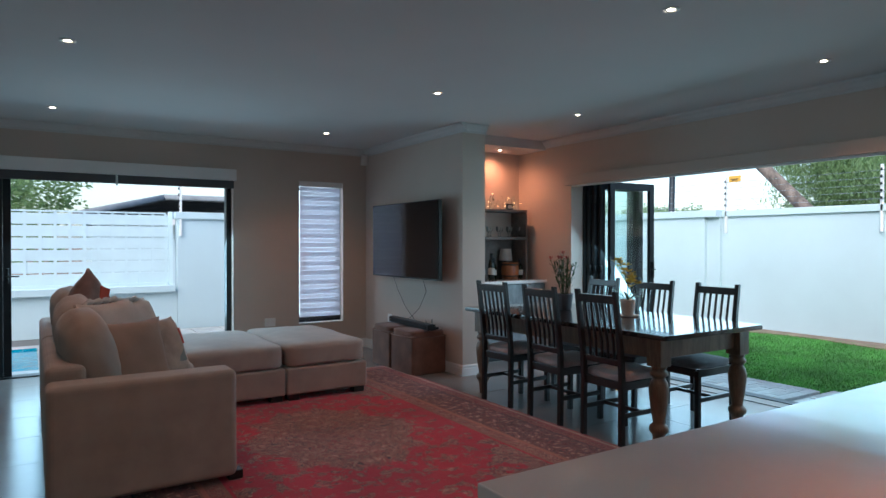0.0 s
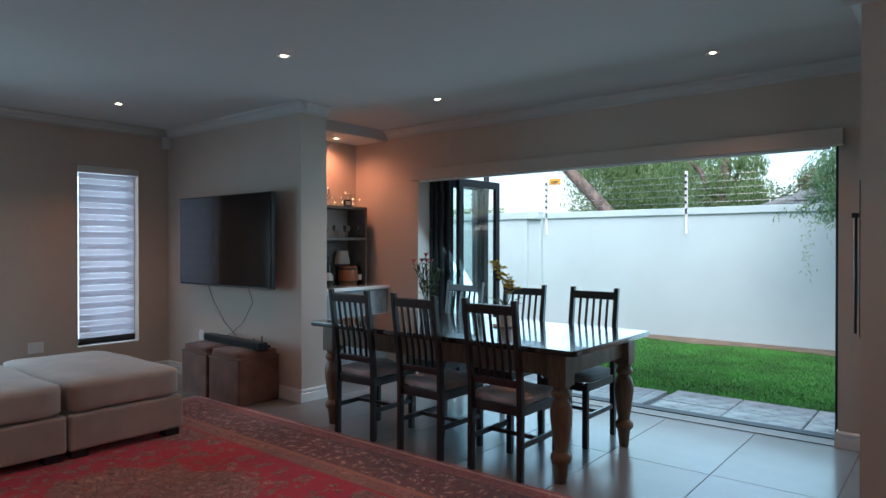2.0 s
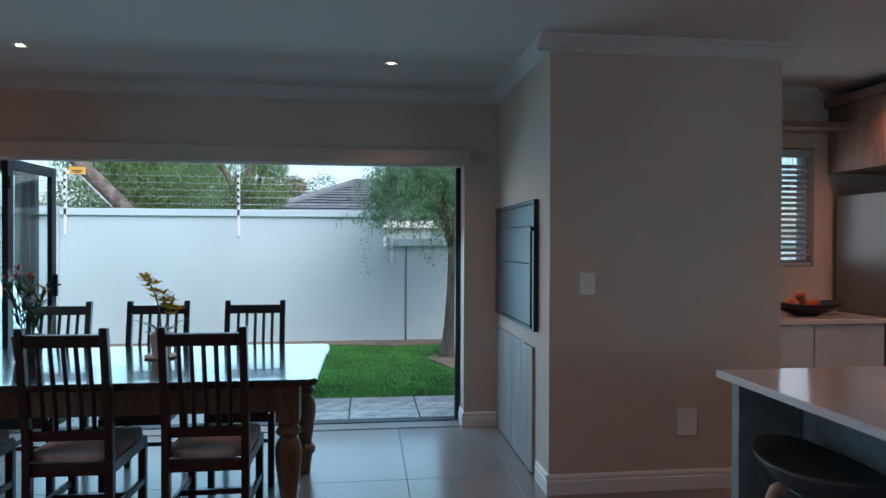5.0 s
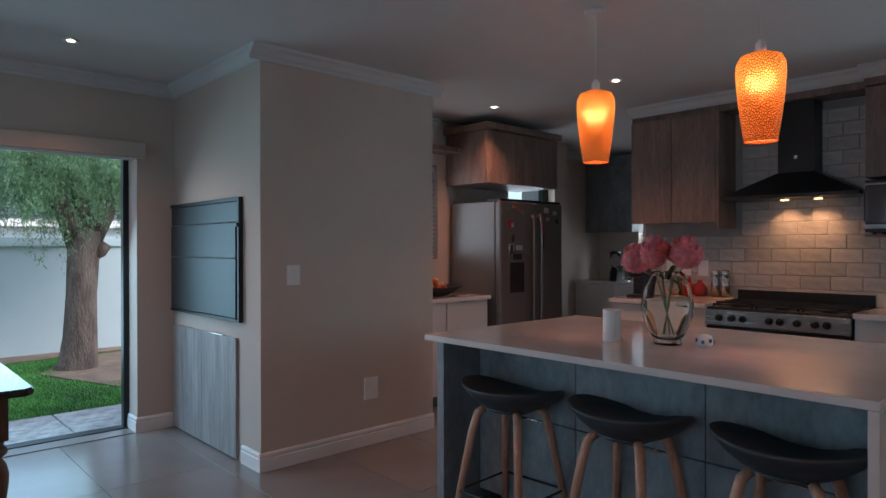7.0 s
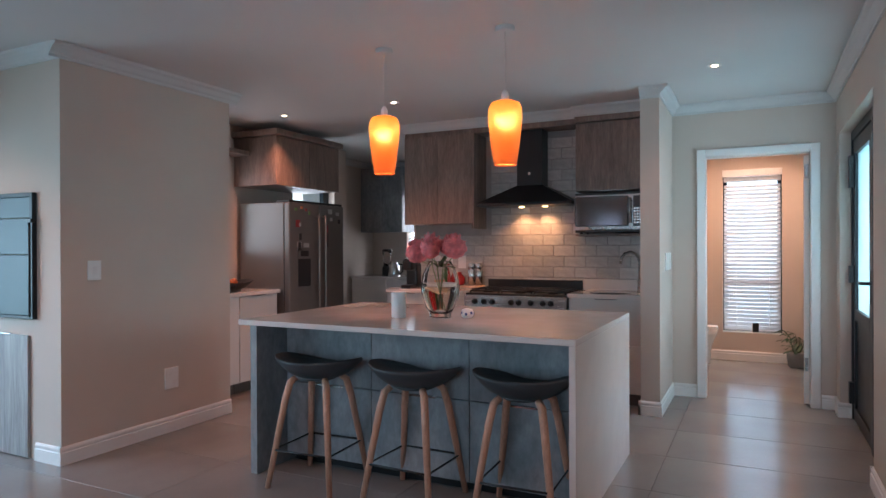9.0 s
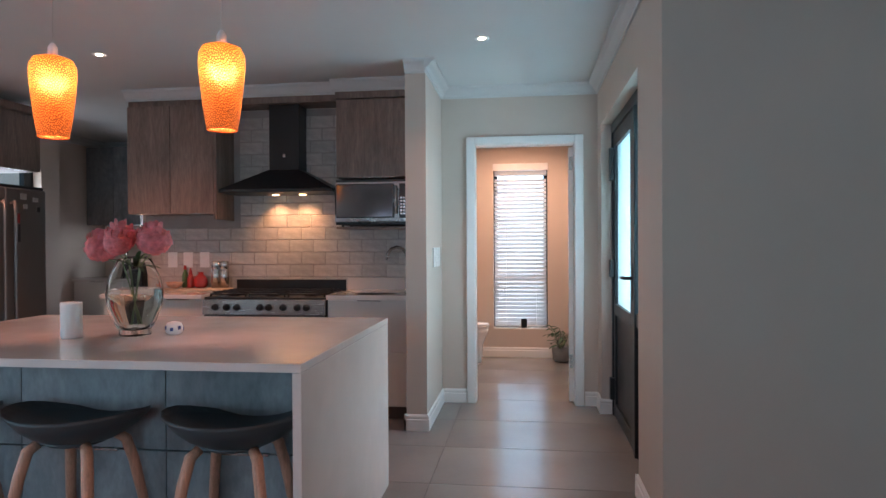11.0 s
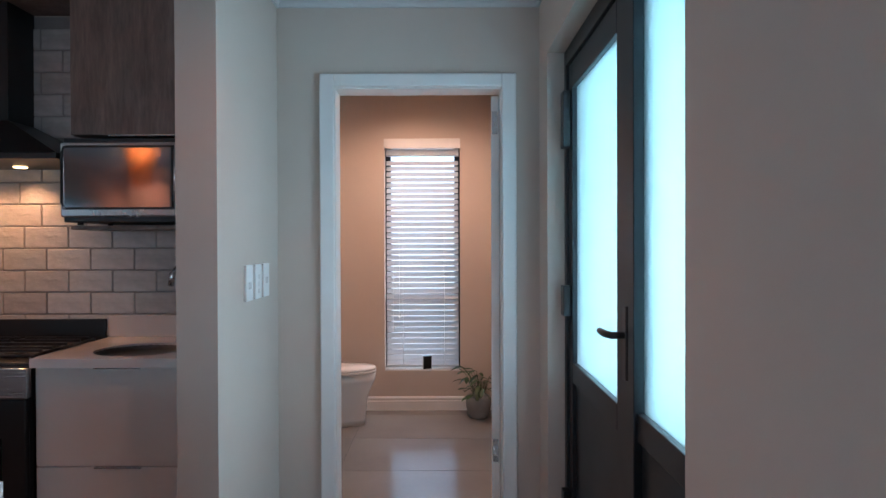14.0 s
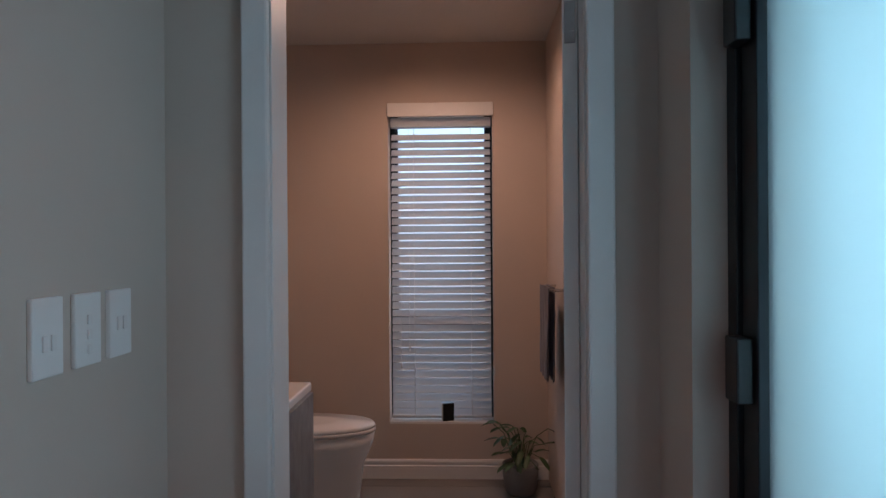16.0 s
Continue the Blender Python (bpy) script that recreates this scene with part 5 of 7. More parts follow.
rnd = random.Random(3)
pl = thing("potted_plant", (3.98, 4.19, 0.77), "leafy potted plant with pinkish bracts in a grey pot", "plant")
part("pot", lathe([(0.055, 0), (0.062, 0.01), (0.075, 0.13), (0.078, 0.14), (0.068, 0.14), (0.062, 0.11)], 24), surface("grey_pot", (0.09, 0.09, 0.10), 0.6), pl, "dark grey glazed pot")
for i in range(13):
    a, r = i * 2.4, 0.02 + 0.075 * ((i * 7) % 13) / 13
    h = rnd.uniform(0.20, 0.33) if i % 3 else rnd.uniform(0.30, 0.37)
    tip = Vector((r * 1.5 * math.cos(a), r * 1.5 * math.sin(a), 0.12 + h))
    foot = Vector((0.02 * math.cos(a), 0.02 * math.sin(a), 0.11))
    part("stem", tube([foot, foot.lerp(tip, 0.5) + Vector((0, 0, 0.02)), tip], 0.0028, 5), M_GREEN, pl)
    sprig = []
    for q in range(11):
        c = foot.lerp(tip, 0.25 + 0.068 * q)
        u = q * 2.4 + i
        sprig.append(blade(c, c + Vector((0.042 * math.cos(u), 0.042 * math.sin(u), 0.030 + 0.02 * rnd.random())), 0.010, 0.008, 4))
    part("leaves", join(*sprig), M_GREEN, pl)
    if i % 3 == 0:
        part("bract", join(*[blade(tip, tip + Vector((0.028 * math.cos(u * 1.26), 0.028 * math.sin(u * 1.26), 0.035)), 0.010, 0, 4) for u in range(5)]), M_PINK, pl)
orc = thing("orchid", (4.04, 3.53, 0.77), "yellow flowering orchid in a cream pot on a saucer", "plant")
part("saucer", lathe([(0.07, 0), (0.085, 0.004), (0.09, 0.012), (0.07, 0.008)], 24), M_CREAM, orc)
part("pot", lathe([(0.043, 0.009), (0.048, 0.016), (0.060, 0.125), (0.062, 0.135), (0.054, 0.135), (0.05, 0.11)], 24), surface("cream_pot", (0.55, 0.45, 0.38), 0.5), orc, "cream ceramic pot")
for i in range(7):
    a = i * 0.95
    part("leaf", blade((0, 0, 0.12), (0.15 * math.cos(a), 0.15 * math.sin(a), 0.19 + 0.03 * (i % 3)), 0.016, 0.06), M_GREEN, orc)
stem = [(0, 0, 0.12), (0.01, 0.01, 0.24), (0.0, 0.03, 0.34), (-0.02, 0.06, 0.42)]
part("stem", tube(stem, 0.004, 6), M_GREEN, orc)
part("stem", tube([(0, 0, 0.12), (0.01, -0.03, 0.20), (0.0, -0.05, 0.27)], 0.004, 6), M_GREEN, orc)
for i in range(34):
    c = Vector((rnd.uniform(-0.05, 0.04), rnd.uniform(-0.09, 0.09), 0.0))
    c.z = 0.27 + 0.95 * (c.y + 0.06) + rnd.uniform(-0.035, 0.05)
    a0 = rnd.uniform(0, 6)
    part("blossom", join(*[blade(c, c + Vector((0.040 * math.cos(a0 + q * 1.26), 0.040 * math.sin(a0 + q * 1.26), 0.012 + 0.012 * math.sin(q * 2.1))), 0.015, 0, 4) for q in range(5)]), M_YELLOW, orc)

# the bar niche
M_BARWOOD = wood("bar_shelf_grey", (0.14, 0.12, 0.11), (0.22, 0.19, 0.17), 0.5, (10, 10, 10))
bar = thing("bar_cabinet", (4.6, 6.0, 0), "grey bar cabinet under a white stone top", "cabinet")
part("body", box(-0.595, 0.595, -0.18, 0.295, 0.08, 0.884, 0.002), M_SLATEWOOD, bar)
part("plinth", box(-0.595, 0.595, -0.13, 0.29, 0.0, 0.08), M_BLACK, bar)
for x in (-0.297, 0.297):
    dr = part("door", box(x - 0.293, x + 0.293, -0.20, -0.181, 0.09, 0.874, 0.002), M_SLATEWOOD, bar)
    part("handle", box(x - 0.06, x + 0.06, -0.206, -0.200, 0.862, 0.874, 0.001), M_CHROME, dr)
solid("bar_worktop", box(4.003, 5.197, 5.77, 6.297, 0.885, 0.92, 0.003), M_COUNTER, "white engineered stone bar top", "worktop")
sh = thing("bar_shelf", (4.74, 6.155, 0.92), "grey open bar shelf with glasses and bottles", "shelf")
part("side_panel", box(0.335, 0.36, -0.14, 0.142, 0.0, 0.83, 0.002), M_BARWOOD, sh)
part("side_panel", box(-0.415, -0.39, -0.14, 0.142, 0.0, 0.83, 0.002), M_BARWOOD, sh)
for z in (0.475, 0.802):
    part("shelf_board", box(-0.39, 0.335, -0.14, 0.142, z, z + 0.028, 0.002), M_BARWOOD, sh)
part("back_panel", box(-0.39, 0.335, 0.13, 0.142, 0.0, 0.47), M_BARWOOD, sh)
M_BOTTLE = glass("green_bottle", (0.05, 0.12, 0.04), 0.05)
M_DARKBOTTLE = surface("dark_bottle", (0.012, 0.014, 0.010), 0.12, relief=0.0)
for x, y, h, m in ((4.50, 6.12, 0.27, M_DARKBOTTLE), (4.59, 6.06, 0.31, M_DARKBOTTLE), (4.68, 6.14, 0.25, M_BOTTLE), (5.05, 6.10, 0.24, M_BOTTLE)):
    b = thing("bottle", (x, y, 0.92), "dark glass wine bottle with a label on the bar", "bottle", "bar bottles")
    part("body", lathe([(0.034, 0), (0.037, 0.006), (0.037, h * 0.58), (0.030, h * 0.70), (0.014, h * 0.80), (0.013, h * 0.97), (0.016, h)], 16), m, b)
    part("label", lathe([(0.0378, h * 0.2), (0.0378, h * 0.45)], 16, False), M_CREAM, b)
    part("capsule", lathe([(0.0165, h * 0.86), (0.0170, h * 0.87), (0.0172, h + 0.001), (0.004, h + 0.002)], 14, False), M_BLACK, b)
k_ = thing("wooden_cask", (4.90, 6.10, 0.92), "small orange-brown wooden cask on the bar", "cask")
part("body", lathe([(0.092, 0), (0.105, 0.06), (0.107, 0.1), (0.105, 0.14), (0.092, 0.20)], 20), wood("cask_wood", (0.25, 0.07, 0.02), (0.42, 0.14, 0.05), 0.4, (14, 14, 1)), k_)
for z in (0.03, 0.165):
    part("hoop", lathe([(0.1005, z), (0.1035, z + 0.002), (0.1035, z + 0.015), (0.1005, z + 0.017)], 20, False), M_DARKMETAL, k_)
tl = thing("table_lamp", (4.93, 6.225, 0.92), "small cream shaded lamp behind the cask", "lamp")
part("base", lathe([(0.04, 0), (0.04, 0.012), (0.008, 0.02), (0.008, 0.24)], 14), M_BLACK, tl)
part("shade", lathe([(0.085, 0.22), (0.065, 0.36)], 18, False), M_CREAM, tl)
for i in range(9):
    x = 4.42 + i * 0.075
    g = thing("wine_glass", (x, 6.10 + 0.05 * (i % 2), 1.423), "clear stemmed glass on the bar shelf", "glass", "bar glasses")
    part("bowl", lathe([(0.026, 0), (0.026, 0.003), (0.004, 0.006), (0.004, 0.05), (0.024, 0.075), (0.029, 0.10), (0.026, 0.125)], 12, False), M_GLASS, g)
for i in range(6):
    x = 4.42 + i * 0.115
    g = thing("decanter" if i % 3 == 1 else "tumbler", (x, 6.13 + 0.03 * (i % 2), 1.75), "clear cut glass vessel on top of the bar shelf", "glass", "bar glasses")
    part("body", lathe([(0.026, 0), (0.030, 0.005), (0.032, 0.06 + 0.03 * (i % 3)), (0.018, 0.09 + 0.03 * (i % 3)), (0.02, 0.11 + 0.03 * (i % 3))], 12, False), M_GLASS, g)
ph = thing("photo_frame", (4.86, 6.06, 1.75), "small dark framed picture on the bar shelf", "frame", turn=-10)
part("frame", box(-0.045, 0.045, -0.008, 0.008, 0, 0.07, 0.003), M_BLACK, ph)
part("picture", box(-0.03, 0.03, -0.010, -0.0085, 0.014, 0.056), M_CREAM, ph)
fl = thing("fairy_lights", (4.74, 6.13, 1.75), "string of tiny warm fairy lights on the bar shelf", "fairy lights")
pts = [(-0.33 + i * 0.025, 0.05 * math.sin(i * 1.9), 0.03 + 0.06 * abs(math.sin(i * 0.8)) + 0.10 * (i % 5 == 0)) for i in range(27)]
part("wire", tube(pts, 0.0012, 4), M_CHROME, fl)
M_FAIRY = glow("fairy_bulb", (1.0, 0.62, 0.30), 6)
for q in pts[::2]:
    part("bulb", moved(lathe([(0.001, -0.005), (0.005, 0), (0.001, 0.005)], 6), pose(*q)), M_FAIRY, fl)

# ---------------------------------------------------------------- kitchen
isl = thing("kitchen_island", (0, 0, 0), "kitchen island with slate laminate fronts and a stone waterfall end", "kitchen island")
part("body", box(0.786, 2.64, -0.29, 0.70, 0.05, 0.865, 0.001), M_SLATEWOOD, isl)
part("plinth", box(0.786, 2.62, -0.23, 0.66, 0.0, 0.05), M_BLACK, isl)
part("side_panel", box(2.642, 2.69, -0.30, 0.985, 0.0, 0.868, 0.002), M_SLATEWOOD, isl, "slate grey laminate end panel")
for i in range(3):
    x0 = 0.787 + i * 0.6180
    for z0, z1 in ((0.06, 0.495), (0.502, 0.862)):
        d = part("front", box(x0 + 0.002, x0 + 0.6160, 0.701, 0.720, z0, z1, 0.0015), M_SLATEWOOD, isl)
        if z1 < 0.5:
            part("handle", box(x0 + 0.20, x0 + 0.42, 0.712, 0.728, 0.490, 0.500, 0.001), M_CHROME, d, "slim steel edge pull")
it = thing("island_worktop", (0, 0, 0), "pale engineered stone island top with a waterfall end", "worktop")
part("slab", box(0.752, 2.757, -0.322, 1.014, 0.870, 0.900, 0.003), M_COUNTER, it)
part("waterfall", box(0.752, 0.783, -0.322, 1.014, 0.0, 0.8695, 0.002), M_COUNTER, it, "stone end panel down to the floor")


def bar_stool(label):
    t = thing("bar_stool", (0, 0, 0), label, "bar stool", "stools at the island")
    # seat: a shallow shell whose back and sides curl up
    n, mrow = 24, 7
    bm = bmesh.new()
    rows = []
    for thick in (0.0, -0.014):
        grid = []
        for j in range(mrow):
            f = j / (mrow - 1)
            ring = []
            for i in range(n):
                a = 2 * math.pi * i / n
                x, y = 0.258 * f * math.cos(a), 0.205 * f * math.sin(a)
                back = max(0.0, math.sin(a)) ** 1.5
                lift = f ** 3 * (0.062 * abs(math.cos(a)) ** 2.2 + 0.050 * back) + 0.02 * f * f
                ring.append(bm.verts.new((x, y, lift + thick * (1.0 + 2.6 * (1 - f ** 3)))))
            grid.append(ring)
        rows.append(grid)
    for s, grid in enumerate(rows):
        for a_, b_ in zip(grid, grid[1:]):
            for i in range(n):
                q = (a_[i], a_[(i + 1) % n], b_[(i + 1) % n], b_[i])
                bm.faces.new(q if s == 0 else q[::-1]).smooth = True
    a_, b_ = rows[0][-1], rows[1][-1]
    for i in range(n):
        bm.faces.new((a_[i], a_[(i + 1) % n], b_[(i + 1) % n], b_[i])).smooth = True
    bmesh.ops.remove_doubles(bm, verts=bm.verts, dist=0.0004)
    bmesh.ops.recalc_face_normals(bm, faces=bm.faces)
    part("seat", moved(bm, pose(0, 0, 0.630)), M_STOOL, t, "moulded charcoal shell seat")
    part("seat_block", lathe([(0.06, 0.580), (0.10, 0.584), (0.12, 0.598), (0.10, 0.606)], 20), M_STOOL, t)
    for sx in (-1, 1):
        for sy in (-1, 1):
            part("leg", tube([(sx * 0.095, sy * 0.08, 0.593), (sx * 0.118, sy * 0.104, 0.568), (sx * 0.135, sy * 0.125, 0.48), (sx * 0.20, sy * 0.20, 0.0)], [0.018, 0.020, 0.020, 0.015], 10), M_OAK, t, "round tapered oak leg")
    q = 0.178
    part("footrest", tube([(q, q, 0.205), (-q, q, 0.205), (-q, -q, 0.205), (q, -q, 0.205)], 0.006, 8, True), M_BLACK, t, "thin black steel footrest ring")
    return t


M_STOOL = surface("charcoal_polypropylene", (0.045, 0.050, 0.056), 0.5, vary=0.12, grain=500, relief=0.1)
st = bar_stool("charcoal bar stool with round oak legs at the island")
st.matrix_world = pose(2.25, 0.915, 0, 0, 0, 3)
copy_thing(st, pose(1.64, 0.90, 0, 0, 0, -2))
copy_thing(st, pose(1.04, 0.885, 0, 0, 0, 2))

# pendants
M_AMBER, n, l, p = nodes_of("amber_woven_glass")
v = coords(n, l)
sp = n.new("ShaderNodeSeparateXYZ")
l.new(v, sp.inputs[0])
around = maths(n, l, "MULTIPLY", maths(n, l, "ARCTAN2", sp.outputs[1], sp.outputs[0]), 0.085)
wrap = n.new("ShaderNodeCombineXYZ")
l.new(around, wrap.inputs[0])
l.new(sp.outputs[2], wrap.inputs[1])
slant = n.new("ShaderNodeMapping")
slant.inputs["Rotation"].default_value = (0, 0, 0.6)
slant.inputs["Scale"].default_value = (1.0, 0.72, 1.0)
l.new(wrap.outputs[0], slant.inputs["Vector"])
mesh_cells = n.new("ShaderNodeTexVoronoi")
mesh_cells.feature, mesh_cells.voronoi_dimensions = "DISTANCE_TO_EDGE", "2D"
mesh_cells.inputs["Scale"].default_value = 122.0
l.new(slant.outputs[0], mesh_cells.inputs["Vector"])
weave = mesh_cells.outputs["Distance"]
net = ramp(n, [(0.08, (0.10, 0.016, 0.002)), (0.26, (1.0, 0.42, 0.05))])
l.new(weave, net.inputs[0])
l.new(net.outputs[0], p.inputs["Base Color"])
p.inputs["Transmission Weight"].default_value = 0.06
p.inputs["Roughness"].default_value = 0.8
tall = ramp(n, [(0.0, (0.50, 0.075, 0.010)), (0.30, (0.95, 0.19, 0.015)), (0.62, (1.5, 0.52, 0.05)), (0.80, (1.7, 0.72, 0.10)), (0.94, (1.2, 0.36, 0.02)), (1.0, (0.7, 0.12, 0.008))])
l.new(maths(n, l, "MULTIPLY", sp.outputs[2], 2.8), tall.inputs[0])
lit = ramp(n, [(0.08, (0.08, 0.05, 0.03)), (0.26, (1, 1, 1))])
l.new(weave, lit.inputs[0])
patch = tex_noise(n, l, v, 14, 3)
pr2 = ramp(n, [(0.35, (0.65, 0.60, 0.55)), (0.65, (1.15, 1.15, 1.15))])
l.new(patch.outputs["Fac"], pr2.inputs[0])
glowing = mix(n, l, 1.0, mix(n, l, 1.0, lit.outputs[0], tall.outputs[0], "MULTIPLY"), pr2.outputs[0], "MULTIPLY")
l.new(glowing, p.inputs["Emission Color"])
p.inputs["Emission Strength"].default_value = 0.36
bump(n, l, p, weave, 0.6, 0.004)
M_BULB = glow("warm_bulb", (1.0, 0.66, 0.30), 2)


def pendant(x, y):
    t = thing("pendant_lamp", (x, y, 1.785), "amber woven-glass pendant lamp, lit, over the island", "pendant lamp", "pendants over the island")
    prof = [(0.062, 0.0), (0.067, 0.02), (0.079, 0.10), (0.090, 0.20), (0.096, 0.27), (0.094, 0.315), (0.080, 0.345), (0.05, 0.357), (0.02, 0.36)]
    sh = part("shade", lathe(prof, 32, False), M_AMBER, t, "amber textured glass shade")
    part("rim", moved(lathe([(0.060, -0.003), (0.064, -0.004), (0.065, 0.003), (0.061, 0.003)], 32, False), pose(0, 0, 0)), M_AMBER, sh)
    part("holder", lathe([(0.022, 0.355), (0.020, 0.40), (0.006, 0.42)], 14), M_WHITEPLASTIC, t)
    part("cord", tube([(0, 0, 0.41), (0, 0, CEIL - 1.785 - 0.025)], 0.0018, 6), M_CEIL, t)
    part("ceiling_rose", lathe([(0.05, CEIL - 1.785 - 0.03), (0.055, CEIL - 1.785 - 0.02), (0.055, CEIL - 1.785)], 20), M_CEIL, t)
    part("bulb", moved(lathe([(0.004, -0.04), (0.022, -0.02), (0.026, 0.0), (0.016, 0.03), (0.012, 0.05)], 14), pose(0, 0, 0.27)), M_BULB, t)
    lamp("pendant_bulb", "POINT", (x, y, 1.785 + 0.25), 10.5, (1.0, 0.36, 0.23), soft=0.05)
    return t


pendant(2.118, 0.41)
pendant(1.293, 0.46)

# vase with peonies, cup, trinket on the island
vz = thing("glass_vase", (1.725, 0.42, 0.9), "clear glass vase half full of water with pink peonies", "vase")
prof = [(0.055, 0.0), (0.058, 0.004), (0.056, 0.018), (0.075, 0.05), (0.098, 0.11), (0.103, 0.16), (0.092, 0.22), (0.068, 0.27), (0.058, 0.29), (0.055, 0.29), (0.064, 0.268), (0.087, 0.22), (0.098, 0.16), (0.093, 0.11), (0.070, 0.052), (0.048, 0.024)]
prof = [(r * 1.14, z * 1.16) for r, z in prof]
part("body", lathe(prof, 32), M_THIN, vz)
part("water", lathe([(0.052, 0.0300), (0.078, 0.063), (0.104, 0.128), (0.110, 0.186), (0.107, 0.206)], 32), glass("water", (0.93, 0.98, 0.96), 0.0, 1.10), vz)
M_STEM = surface("pale_stem", (0.20, 0.27, 0.14), 0.5)
M_PEONY = surface("peony_petals", (0.80, 0.20, 0.21), 0.6, vary=0.35, scale=25, grain=80, relief=0.0)
M_PEONY.node_tree.nodes["Principled BSDF"].inputs["Subsurface Weight"].default_value = 0.1
rnd = random.Random(8)
for i, (dx, dy, dz, r) in enumerate(((0.155, 0.0, 0.385, 0.068), (0.045, 0.03, 0.430, 0.064), (-0.03, -0.06, 0.425, 0.058), (-0.105, 0.02, 0.415, 0.070), (0.02, 0.09, 0.40, 0.052))):
    ball = bmesh.new()
    bmesh.ops.create_icosphere(ball, subdivisions=4, radius=1.0)
    for v_ in ball.verts:
        c = v_.co.normalized()
        ruffle = abs(noise.noise(c * 3.2 + Vector((i * 3.0, 0, 0)))) * 0.34 + abs(noise.noise(c * 7.0 + Vector((0, i * 2.0, 0)))) * 0.16
        v_.co = Vector((dx, dy, dz)) + Vector((c.x, c.y, c.z * 0.86)) * r * (1.12 - ruffle)
    for f_ in ball.faces:
        f_.smooth = True
    bl = part("peony", ball, M_PEONY, vz, "full pink peony bloom")
    pet = []
    for q in range(30):
        u, w = rnd.uniform(0, 6.28), rnd.uniform(-0.7, 1.3)
        d = Vector((math.cos(u) * math.cos(w), math.sin(u) * math.cos(w), math.sin(w)))
        c = Vector((dx, dy, dz)) + d * r * 0.88 + Vector((0, 0, -r * 0.25))
        pet.append(blade(c, c + d * r * 0.22 + Vector((0, 0, r * 0.5)), r * 0.36, 0.0, 4))
    part("petals", join(*pet), M_PEONY, bl)
    part("stem", tube([(dx, dy, dz - r * 0.6), (dx * 0.35, dy * 0.35, 0.31), (-dx * 0.2, -dy * 0.2, 0.05)], 0.003, 6), M_STEM, vz)
for i in range(12):
    u = rnd.uniform(0, 6.28)
    part("leaf", blade((0.02 * math.cos(u), 0.02 * math.sin(u), 0.30), (0.11 * math.cos(u), 0.11 * math.sin(u), 0.345 + rnd.uniform(-0.05, 0.05)), 0.016, 0.03), M_GREEN, vz)
cup = thing("candle_cup", (1.955, 0.52, 0.9), "plain white cylindrical cup on the island", "cup")
part("body", lathe([(0.040, 0), (0.043, 0.004), (0.043, 0.15), (0.041, 0.152), (0.039, 0.15), (0.039, 0.01)], 24), M_WHITEPLASTIC, cup)
tr = thing("trinket_pot", (1.568, 0.375, 0.9), "small white ceramic pot with blue markings", "trinket")
part("body", lathe([(0.022, 0), (0.036, 0.012), (0.038, 0.03), (0.030, 0.05), (0.012, 0.056)], 18), M_WHITEPLASTIC, tr)
for i in range(7):
    a = i * 0.9
    part("mark", moved(box(-0.007, 0.007, -0.002, 0.002, -0.008, 0.008, 0.001), pose(0.0372 * math.cos(a), 0.0372 * math.sin(a), 0.025 + 0.006 * (i % 2), 0, 0, math.degrees(a) + 90)), surface("blue_glaze", (0.03, 0.06, 0.22), 0.3), tr)


def base_unit(name, x0, x1, y0, y1, fronts, label, face="y", top=0.885, m=None):
    """A floor cabinet facing +y (or -x); fronts are heights at which the front is split."""
    t = thing(name, (0, 0, 0), label, "cabinet")
    m = m or M_WHITECAB
    part("body", box(x0, x1 - (0.02 if face == "-x" else 0), y0, y1 - (0.02 if face == "y" else 0), 0.10, top, 0.001) if face == "y" else box(x0 + 0.02, x1, y0, y1, 0.10, top, 0.001), m, t)
    part("plinth", box(x0, x1, y0, y1 - 0.07, 0.0, 0.10) if face == "y" else box(x0 + 0.07, x1, y0, y1, 0.0, 0.10), surface("plinth_brown", (0.10, 0.08, 0.07), 0.5), t)
    zs = [0.11] + fronts + [top - 0.003]
    for a, b in zip(zs, zs[1:]):
        if face == "y":
            d = part("front", box(x0 + 0.002, x1 - 0.002, y1 - 0.019, y1, a + 0.002, b - 0.002, 0.0015), m, t)
            part("handle", box((x0 + x1) / 2 - 0.09, (x0 + x1) / 2 + 0.09, y1 - 0.012, y1 + 0.006, b - 0.006, b + 0.0, 0.001), M_CHROME, d, "slim steel edge pull")
        else:
            d = part("front", box(x0, x0 + 0.019, y0 + 0.002, y1 - 0.002, a + 0.002, b - 0.002, 0.0015), m, t)
            part("handle", box(x0 - 0.006, x0 + 0.012, (y0 + y1) / 2 - 0.09, (y0 + y1) / 2 + 0.09, b - 0.006, b, 0.001), M_CHROME, d)
    return t


base_unit("base_cabinet", 0.845, 1.475, -2.115, -1.55, [0.50], "white melamine sink cabinet with drawer fronts")
base_unit("base_cabinet", 2.455, 2.86, -2.115, -1.55, [0.36, 0.62], "white melamine drawer cabinet beside the cooker")
base_unit("base_cabinet", 2.865, 3.27, -2.115, -1.55, [], "white melamine cabinet at the end of the worktop")
base_unit("base_cabinet", 4.20, 4.775, -0.50, -0.01, [], "white melamine cabinet under the side worktop", "-x")
base_unit("base_cabinet", 4.20, 4.775, -1.005, -0.505, [], "white melamine cabinet under the side worktop", "-x")
base_unit("base_cabinet", 4.05, 4.62, -4.30, -3.73, [], "white melamine scullery cabinet")
base_unit("base_cabinet", 4.625, 5.19, -4.30, -3.73, [], "white melamine scullery cabinet")
solid("side_worktop", box(4.17, 4.778, -1.02, -0.002, 0.886, 0.92, 0.003), M_COUNTER, "pale stone worktop beside the fridge", "worktop")
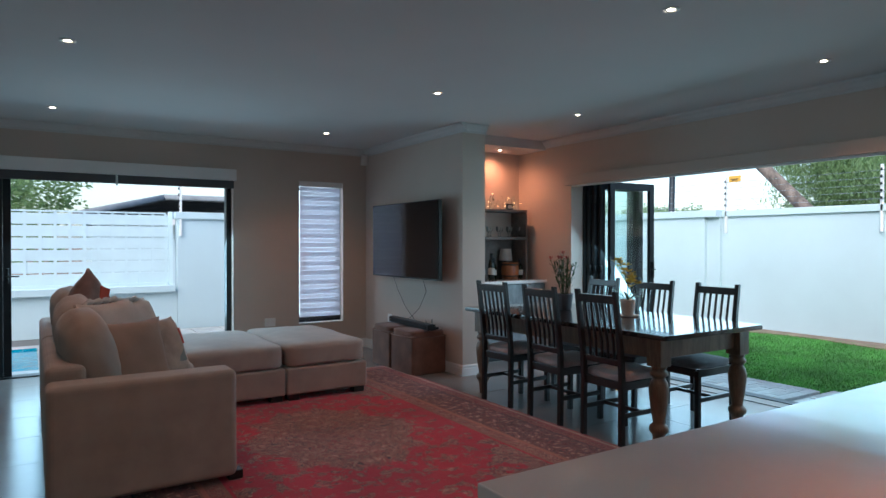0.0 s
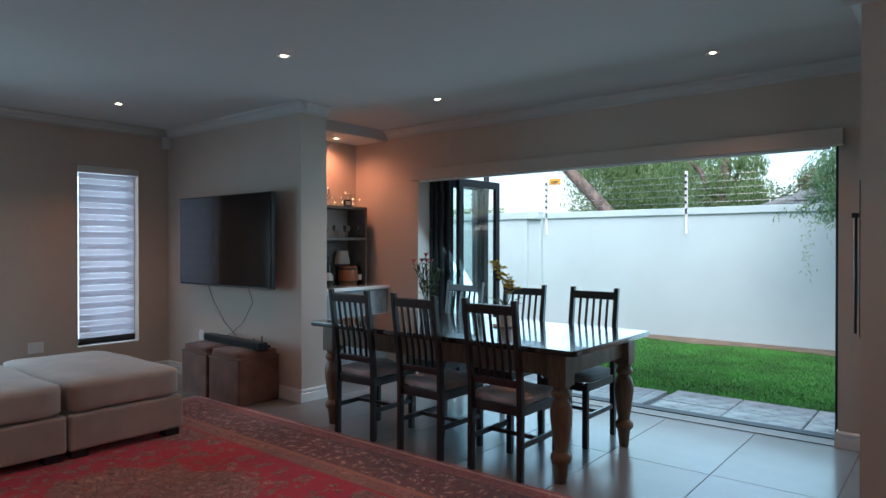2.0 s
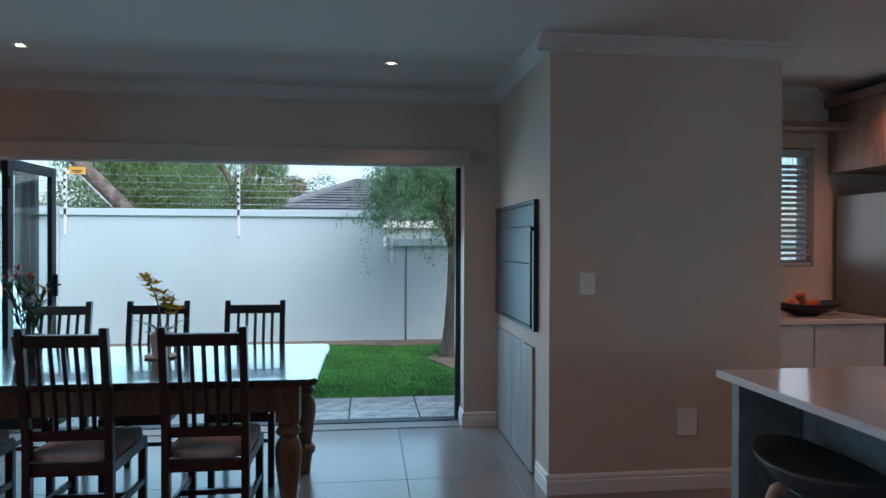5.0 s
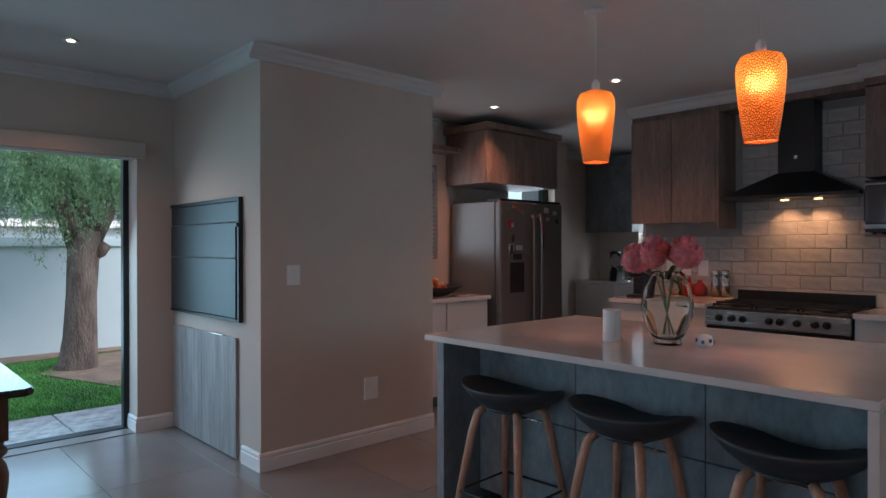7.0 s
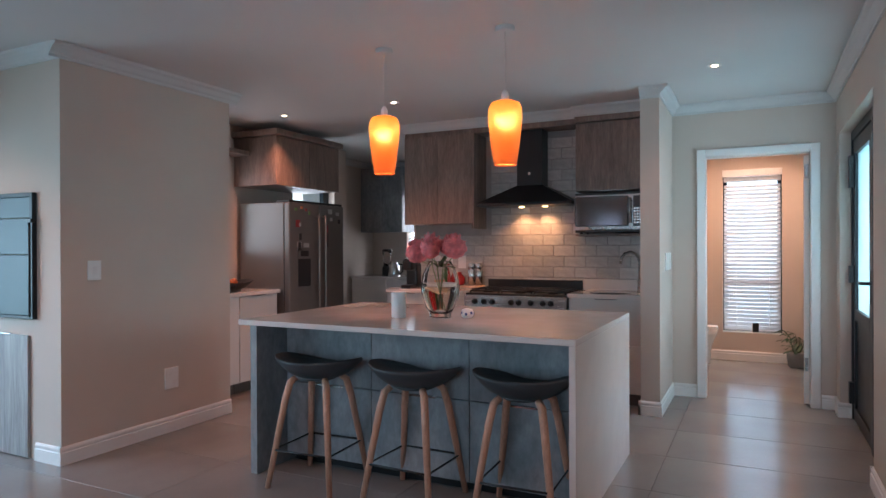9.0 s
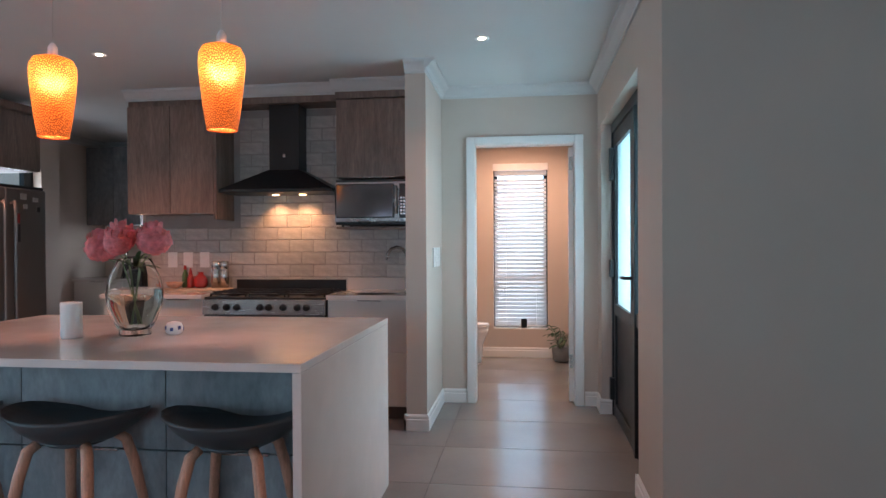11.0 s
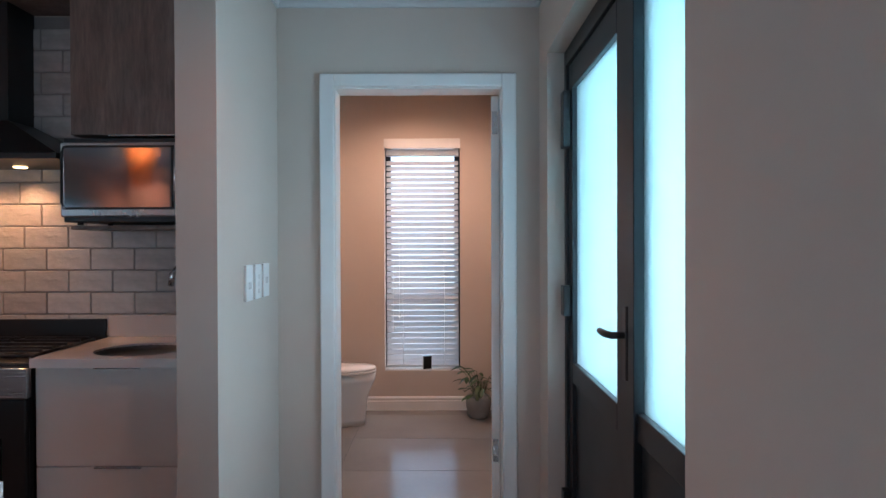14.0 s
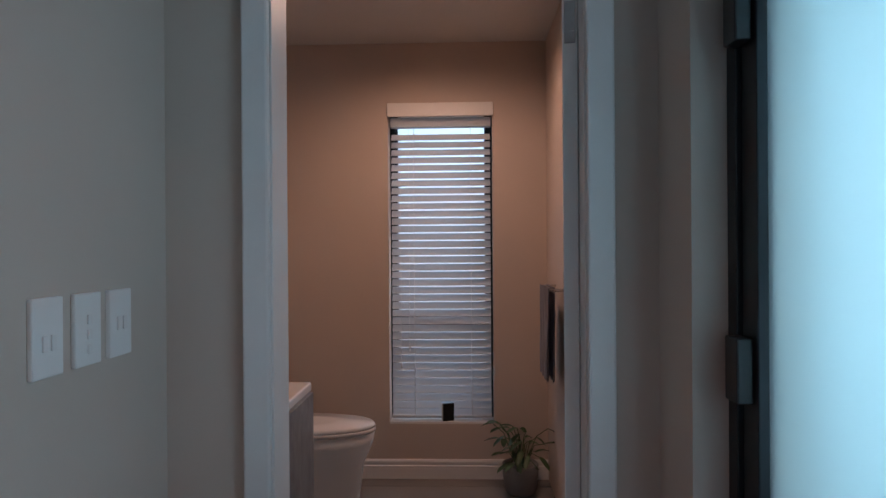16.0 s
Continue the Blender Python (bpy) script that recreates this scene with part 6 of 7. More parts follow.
solid("cooker_worktop", box(2.45, 3.285, -2.118, -1.52, 0.886, 0.92, 0.003), M_COUNTER, "pale stone worktop beside the cooker", "worktop")
solid("scullery_worktop", box(4.03, 5.198, -4.308, -3.70, 0.886, 0.92, 0.003), M_COUNTER, "pale stone scullery worktop", "worktop")
sk = thing("sink_worktop", (0, 0, 0), "pale stone worktop with an undermounted steel sink", "worktop")
def holed_slab(x0, x1, y0, y1, z0, z1, cx, cy, rx, ry, n=40):
    """A slab with an oval hole through it."""
    bm = bmesh.new()
    rings = []
    for z in (z0, z1):
        inner, outer = [], []
        for i in range(n):
            a = 2 * math.pi * (i + 0.5) / n
            c, d = math.cos(a), math.sin(a)
            inner.append(bm.verts.new((cx + rx * c, cy + ry * d, z)))
            k = min(((x1 if c > 0 else x0) - cx) / c if abs(c) > 1e-6 else 9, ((y1 if d > 0 else y0) - cy) / d if abs(d) > 1e-6 else 9)
            outer.append(bm.verts.new((cx + k * c, cy + k * d, z)))
        for sx in (x0, x1):
            for sy in (y0, y1):
                v_ = min(outer, key=lambda w: (w.co.x - sx) ** 2 + (w.co.y - sy) ** 2)
                v_.co.x, v_.co.y = sx, sy
        rings.append((inner, outer))
    (i0, o0), (i1, o1) = rings
    for i in range(n):
        j = (i + 1) % n
        bm.faces.new((i1[i], o1[i], o1[j], i1[j]))
        bm.faces.new((i0[j], o0[j], o0[i], i0[i]))
        bm.faces.new((o0[i], o0[j], o1[j], o1[i]))
        bm.faces.new((i0[j], i0[i], i1[i], i1[j]))
    bmesh.ops.recalc_face_normals(bm, faces=bm.faces)
    return bm


part("slab", holed_slab(0.842, 1.478, -2.118, -1.52, 0.886, 0.92, 1.15, -1.74, 0.185, 0.17), M_COUNTER, sk)
# shallow dish; its dark colour stands in for the shade of a deep bowl
bm = lathe([(0.04, 0.0), (0.88, 0.004), (0.97, 0.012), (1.0, 0.0285)], 36, False)
for v_ in bm.verts:
    v_.co.x, v_.co.y, v_.co.z = 1.15 + v_.co.x * 0.186, -1.74 + v_.co.y * 0.171, 0.8865 + v_.co.z
part("basin", bm, surface("sink_steel_shaded", (0.12, 0.115, 0.11), 0.3, 0.8, vary=0.15), sk, "shallow oval steel sink basin coloured dark for a deep bowl's shade")
part("upstand", box(0.842, 1.478, -2.118, -2.10, 0.9205, 1.02, 0.002), M_COUNTER, sk)
tap = thing("kitchen_tap", (0.955, -1.985, 0.92), "chrome swan-neck kitchen tap", "tap")
part("body", lathe([(0.026, 0), (0.026, 0.01), (0.020, 0.016), (0.018, 0.10), (0.012, 0.12)], 16), M_CHROME, tap)
part("spout", tube([(0, 0, 0.10), (0, 0, 0.26), (0.010, 0.006, 0.305), (0.035, 0.02, 0.338), (0.075, 0.045, 0.352), (0.115, 0.07, 0.338), (0.140, 0.085, 0.300), (0.145, 0.09, 0.25)], 0.013, 10), M_CHROME, tap)
part("lever", tube([(0, 0.018, 0.075), (0, 0.05, 0.08), (0.005, 0.085, 0.10)], [0.010, 0.007, 0.006], 8), M_CHROME, tap)

# range cooker
ck = thing("range_cooker", (1.965, -1.80, 0), "wide steel gas range cooker with black knobs", "cooker")
part("body", box(-0.478, 0.478, -0.30, 0.25, 0.10, 0.885, 0.003), M_BLACK, ck)
part("plinth", box(-0.47, 0.47, -0.28, 0.20, 0.0, 0.10), M_BLACK, ck)
part("control_panel", box(-0.478, 0.478, 0.2505, 0.285, 0.77, 0.885, 0.004), M_CHROME, ck, "brushed steel control panel")
dr = part("oven_door", box(-0.47, 0.47, 0.2505, 0.28, 0.20, 0.765, 0.005), M_BLACK, ck)
part("oven_window", box(-0.38, 0.38, 0.2805, 0.283, 0.32, 0.62, 0.001), M_SCREEN, dr)
part("handle", join(tube([(-0.40, 0.33, 0.72), (0.40, 0.33, 0.72)], 0.011, 10), tube([(-0.36, 0.28, 0.72), (-0.36, 0.33, 0.72)], 0.008), tube([(0.36, 0.28, 0.72), (0.36, 0.33, 0.72)], 0.008)), M_CHROME, dr)
for x in (0.37, 0.28, 0.20, 0.02, -0.05, -0.16, -0.27, -0.34):
    part("knob", join(moved(lathe([(0.026, 0), (0.026, 0.008), (0.020, 0.012), (0.018, 0.034), (0.012, 0.037)], 16), pose(x, 0.2852, 0.828, -90)), box(x - 0.004, x + 0.004, 0.318, 0.326, 0.812, 0.844, 0.001)), M_BLACK, ck)
part("hob", box(-0.478, 0.478, -0.30, 0.25, 0.8855, 0.90, 0.003), M_BLACK, ck)
part("upstand", box(-0.475, 0.475, -0.315, -0.295, 0.885, 1.005, 0.004), M_BLACK, ck)
for i, x in enumerate((-0.31, 0.0, 0.31)):
    g = part("pan_grid", tube([(x - 0.14, -0.24, 0.919), (x + 0.14, -0.24, 0.919), (x + 0.14, 0.20, 0.919), (x - 0.14, 0.20, 0.919)], 0.0065, 6, True), M_BLACK, ck, "black cast-iron pan grid")
    for yy in (-0.19, -0.12, -0.02, 0.08, 0.15):
        part("bar", box(x - 0.145, x + 0.145, yy - 0.005, yy + 0.005, 0.925, 0.937, 0.001), M_BLACK, g)
    for xx in (x - 0.14, x + 0.14):
        for yy in (-0.24, 0.20):
            part("foot", box(xx - 0.006, xx + 0.006, yy - 0.006, yy + 0.006, 0.8995, 0.914), M_BLACK, g)
    for yy in (-0.13, 0.10):
        part("burner", moved(lathe([(0.05, 0), (0.05, 0.008), (0.038, 0.010), (0.036, 0.018), (0.005, 0.020)], 16), pose(x, yy, 0.9)), M_BLACK, ck)
M_HOODLED = glow("hood_lens", (1.0, 0.6, 0.25), 2.5)
hd = thing("cooker_hood", (1.95, -2.118, 1.70), "black pyramid chimney cooker hood with two lit spots", "cooker hood")
bm = bmesh.new()
lo = [bm.verts.new(c) for c in ((-0.46, 0.0, 0.03), (0.46, 0.0, 0.03), (0.46, 0.40, 0.03), (-0.46, 0.40, 0.03))]
hi = [bm.verts.new(c) for c in ((-0.13, 0.0, 0.20), (0.13, 0.0, 0.20), (0.13, 0.20, 0.20), (-0.13, 0.20, 0.20))]
for q in range(4):
    bm.faces.new((lo[q], lo[(q + 1) % 4], hi[(q + 1) % 4], hi[q]))
bm.faces.new(lo[::-1])
bm.faces.new(hi)
bmesh.ops.recalc_face_normals(bm, faces=bm.faces)
part("canopy", join(bm, box(-0.46, 0.46, 0.0, 0.40, 0.005, 0.0305, 0.003)), M_BLACK, hd)
part("chimney", box(-0.125, 0.125, 0.002, 0.19, 0.20, 0.755, 0.003), M_BLACK, hd)
part("badge", box(-0.012, 0.012, 0.1905, 0.193, 0.30, 0.325, 0.001), M_CHROME, hd)
for x in (0.10, -0.13):
    part("light", moved(lathe([(0.028, 0.0), (0.028, 0.0055)], 14), pose(x, 0.12, -0.0005)), M_HOODLED, hd)
    lamp("hood_bulb", "SPOT", (1.95 + x, -1.998, 1.690), 3.0, (1.0, 0.50, 0.22), (1.95 + x, -2.06, 0.9), angle=120)


def wall_unit(name, x0, x1, y0, y1, z0, z1, doors, label, m, face="y"):
    t = thing(name, (0, 0, 0), label, "cabinet")
    if face == "y":
        part("body", box(x0, x1, y0, y1 - 0.02, z0, z1, 0.001), m, t)
        w = (x1 - x0) / doors
        for i in range(doors):
            d = part("door", box(x0 + i * w + 0.002, x0 + (i + 1) * w - 0.002, y1 - 0.019, y1, z0 + 0.0, z1 - 0.002, 0.0015), m, t)
            part("handle", box(x0 + i * w + w * 0.25, x0 + i * w + w * 0.75, y1 - 0.014, y1 + 0.004, z0 - 0.006, z0 - 0.0005, 0.001), M_CHROME, d, "slim steel edge pull")
    else:
        part("body", box(x0 + 0.02, x1, y0, y1, z0, z1, 0.001), m, t)
        w = (y1 - y0) / doors
        for i in range(doors):
            d = part("door", box(x0, x0 + 0.019, y0 + i * w + 0.002, y0 + (i + 1) * w - 0.002, z0, z1 - 0.002, 0.0015), m, t)
            part("handle", box(x0 - 0.004, x0 + 0.014, y0 + i * w + w * 0.3, y0 + i * w + w * 0.7, z0 - 0.006, z0 - 0.0005, 0.001), M_CHROME, d)
    return t


wall_unit("wall_cabinet", 2.49, 3.23, -2.115, -1.80, 1.55, 2.42, 2, "grey oak wall cabinet beside the hood", M_GREYWOOD)
solid("cabinet_end_panel", box(2.465, 2.489, -2.117, -1.80, 1.50, 2.42, 0.001), M_GREYWOOD, "grey oak end panel of the wall cabinet", "panel")
mc = wall_unit("wall_cabinet", 0.845, 1.478, -2.115, -1.80, 1.815, 2.42, 1, "grey oak wall cabinet above the microwave", M_GREYWOOD)
solid("cabinet_fascia", join(box(1.48, 3.256, -2.11, -1.80 - 0.06, 2.425, 2.475, 0.002), box(0.845, 1.479, -2.11, -1.78, 2.425, 2.475, 0.002)), M_GREYWOOD, "grey oak fascia along the wall cabinets", "fascia")
solid("microwave_shelf", box(0.845, 1.478, -2.117, -1.80, 1.415, 1.432, 0.001), M_GREYWOOD, "grey oak shelf under the microwave", "shelf")
wall_unit("wall_cabinet", 4.235, 4.775, -2.08, -1.035, 1.94, 2.42, 2, "grey oak cabinet above the fridge", M_GREYWOOD, "-x")
solid("cabinet_cornice", box(4.195, 4.778, -2.11, -1.0, 2.425, 2.485, 0.006), M_GREYWOOD, "grey oak capping on the fridge cabinet", "capping")
wall_unit("wall_cabinet", 4.50, 5.19, -4.305, -3.96, 1.54, 2.46, 2, "slate grey scullery wall cabinet", M_SLATEWOOD)
solid("wall_shelf", box(4.56, 4.778, -1.033, -0.002, 2.24, 2.285, 0.003), M_GREYWOOD, "grey oak wall shelf beside the fridge cabinet", "shelf")

M_MWSTEEL = surface("microwave_steel", (0.40, 0.39, 0.38), 0.28, 1.0, vary=0.08, grain=200, relief=0.02)
mw = thing("microwave", (1.165, -1.70, 1.4325), "steel microwave oven with a dark mirrored door", "microwave")
part("case", box(-0.295, 0.295, -0.35, -0.02, 0.012, 0.355, 0.004), M_BLACK, mw)
part("front", box(-0.298, 0.298, -0.0195, 0.0, 0.032, 0.335, 0.006), M_MWSTEEL, mw, "brushed steel front")
d = part("door", box(-0.16, 0.285, 0.0005, 0.010, 0.062, 0.318, 0.008), surface("mirror_glass_dark", (0.30, 0.30, 0.31), 0.08, 0.9, relief=0.0), mw, "dark mirrored door")
part("door_trim", tube([(-0.165, 0.006, 0.068), (0.270, 0.006, 0.068), (0.288, 0.006, 0.09), (0.288, 0.006, 0.295), (0.270, 0.006, 0.316), (-0.165, 0.006, 0.316)], 0.0055, 6, True), M_BLACK, d)
part("handle", join(tube([(-0.185, 0.032, 0.09), (-0.185, 0.032, 0.30)], 0.011, 10), tube([(-0.185, 0.0, 0.11), (-0.185, 0.032, 0.11)], 0.008), tube([(-0.185, 0.0, 0.28), (-0.185, 0.032, 0.28)], 0.008)), M_CHROME, mw)
part("keypad", box(-0.282, -0.205, 0.0005, 0.004, 0.06, 0.32, 0.002), M_BLACK, mw)
for r in range(6):
    for c in range(3):
        part("button", box(-0.272 + c * 0.022, -0.256 + c * 0.022, 0.0042, 0.006, 0.085 + r * 0.024, 0.10 + r * 0.024), M_CHROME, mw)
for sx in (-0.25, 0.25):
    for sy in (-0.30, -0.06):
        part("foot", moved(lathe([(0.012, 0.0), (0.012, 0.013)], 8), pose(sx, sy, -0.0005)), M_BLACK, mw)

# fridge
fr = thing("fridge_freezer", (4.165, -1.513, 0), "tall steel side-by-side fridge with a water dispenser and magnets", "fridge")
part("cabinet", box(0.0, 0.56, -0.45, 0.45, 0.03, 1.765, 0.006), M_STEEL, fr)
part("top_cap", box(-0.06, 0.10, -0.44, 0.44, 1.766, 1.79, 0.004), M_BLACK, fr)
part("plinth", box(0.02, 0.54, -0.44, 0.44, 0.0, 0.03), M_BLACK, fr)
d1 = part("door", box(-0.075, -0.004, -0.015, 0.452, 0.06, 1.765, 0.014, 3), M_STEEL, fr, "freezer door with dispenser")
d2 = part("door", box(-0.075, -0.004, -0.452, -0.021, 0.06, 1.765, 0.014, 3), M_STEEL, fr)
for d, y in ((d1, 0.035), (d2, -0.07)):
    part("handle", join(tube([(-0.11, y, 0.50), (-0.118, y, 0.60), (-0.118, y, 1.55), (-0.11, y, 1.66)], 0.012, 8), tube([(-0.07, y, 0.52), (-0.113, y, 0.52)], 0.010), tube([(-0.07, y, 1.64), (-0.113, y, 1.64)], 0.010)), M_STEEL, d, "long curved steel handle")
part("dispenser", box(-0.0765, -0.0745, 0.13, 0.33, 0.93, 1.32, 0.001), M_BLACK, d1, "black water dispenser recess")
part("dispenser_frame", join(box(-0.079, -0.0766, 0.12, 0.13, 0.92, 1.33), box(-0.079, -0.0766, 0.33, 0.34, 0.92, 1.33), box(-0.079, -0.0766, 0.13, 0.33, 0.92, 0.935), box(-0.079, -0.0766, 0.13, 0.33, 1.21, 1.32)), M_STEEL, d1)
part("dispenser_display", box(-0.081, -0.0791, 0.17, 0.29, 1.235, 1.29), M_BLACK, d1)
rnd = random.Random(21)
pal = [surface("magnet_%s" % nme, c, 0.5) for nme, c in (("red", (0.30, 0.03, 0.03)), ("white", (0.42, 0.42, 0.40)), ("orange", (0.45, 0.14, 0.03)), ("dark", (0.03, 0.03, 0.03)), ("green", (0.12, 0.3, 0.08)))]
for y, z, w, h, c in ((0.36, 1.70, 0.05, 0.04, 4), (0.27, 1.72, 0.05, 0.04, 2), (0.20, 1.70, 0.04, 0.04, 0), (0.15, 1.67, 0.04, 0.05, 4), (0.33, 1.56, 0.09, 0.10, 0), (0.30, 1.55, 0.04, 0.05, 1), (0.29, 1.43, 0.05, 0.09, 3), (0.31, 1.335, 0.09, 0.12, 1), (0.31, 1.345, 0.055, 0.08, 3), (0.20, 1.345, 0.12, 0.06, 1), (-0.20, 1.70, 0.09, 0.07, 1), (-0.22, 1.62, 0.06, 0.05, 1), (-0.33, 1.68, 0.08, 0.05, 1), (-0.14, 1.52, 0.06, 0.11, 0), (-0.15, 1.40, 0.04, 0.20, 3), (-0.36, 1.60, 0.05, 0.06, 3)):
    off = 0.004 if (c == 3 and abs(y - 0.31) < 0.001) or (c == 1 and w == 0.04) else 0.0
    m = thing("fridge_magnet", (4.090 - off, -1.513 + y, z), "small fridge magnet or note on the steel door", "magnet", "fridge magnets")
    part("face", box(-0.004, -0.0003, -w * 0.36, w * 0.36, -h * 0.36, h * 0.36, 0.001), pal[c], m)

# loose things on the worktops
bw = thing("fruit_bowl", (4.42, -0.60, 0.92), "dark boat-shaped bowl with orange fruit on the worktop", "bowl")
bm = lathe([(0.05, 0), (0.11, 0.03), (0.15, 0.075), (0.145, 0.078), (0.10, 0.036), (0.02, 0.012)], 24)
for v_ in bm.verts:
    v_.co.y *= 1.9
    v_.co.z += 0.35 * v_.co.y ** 2
part("bowl", bm, M_BLACK, bw)
M_ORANGE = surface("orange_fruit", (0.65, 0.17, 0.05), 0.5, vary=0.25, scale=10, grain=200, relief=0.2)
for dx, dy, dz in ((0, 0, 0.075), (0.05, 0.08, 0.08), (-0.03, 0.12, 0.085), (0.02, -0.08, 0.08), (0.0, 0.04, 0.13)):
    part("fruit", moved(lathe([(0.006, -0.036), (0.028, -0.027), (0.038, 0), (0.028, 0.027), (0.006, 0.035)], 14), pose(dx, dy, dz)), M_ORANGE, bw)
cm = thing("coffee_machine", (3.13, -1.75, 0.92), "small black capsule coffee machine", "coffee machine")
part("body", join(box(-0.06, 0.06, -0.12, 0.0, 0.0, 0.24, 0.02, 3), box(-0.055, 0.055, -0.12, 0.10, 0.17, 0.29, 0.03, 3)), M_BLACK, cm)
part("drip_tray", box(-0.055, 0.055, 0.0, 0.11, 0.0, 0.03, 0.006), M_BLACK, cm)
cb = thing("chopping_board", (2.74, -1.985, 0.9202), "pale wooden chopping board on the worktop beside the cooker", "board")
part("board", box(-0.27, 0.27, -0.115, 0.115, 0.0, 0.02, 0.006), wood("pale_board", (0.42, 0.29, 0.20), (0.62, 0.46, 0.34), 0.5, (2, 16, 16)), cb)
part("grip_hole", lathe([(0.012, 0.0195), (0.013, 0.0206)], 14), M_BLACK, cb)
bpy.data.objects["grip_hole"].location = (0.24, 0, 0)
tin = thing("red_jug", (2.72, -2.02, 0.9405), "red ceramic cruet on the worktop", "jug")
part("body", lathe([(0.04, 0), (0.055, 0.02), (0.055, 0.07), (0.035, 0.10), (0.02, 0.11), (0.022, 0.13)], 18), surface("red_glaze", (0.42, 0.03, 0.03), 0.25), tin)
part("handle", tube([(0.05, 0, 0.03), (0.085, 0, 0.05), (0.08, 0, 0.085), (0.045, 0, 0.09)], 0.006, 6), surface("red_glaze_handle", (0.42, 0.03, 0.03), 0.25), tin)
sb = thing("sauce_bottle", (2.86, -2.02, 0.9405), "red capped sauce bottle on the worktop", "bottle")
part("body", lathe([(0.025, 0), (0.026, 0.10), (0.012, 0.14), (0.012, 0.15)], 14), surface("green_bottle_plain", (0.08, 0.16, 0.05), 0.3), sb)
part("cap", lathe([(0.013, 0.15), (0.010, 0.185)], 12), surface("red_cap", (0.5, 0.02, 0.02), 0.4), sb)
rb = thing("ketchup_bottle", (2.80, -2.0, 0.9405), "red squeeze bottle with a pointed cap on the board", "bottle")
part("body", lathe([(0.027, 0), (0.030, 0.01), (0.028, 0.085), (0.016, 0.11)], 16), surface("red_bottle", (0.40, 0.03, 0.02), 0.3), rb)
part("cap", lathe([(0.016, 0.1102), (0.012, 0.13), (0.004, 0.165)], 12), surface("red_bottle_cap", (0.5, 0.03, 0.03), 0.4), rb)
wb = thing("wooden_bowl", (2.91, -1.94, 0.9405), "small pale wooden bowl on the worktop", "bowl")
part("body", lathe([(0.03, 0), (0.055, 0.02), (0.07, 0.05), (0.066, 0.05), (0.05, 0.024), (0.01, 0.008)], 18), M_OAK, wb)
for x in (2.592, 2.513):
    m = thing("pepper_mill", (x, -2.03, 0.9405), "tall brushed steel mill on the worktop", "mill", "steel mills")
    part("body", lathe([(0.036, 0), (0.036, 0.15), (0.033, 0.153), (0.033, 0.158), (0.036, 0.161), (0.036, 0.215), (0.030, 0.222)], 18), M_CHROME, m)
for x in (3.02, 2.88, 2.73):
    wall_plate("wall_socket", (x, -2.114, 1.17), 180, 0.085, 0.13, "white wall socket on the kitchen tiles", [(0, 0.02, 0.04, 0.03)], "socket")
kt = thing("kettle", (4.62, -3.95, 0.92), "brushed steel kettle with a black handle", "kettle")
part("body", lathe([(0.085, 0), (0.088, 0.02), (0.075, 0.12), (0.055, 0.18), (0.02, 0.19)], 20), M_CHROME, kt)
part("handle", tube([(-0.06, 0, 0.17), (-0.13, 0, 0.16), (-0.135, 0, 0.06), (-0.09, 0, 0.03)], 0.012, 8), M_BLACK, kt)
part("spout", tube([(0.06, 0, 0.13), (0.10, 0, 0.175)], [0.022, 0.012], 8), M_CHROME, kt)
bl = thing("blender_jug", (4.80, -4.05, 0.92), "glass blender jug with a black lid", "blender")
part("base", lathe([(0.075, 0), (0.07, 0.12), (0.05, 0.14)], 16), M_BLACK, bl)
part("jug", lathe([(0.05, 0.141), (0.07, 0.34)], 16), M_GLASS, bl)
part("lid", lathe([(0.072, 0.341), (0.072, 0.37), (0.04, 0.38)], 16), M_BLACK, bl)

# the built-in barbecue in the plaster block
bq = thing("barbecue_door", (4.69, 1.39, 0.88), "dark steel built-in barbecue with a lift-up door", "barbecue")
M_BBQ = surface("barbecue_steel", (0.07, 0.085, 0.09), 0.42, 0.6, vary=0.12, scale=3, grain=150, relief=0.05)
part("frame", join(box(-0.64, -0.61, 0.0, 0.03, 0, 0.79, 0.002), box(0.61, 0.64, 0.0, 0.03, 0, 0.79, 0.002), box(-0.61, 0.61, 0.0, 0.03, 0.765, 0.79, 0.002), box(-0.61, 0.61, 0.0, 0.03, 0.0, 0.02, 0.002)), M_DARKMETAL, bq)
for z0, z1 in ((0.022, 0.40), (0.405, 0.63)):
    part("door_panel", box(-0.608, 0.608, 0.004, 0.024, z0, z1, 0.003), M_BBQ, bq)
part("hood_panel", box(-0.608, 0.608, 0.004, 0.020, 0.635, 0.764, 0.003), M_BBQ, bq)
for x in (-0.655, 0.655):
    part("slide_rod", join(tube([(x * 0.972, 0.045, 0.02), (x * 0.972, 0.045, 0.62)], 0.007, 8), box(x - 0.02, x + 0.02, 0.03, 0.06, 0.60, 0.625, 0.003)), M_BLACK, bq)
bc = thing("barbecue_cupboard", (4.66, 1.39, 0), "pale grey laminate cupboard below the barbecue", "cupboard")
for i in range(2):
    d = part("door", box(-0.54 + i * 0.542, -0.002 + i * 0.542, 0.001, 0.019, 0.01, 0.775, 0.0015), M_PALEWOOD, bc)
    part("handle", box(-0.37 + i * 0.542, -0.17 + i * 0.542, 0.008, 0.026, 0.7755, 0.782, 0.001), M_CHROME, d)

# ---------------------------------------------------------------- bathroom
M_CERAMIC = surface("white_ceramic", (0.80, 0.77, 0.74), 0.12, vary=0.02, relief=0.0, coat=0.4)
wc = thing("toilet", (0.64, -3.92, 0), "white close-coupled toilet with the lid closed", "toilet")


def oval(rx0, rx1, ry, z, n=28):
    return [(rx1 * math.cos(a) if math.cos(a) > 0 else rx0 * math.cos(a), ry * math.sin(a), z) for a in [2 * math.pi * i / n for i in range(n)]]


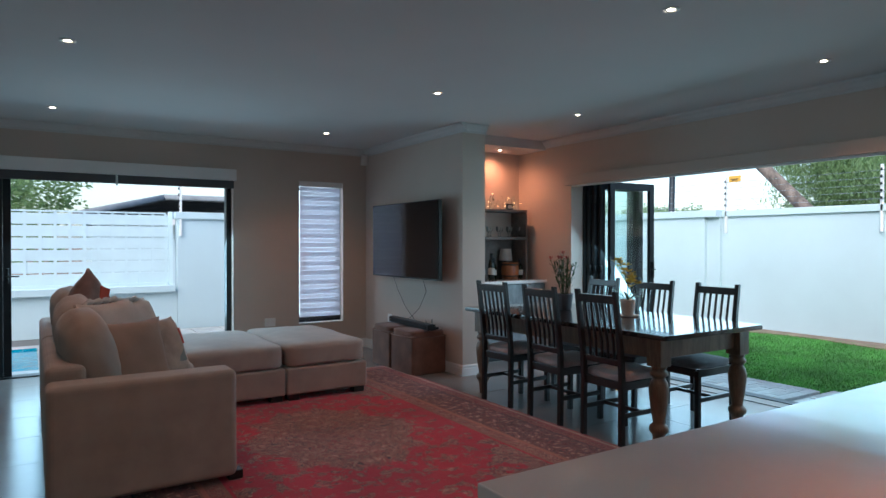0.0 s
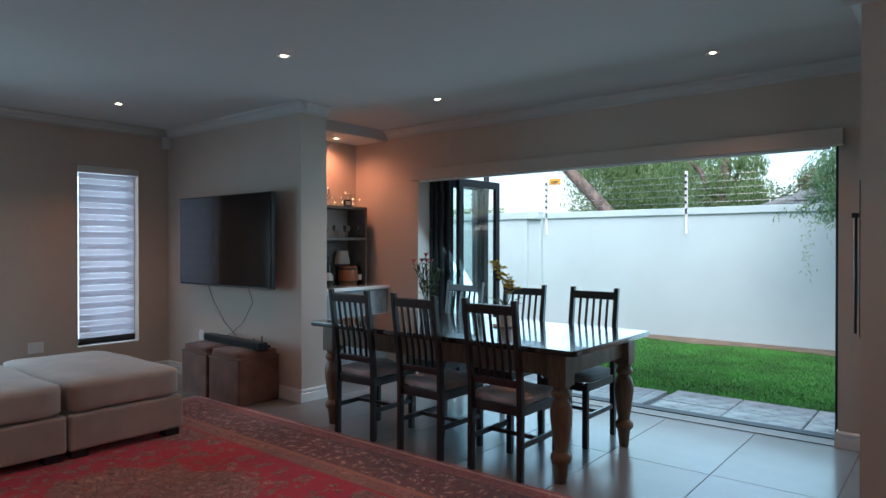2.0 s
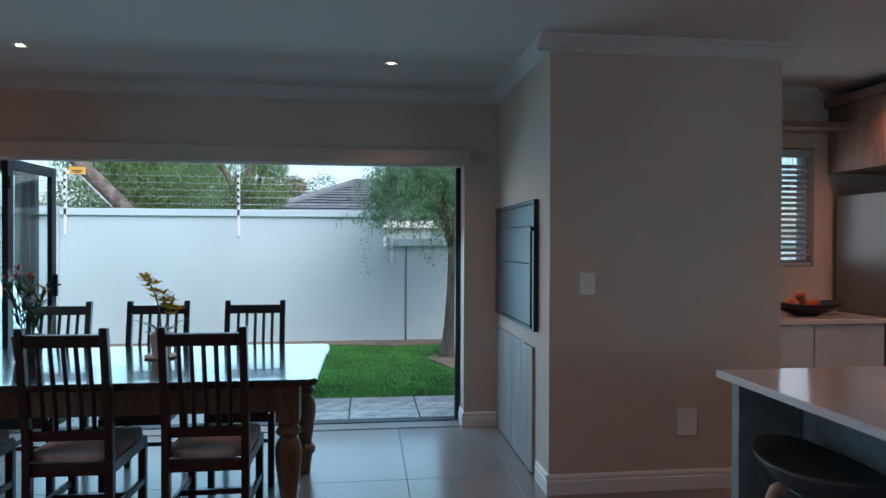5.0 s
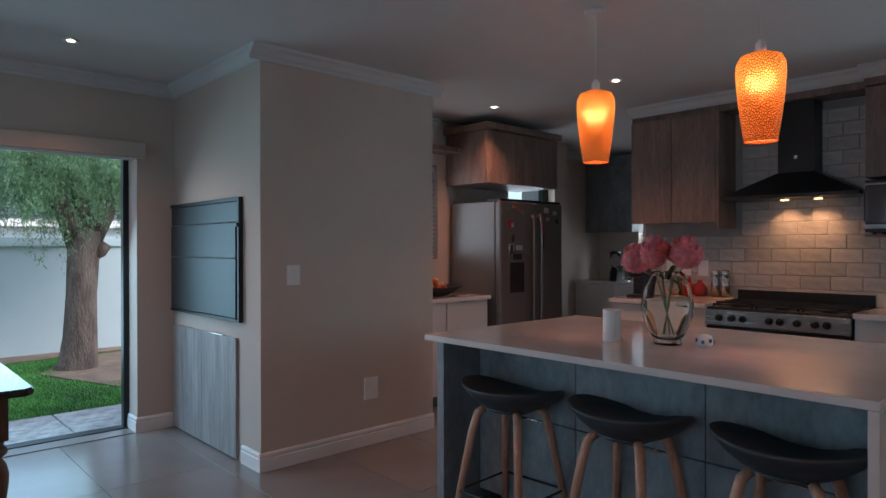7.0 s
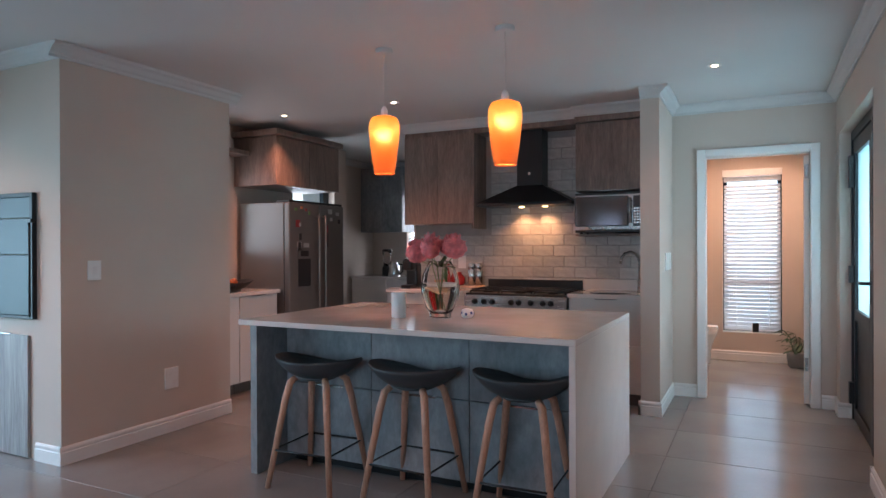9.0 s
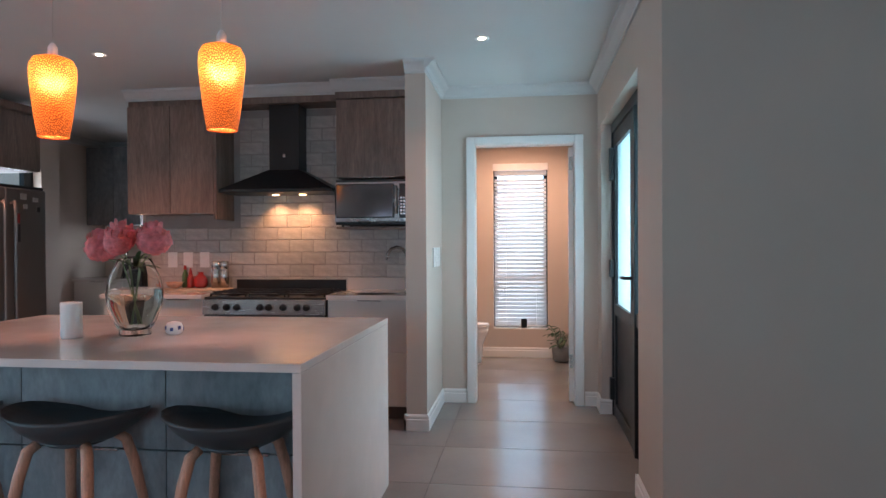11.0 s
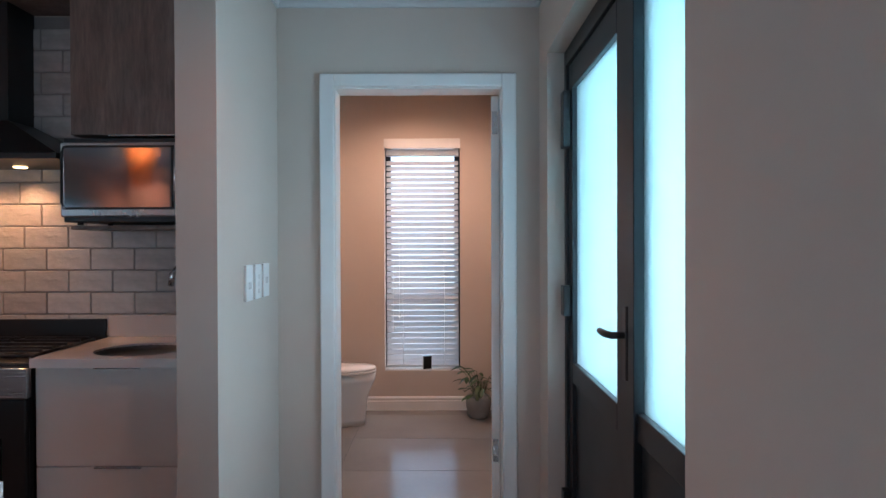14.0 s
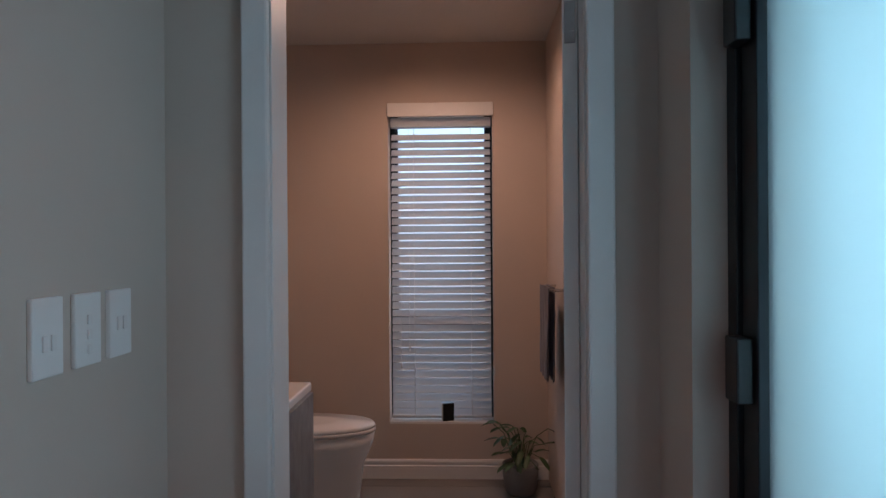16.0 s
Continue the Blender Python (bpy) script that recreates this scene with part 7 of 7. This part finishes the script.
def loft(rings):
    bm = bmesh.new()
    rs = [[bm.verts.new(c) for c in r] for r in rings]
    for a, b in zip(rs, rs[1:]):
        for i in range(len(a)):
            bm.faces.new((a[i], a[(i + 1) % len(a)], b[(i + 1) % len(a)], b[i])).smooth = True
    bm.faces.new(rs[0][::-1])
    bm.faces.new(rs[-1])
    bmesh.ops.recalc_face_normals(bm, faces=bm.faces)
    return bm


part("bowl", loft([oval(0.16, 0.28, 0.12, 0.0), oval(0.16, 0.28, 0.125, 0.05), oval(0.19, 0.30, 0.145, 0.22), oval(0.235, 0.35, 0.175, 0.33), oval(0.25, 0.36, 0.18, 0.39)]), M_CERAMIC, wc)
part("seat", loft([oval(0.252, 0.362, 0.183, 0.391), oval(0.255, 0.365, 0.186, 0.40), oval(0.252, 0.362, 0.183, 0.412)]), M_CERAMIC, wc)
part("lid", loft([oval(0.25, 0.360, 0.181, 0.4125), oval(0.254, 0.364, 0.185, 0.422), oval(0.24, 0.35, 0.172, 0.436), oval(0.1, 0.15, 0.08, 0.441)]), M_CERAMIC, wc)
part("cistern", box(-0.45, -0.27, -0.19, 0.19, 0.36, 0.78, 0.02, 3), M_CERAMIC, wc)
wc.matrix_world = pose(0.78, -3.92, 0, 0, 0, 180)
va = thing("vanity_unit", (0.97, -2.98, 0), "grey laminate vanity unit with a white basin top", "vanity")
part("body", box(-0.385, 0.27, -0.27, 0.30, 0.25, 0.745, 0.003), M_SLATEWOOD, va)
part("drawer_front", box(-0.387, 0.27, 0.301, 0.318, 0.50, 0.743, 0.002), M_SLATEWOOD, va)
part("drawer_front", box(-0.387, 0.27, 0.301, 0.318, 0.255, 0.495, 0.002), M_SLATEWOOD, va)
part("basin_top", box(-0.375, 0.275, -0.28, 0.325, 0.7455, 0.785, 0.008, 3), M_CERAMIC, va)
part("leg", join(box(-0.37, -0.34, -0.25, -0.22, 0, 0.25), box(-0.37, -0.34, 0.25, 0.28, 0, 0.25), box(0.22, 0.25, -0.25, -0.22, 0, 0.25), box(0.22, 0.25, 0.25, 0.28, 0, 0.25)), M_CHROME, va)
pp = thing("potted_plant", (-0.36, -4.10, 0.0), "trailing green plant in a grey ribbed pot on the floor", "plant")
part("pot", lathe([(0.07, 0), (0.085, 0.02), (0.098, 0.10), (0.10, 0.16), (0.092, 0.165), (0.088, 0.14)], 24), surface("stone_pot", (0.28, 0.27, 0.26), 0.7, vary=0.2, grain=60, relief=0.4), pp)
rnd = random.Random(14)
for i in range(34):
    a = rnd.uniform(0, 6.28)
    r, h = rnd.uniform(0.03, 0.16), rnd.uniform(0.16, 0.40)
    c = Vector((r * math.cos(a), r * math.sin(a), h))
    part("stem", tube([(0.02 * math.cos(a), 0.02 * math.sin(a), 0.14), c * 0.6 + Vector((0, 0, 0.1)), c], 0.0025, 5), M_GREEN, pp)
    part("leaf", blade(c, c + Vector((0.085 * math.cos(a + rnd.uniform(-1, 1)), 0.085 * math.sin(a + rnd.uniform(-1, 1)), rnd.uniform(-0.05, 0.03))), 0.026, 0.02), M_GREEN, pp)
tw = thing("hand_towel", (-0.54, -3.75, 1.15), "grey hand towel hanging on a chrome rail", "towel")
part("rail", join(tube([(0.07, -0.20, 0), (0.07, 0.20, 0)], 0.008, 8), tube([(0.0, -0.19, 0), (0.07, -0.19, 0)], 0.007), tube([(0.0, 0.19, 0), (0.07, 0.19, 0)], 0.007)), M_CHROME, tw)
bm = bmesh.new()
rows = []
for j in range(14):
    rows.append([bm.verts.new((0.085 + 0.008 * math.sin(i * 1.3 + j * 0.15) - (0.03 if s else 0), -0.14 + i * 0.02, 0.012 - j * 0.035)) for s in (0, 1) for i in range(15)])
for a, b in zip(rows, rows[1:]):
    for i in range(29):
        bm.faces.new((a[i], a[i + 1], b[i + 1], b[i])) if i != 14 else None
part("towel", bm, fabric("grey_towel", (0.16, 0.15, 0.18), 0.2), tw)

# ---------------------------------------------------------------- pieces: wall tiles, floor tiles, pavers
M_SUBWAY = surface("glazed_wall_tile", (0.58, 0.54, 0.51), 0.15, vary=0.12, scale=16, grain=22, relief=0.55, each=0.20, stretch=(1, 1, 2), depth=0.006)
setting("backsplash", box(0.842, 3.27, -2.12, -2.114, 0.92, 2.42), surface("tile_grout", (0.36, 0.33, 0.31), 0.9, vary=0.15, grain=300), "grey grouted bed of the kitchen wall tiles", "tiled wall")
splash = bpy.data.objects["backsplash"]
TW, TH, GAP = 0.206, 0.103, 0.004
tile_full = mesh_of("wall_tile", box(0, TW - GAP, 0, 0.008, 0, TH - GAP, 0.003, 1), M_SUBWAY)
tile_half = mesh_of("wall_tile", box(0, TW / 2 - GAP, 0, 0.008, 0, TH - GAP, 0.003, 1), M_SUBWAY)


def place(mesh, name, parent, at):
    o = new(name, mesh)
    o.parent = parent
    o.location = at
    return o


for r in range(14):
    z = 0.925 + r * TH
    x0, x1 = (0.846, 3.265) if z < 1.42 else (1.485, 2.46)
    x = x0
    if r % 2:
        place(tile_half, "wall_tile", splash, (x, -2.114, z))
        x += TW / 2
    while x + TW <= x1 + 0.01:
        place(tile_full, "wall_tile", splash, (x, -2.114, z))
        x += TW
    if x + TW / 2 <= x1 + 0.01:
        place(tile_half, "wall_tile", splash, (x, -2.114, z))

FW, FH, FG = 1.2, 0.634, 0.0035
floor_full = mesh_of("floor_tile", box(0, FW - FG, 0, FH - FG, 0.113, 0.123, 0.0012, 1), M_TILE)
for i in range(-3, 5):
    for j in range(-5, 16):
        x, y = 0.54 + i * FW, -1.64 + j * FH
        if x + FW < -2.8 or x > 5.2 or y + FH < -4.4 or y > 7.7:
            continue
        if x + FW > 5.46 or y + FH > 7.9 or y < -4.45:
            xx, y0, y1 = min(FW, 5.45 - x), max(0, -4.45 - y), min(FH, 7.88 - y)
            place(mesh_of("floor_tile", box(0, xx - FG, y0, y1 - FG, 0.113, 0.123, 0.0012, 1), M_TILE), "floor_tile", floor_ob, (x, y, -0.123))
        else:
            place(floor_full, "floor_tile", floor_ob, (x, y, -0.123))

pave = bpy.data.objects["pavement"]
paver = mesh_of("paver", box(0, 0.206, 0, 0.10, -0.06, 0.0, 0.004, 1), M_PAVER)
M_SLAB = surface("cast_garden_slab", (0.44, 0.44, 0.42), 0.9, vary=0.4, scale=9, grain=50, relief=0.6, each=0.15, depth=0.006)
garden_slab = mesh_of("slab", box(0, 0.455, 0, 0.58, -0.06, 0.010, 0.006, 1), M_SLAB)
slab = mesh_of("slab", box(0, 0.44, 0, 0.58, -0.06, 0.008, 0.006, 1), M_PAVER)
rnd = random.Random(2)
half_paver = mesh_of("half_paver", box(0, 0.101, 0, 0.10, -0.06, 0.0, 0.004, 1), M_PAVER)
for j in range(64):
    y = 0.92 + j * 0.104
    if y < 3.14:
        continue
    for i in range(3 if j % 2 else 4):
        place(paver, "paver", pave, (5.50 + i * 0.21 + (0.105 if j % 2 else 0), y, -0.05 + rnd.uniform(-0.002, 0.002)))
    for x in ((5.50, 6.235) if j % 2 else ()):
        place(half_paver, "paver", pave, (x, y, -0.05 + rnd.uniform(-0.002, 0.002)))
for j in range(7):
    for i in range(2):
        place(garden_slab, "slab", pave, (5.50 + i * 0.462, -0.99 + j * 0.59, -0.055 + rnd.uniform(-0.004, 0.002)))
for i in range(9):
    for j in range(5):
        place(slab, "slab", pave, (0.42 + i * 0.45, 8.2 + j * 0.59, -0.055 + rnd.uniform(-0.002, 0.002)))
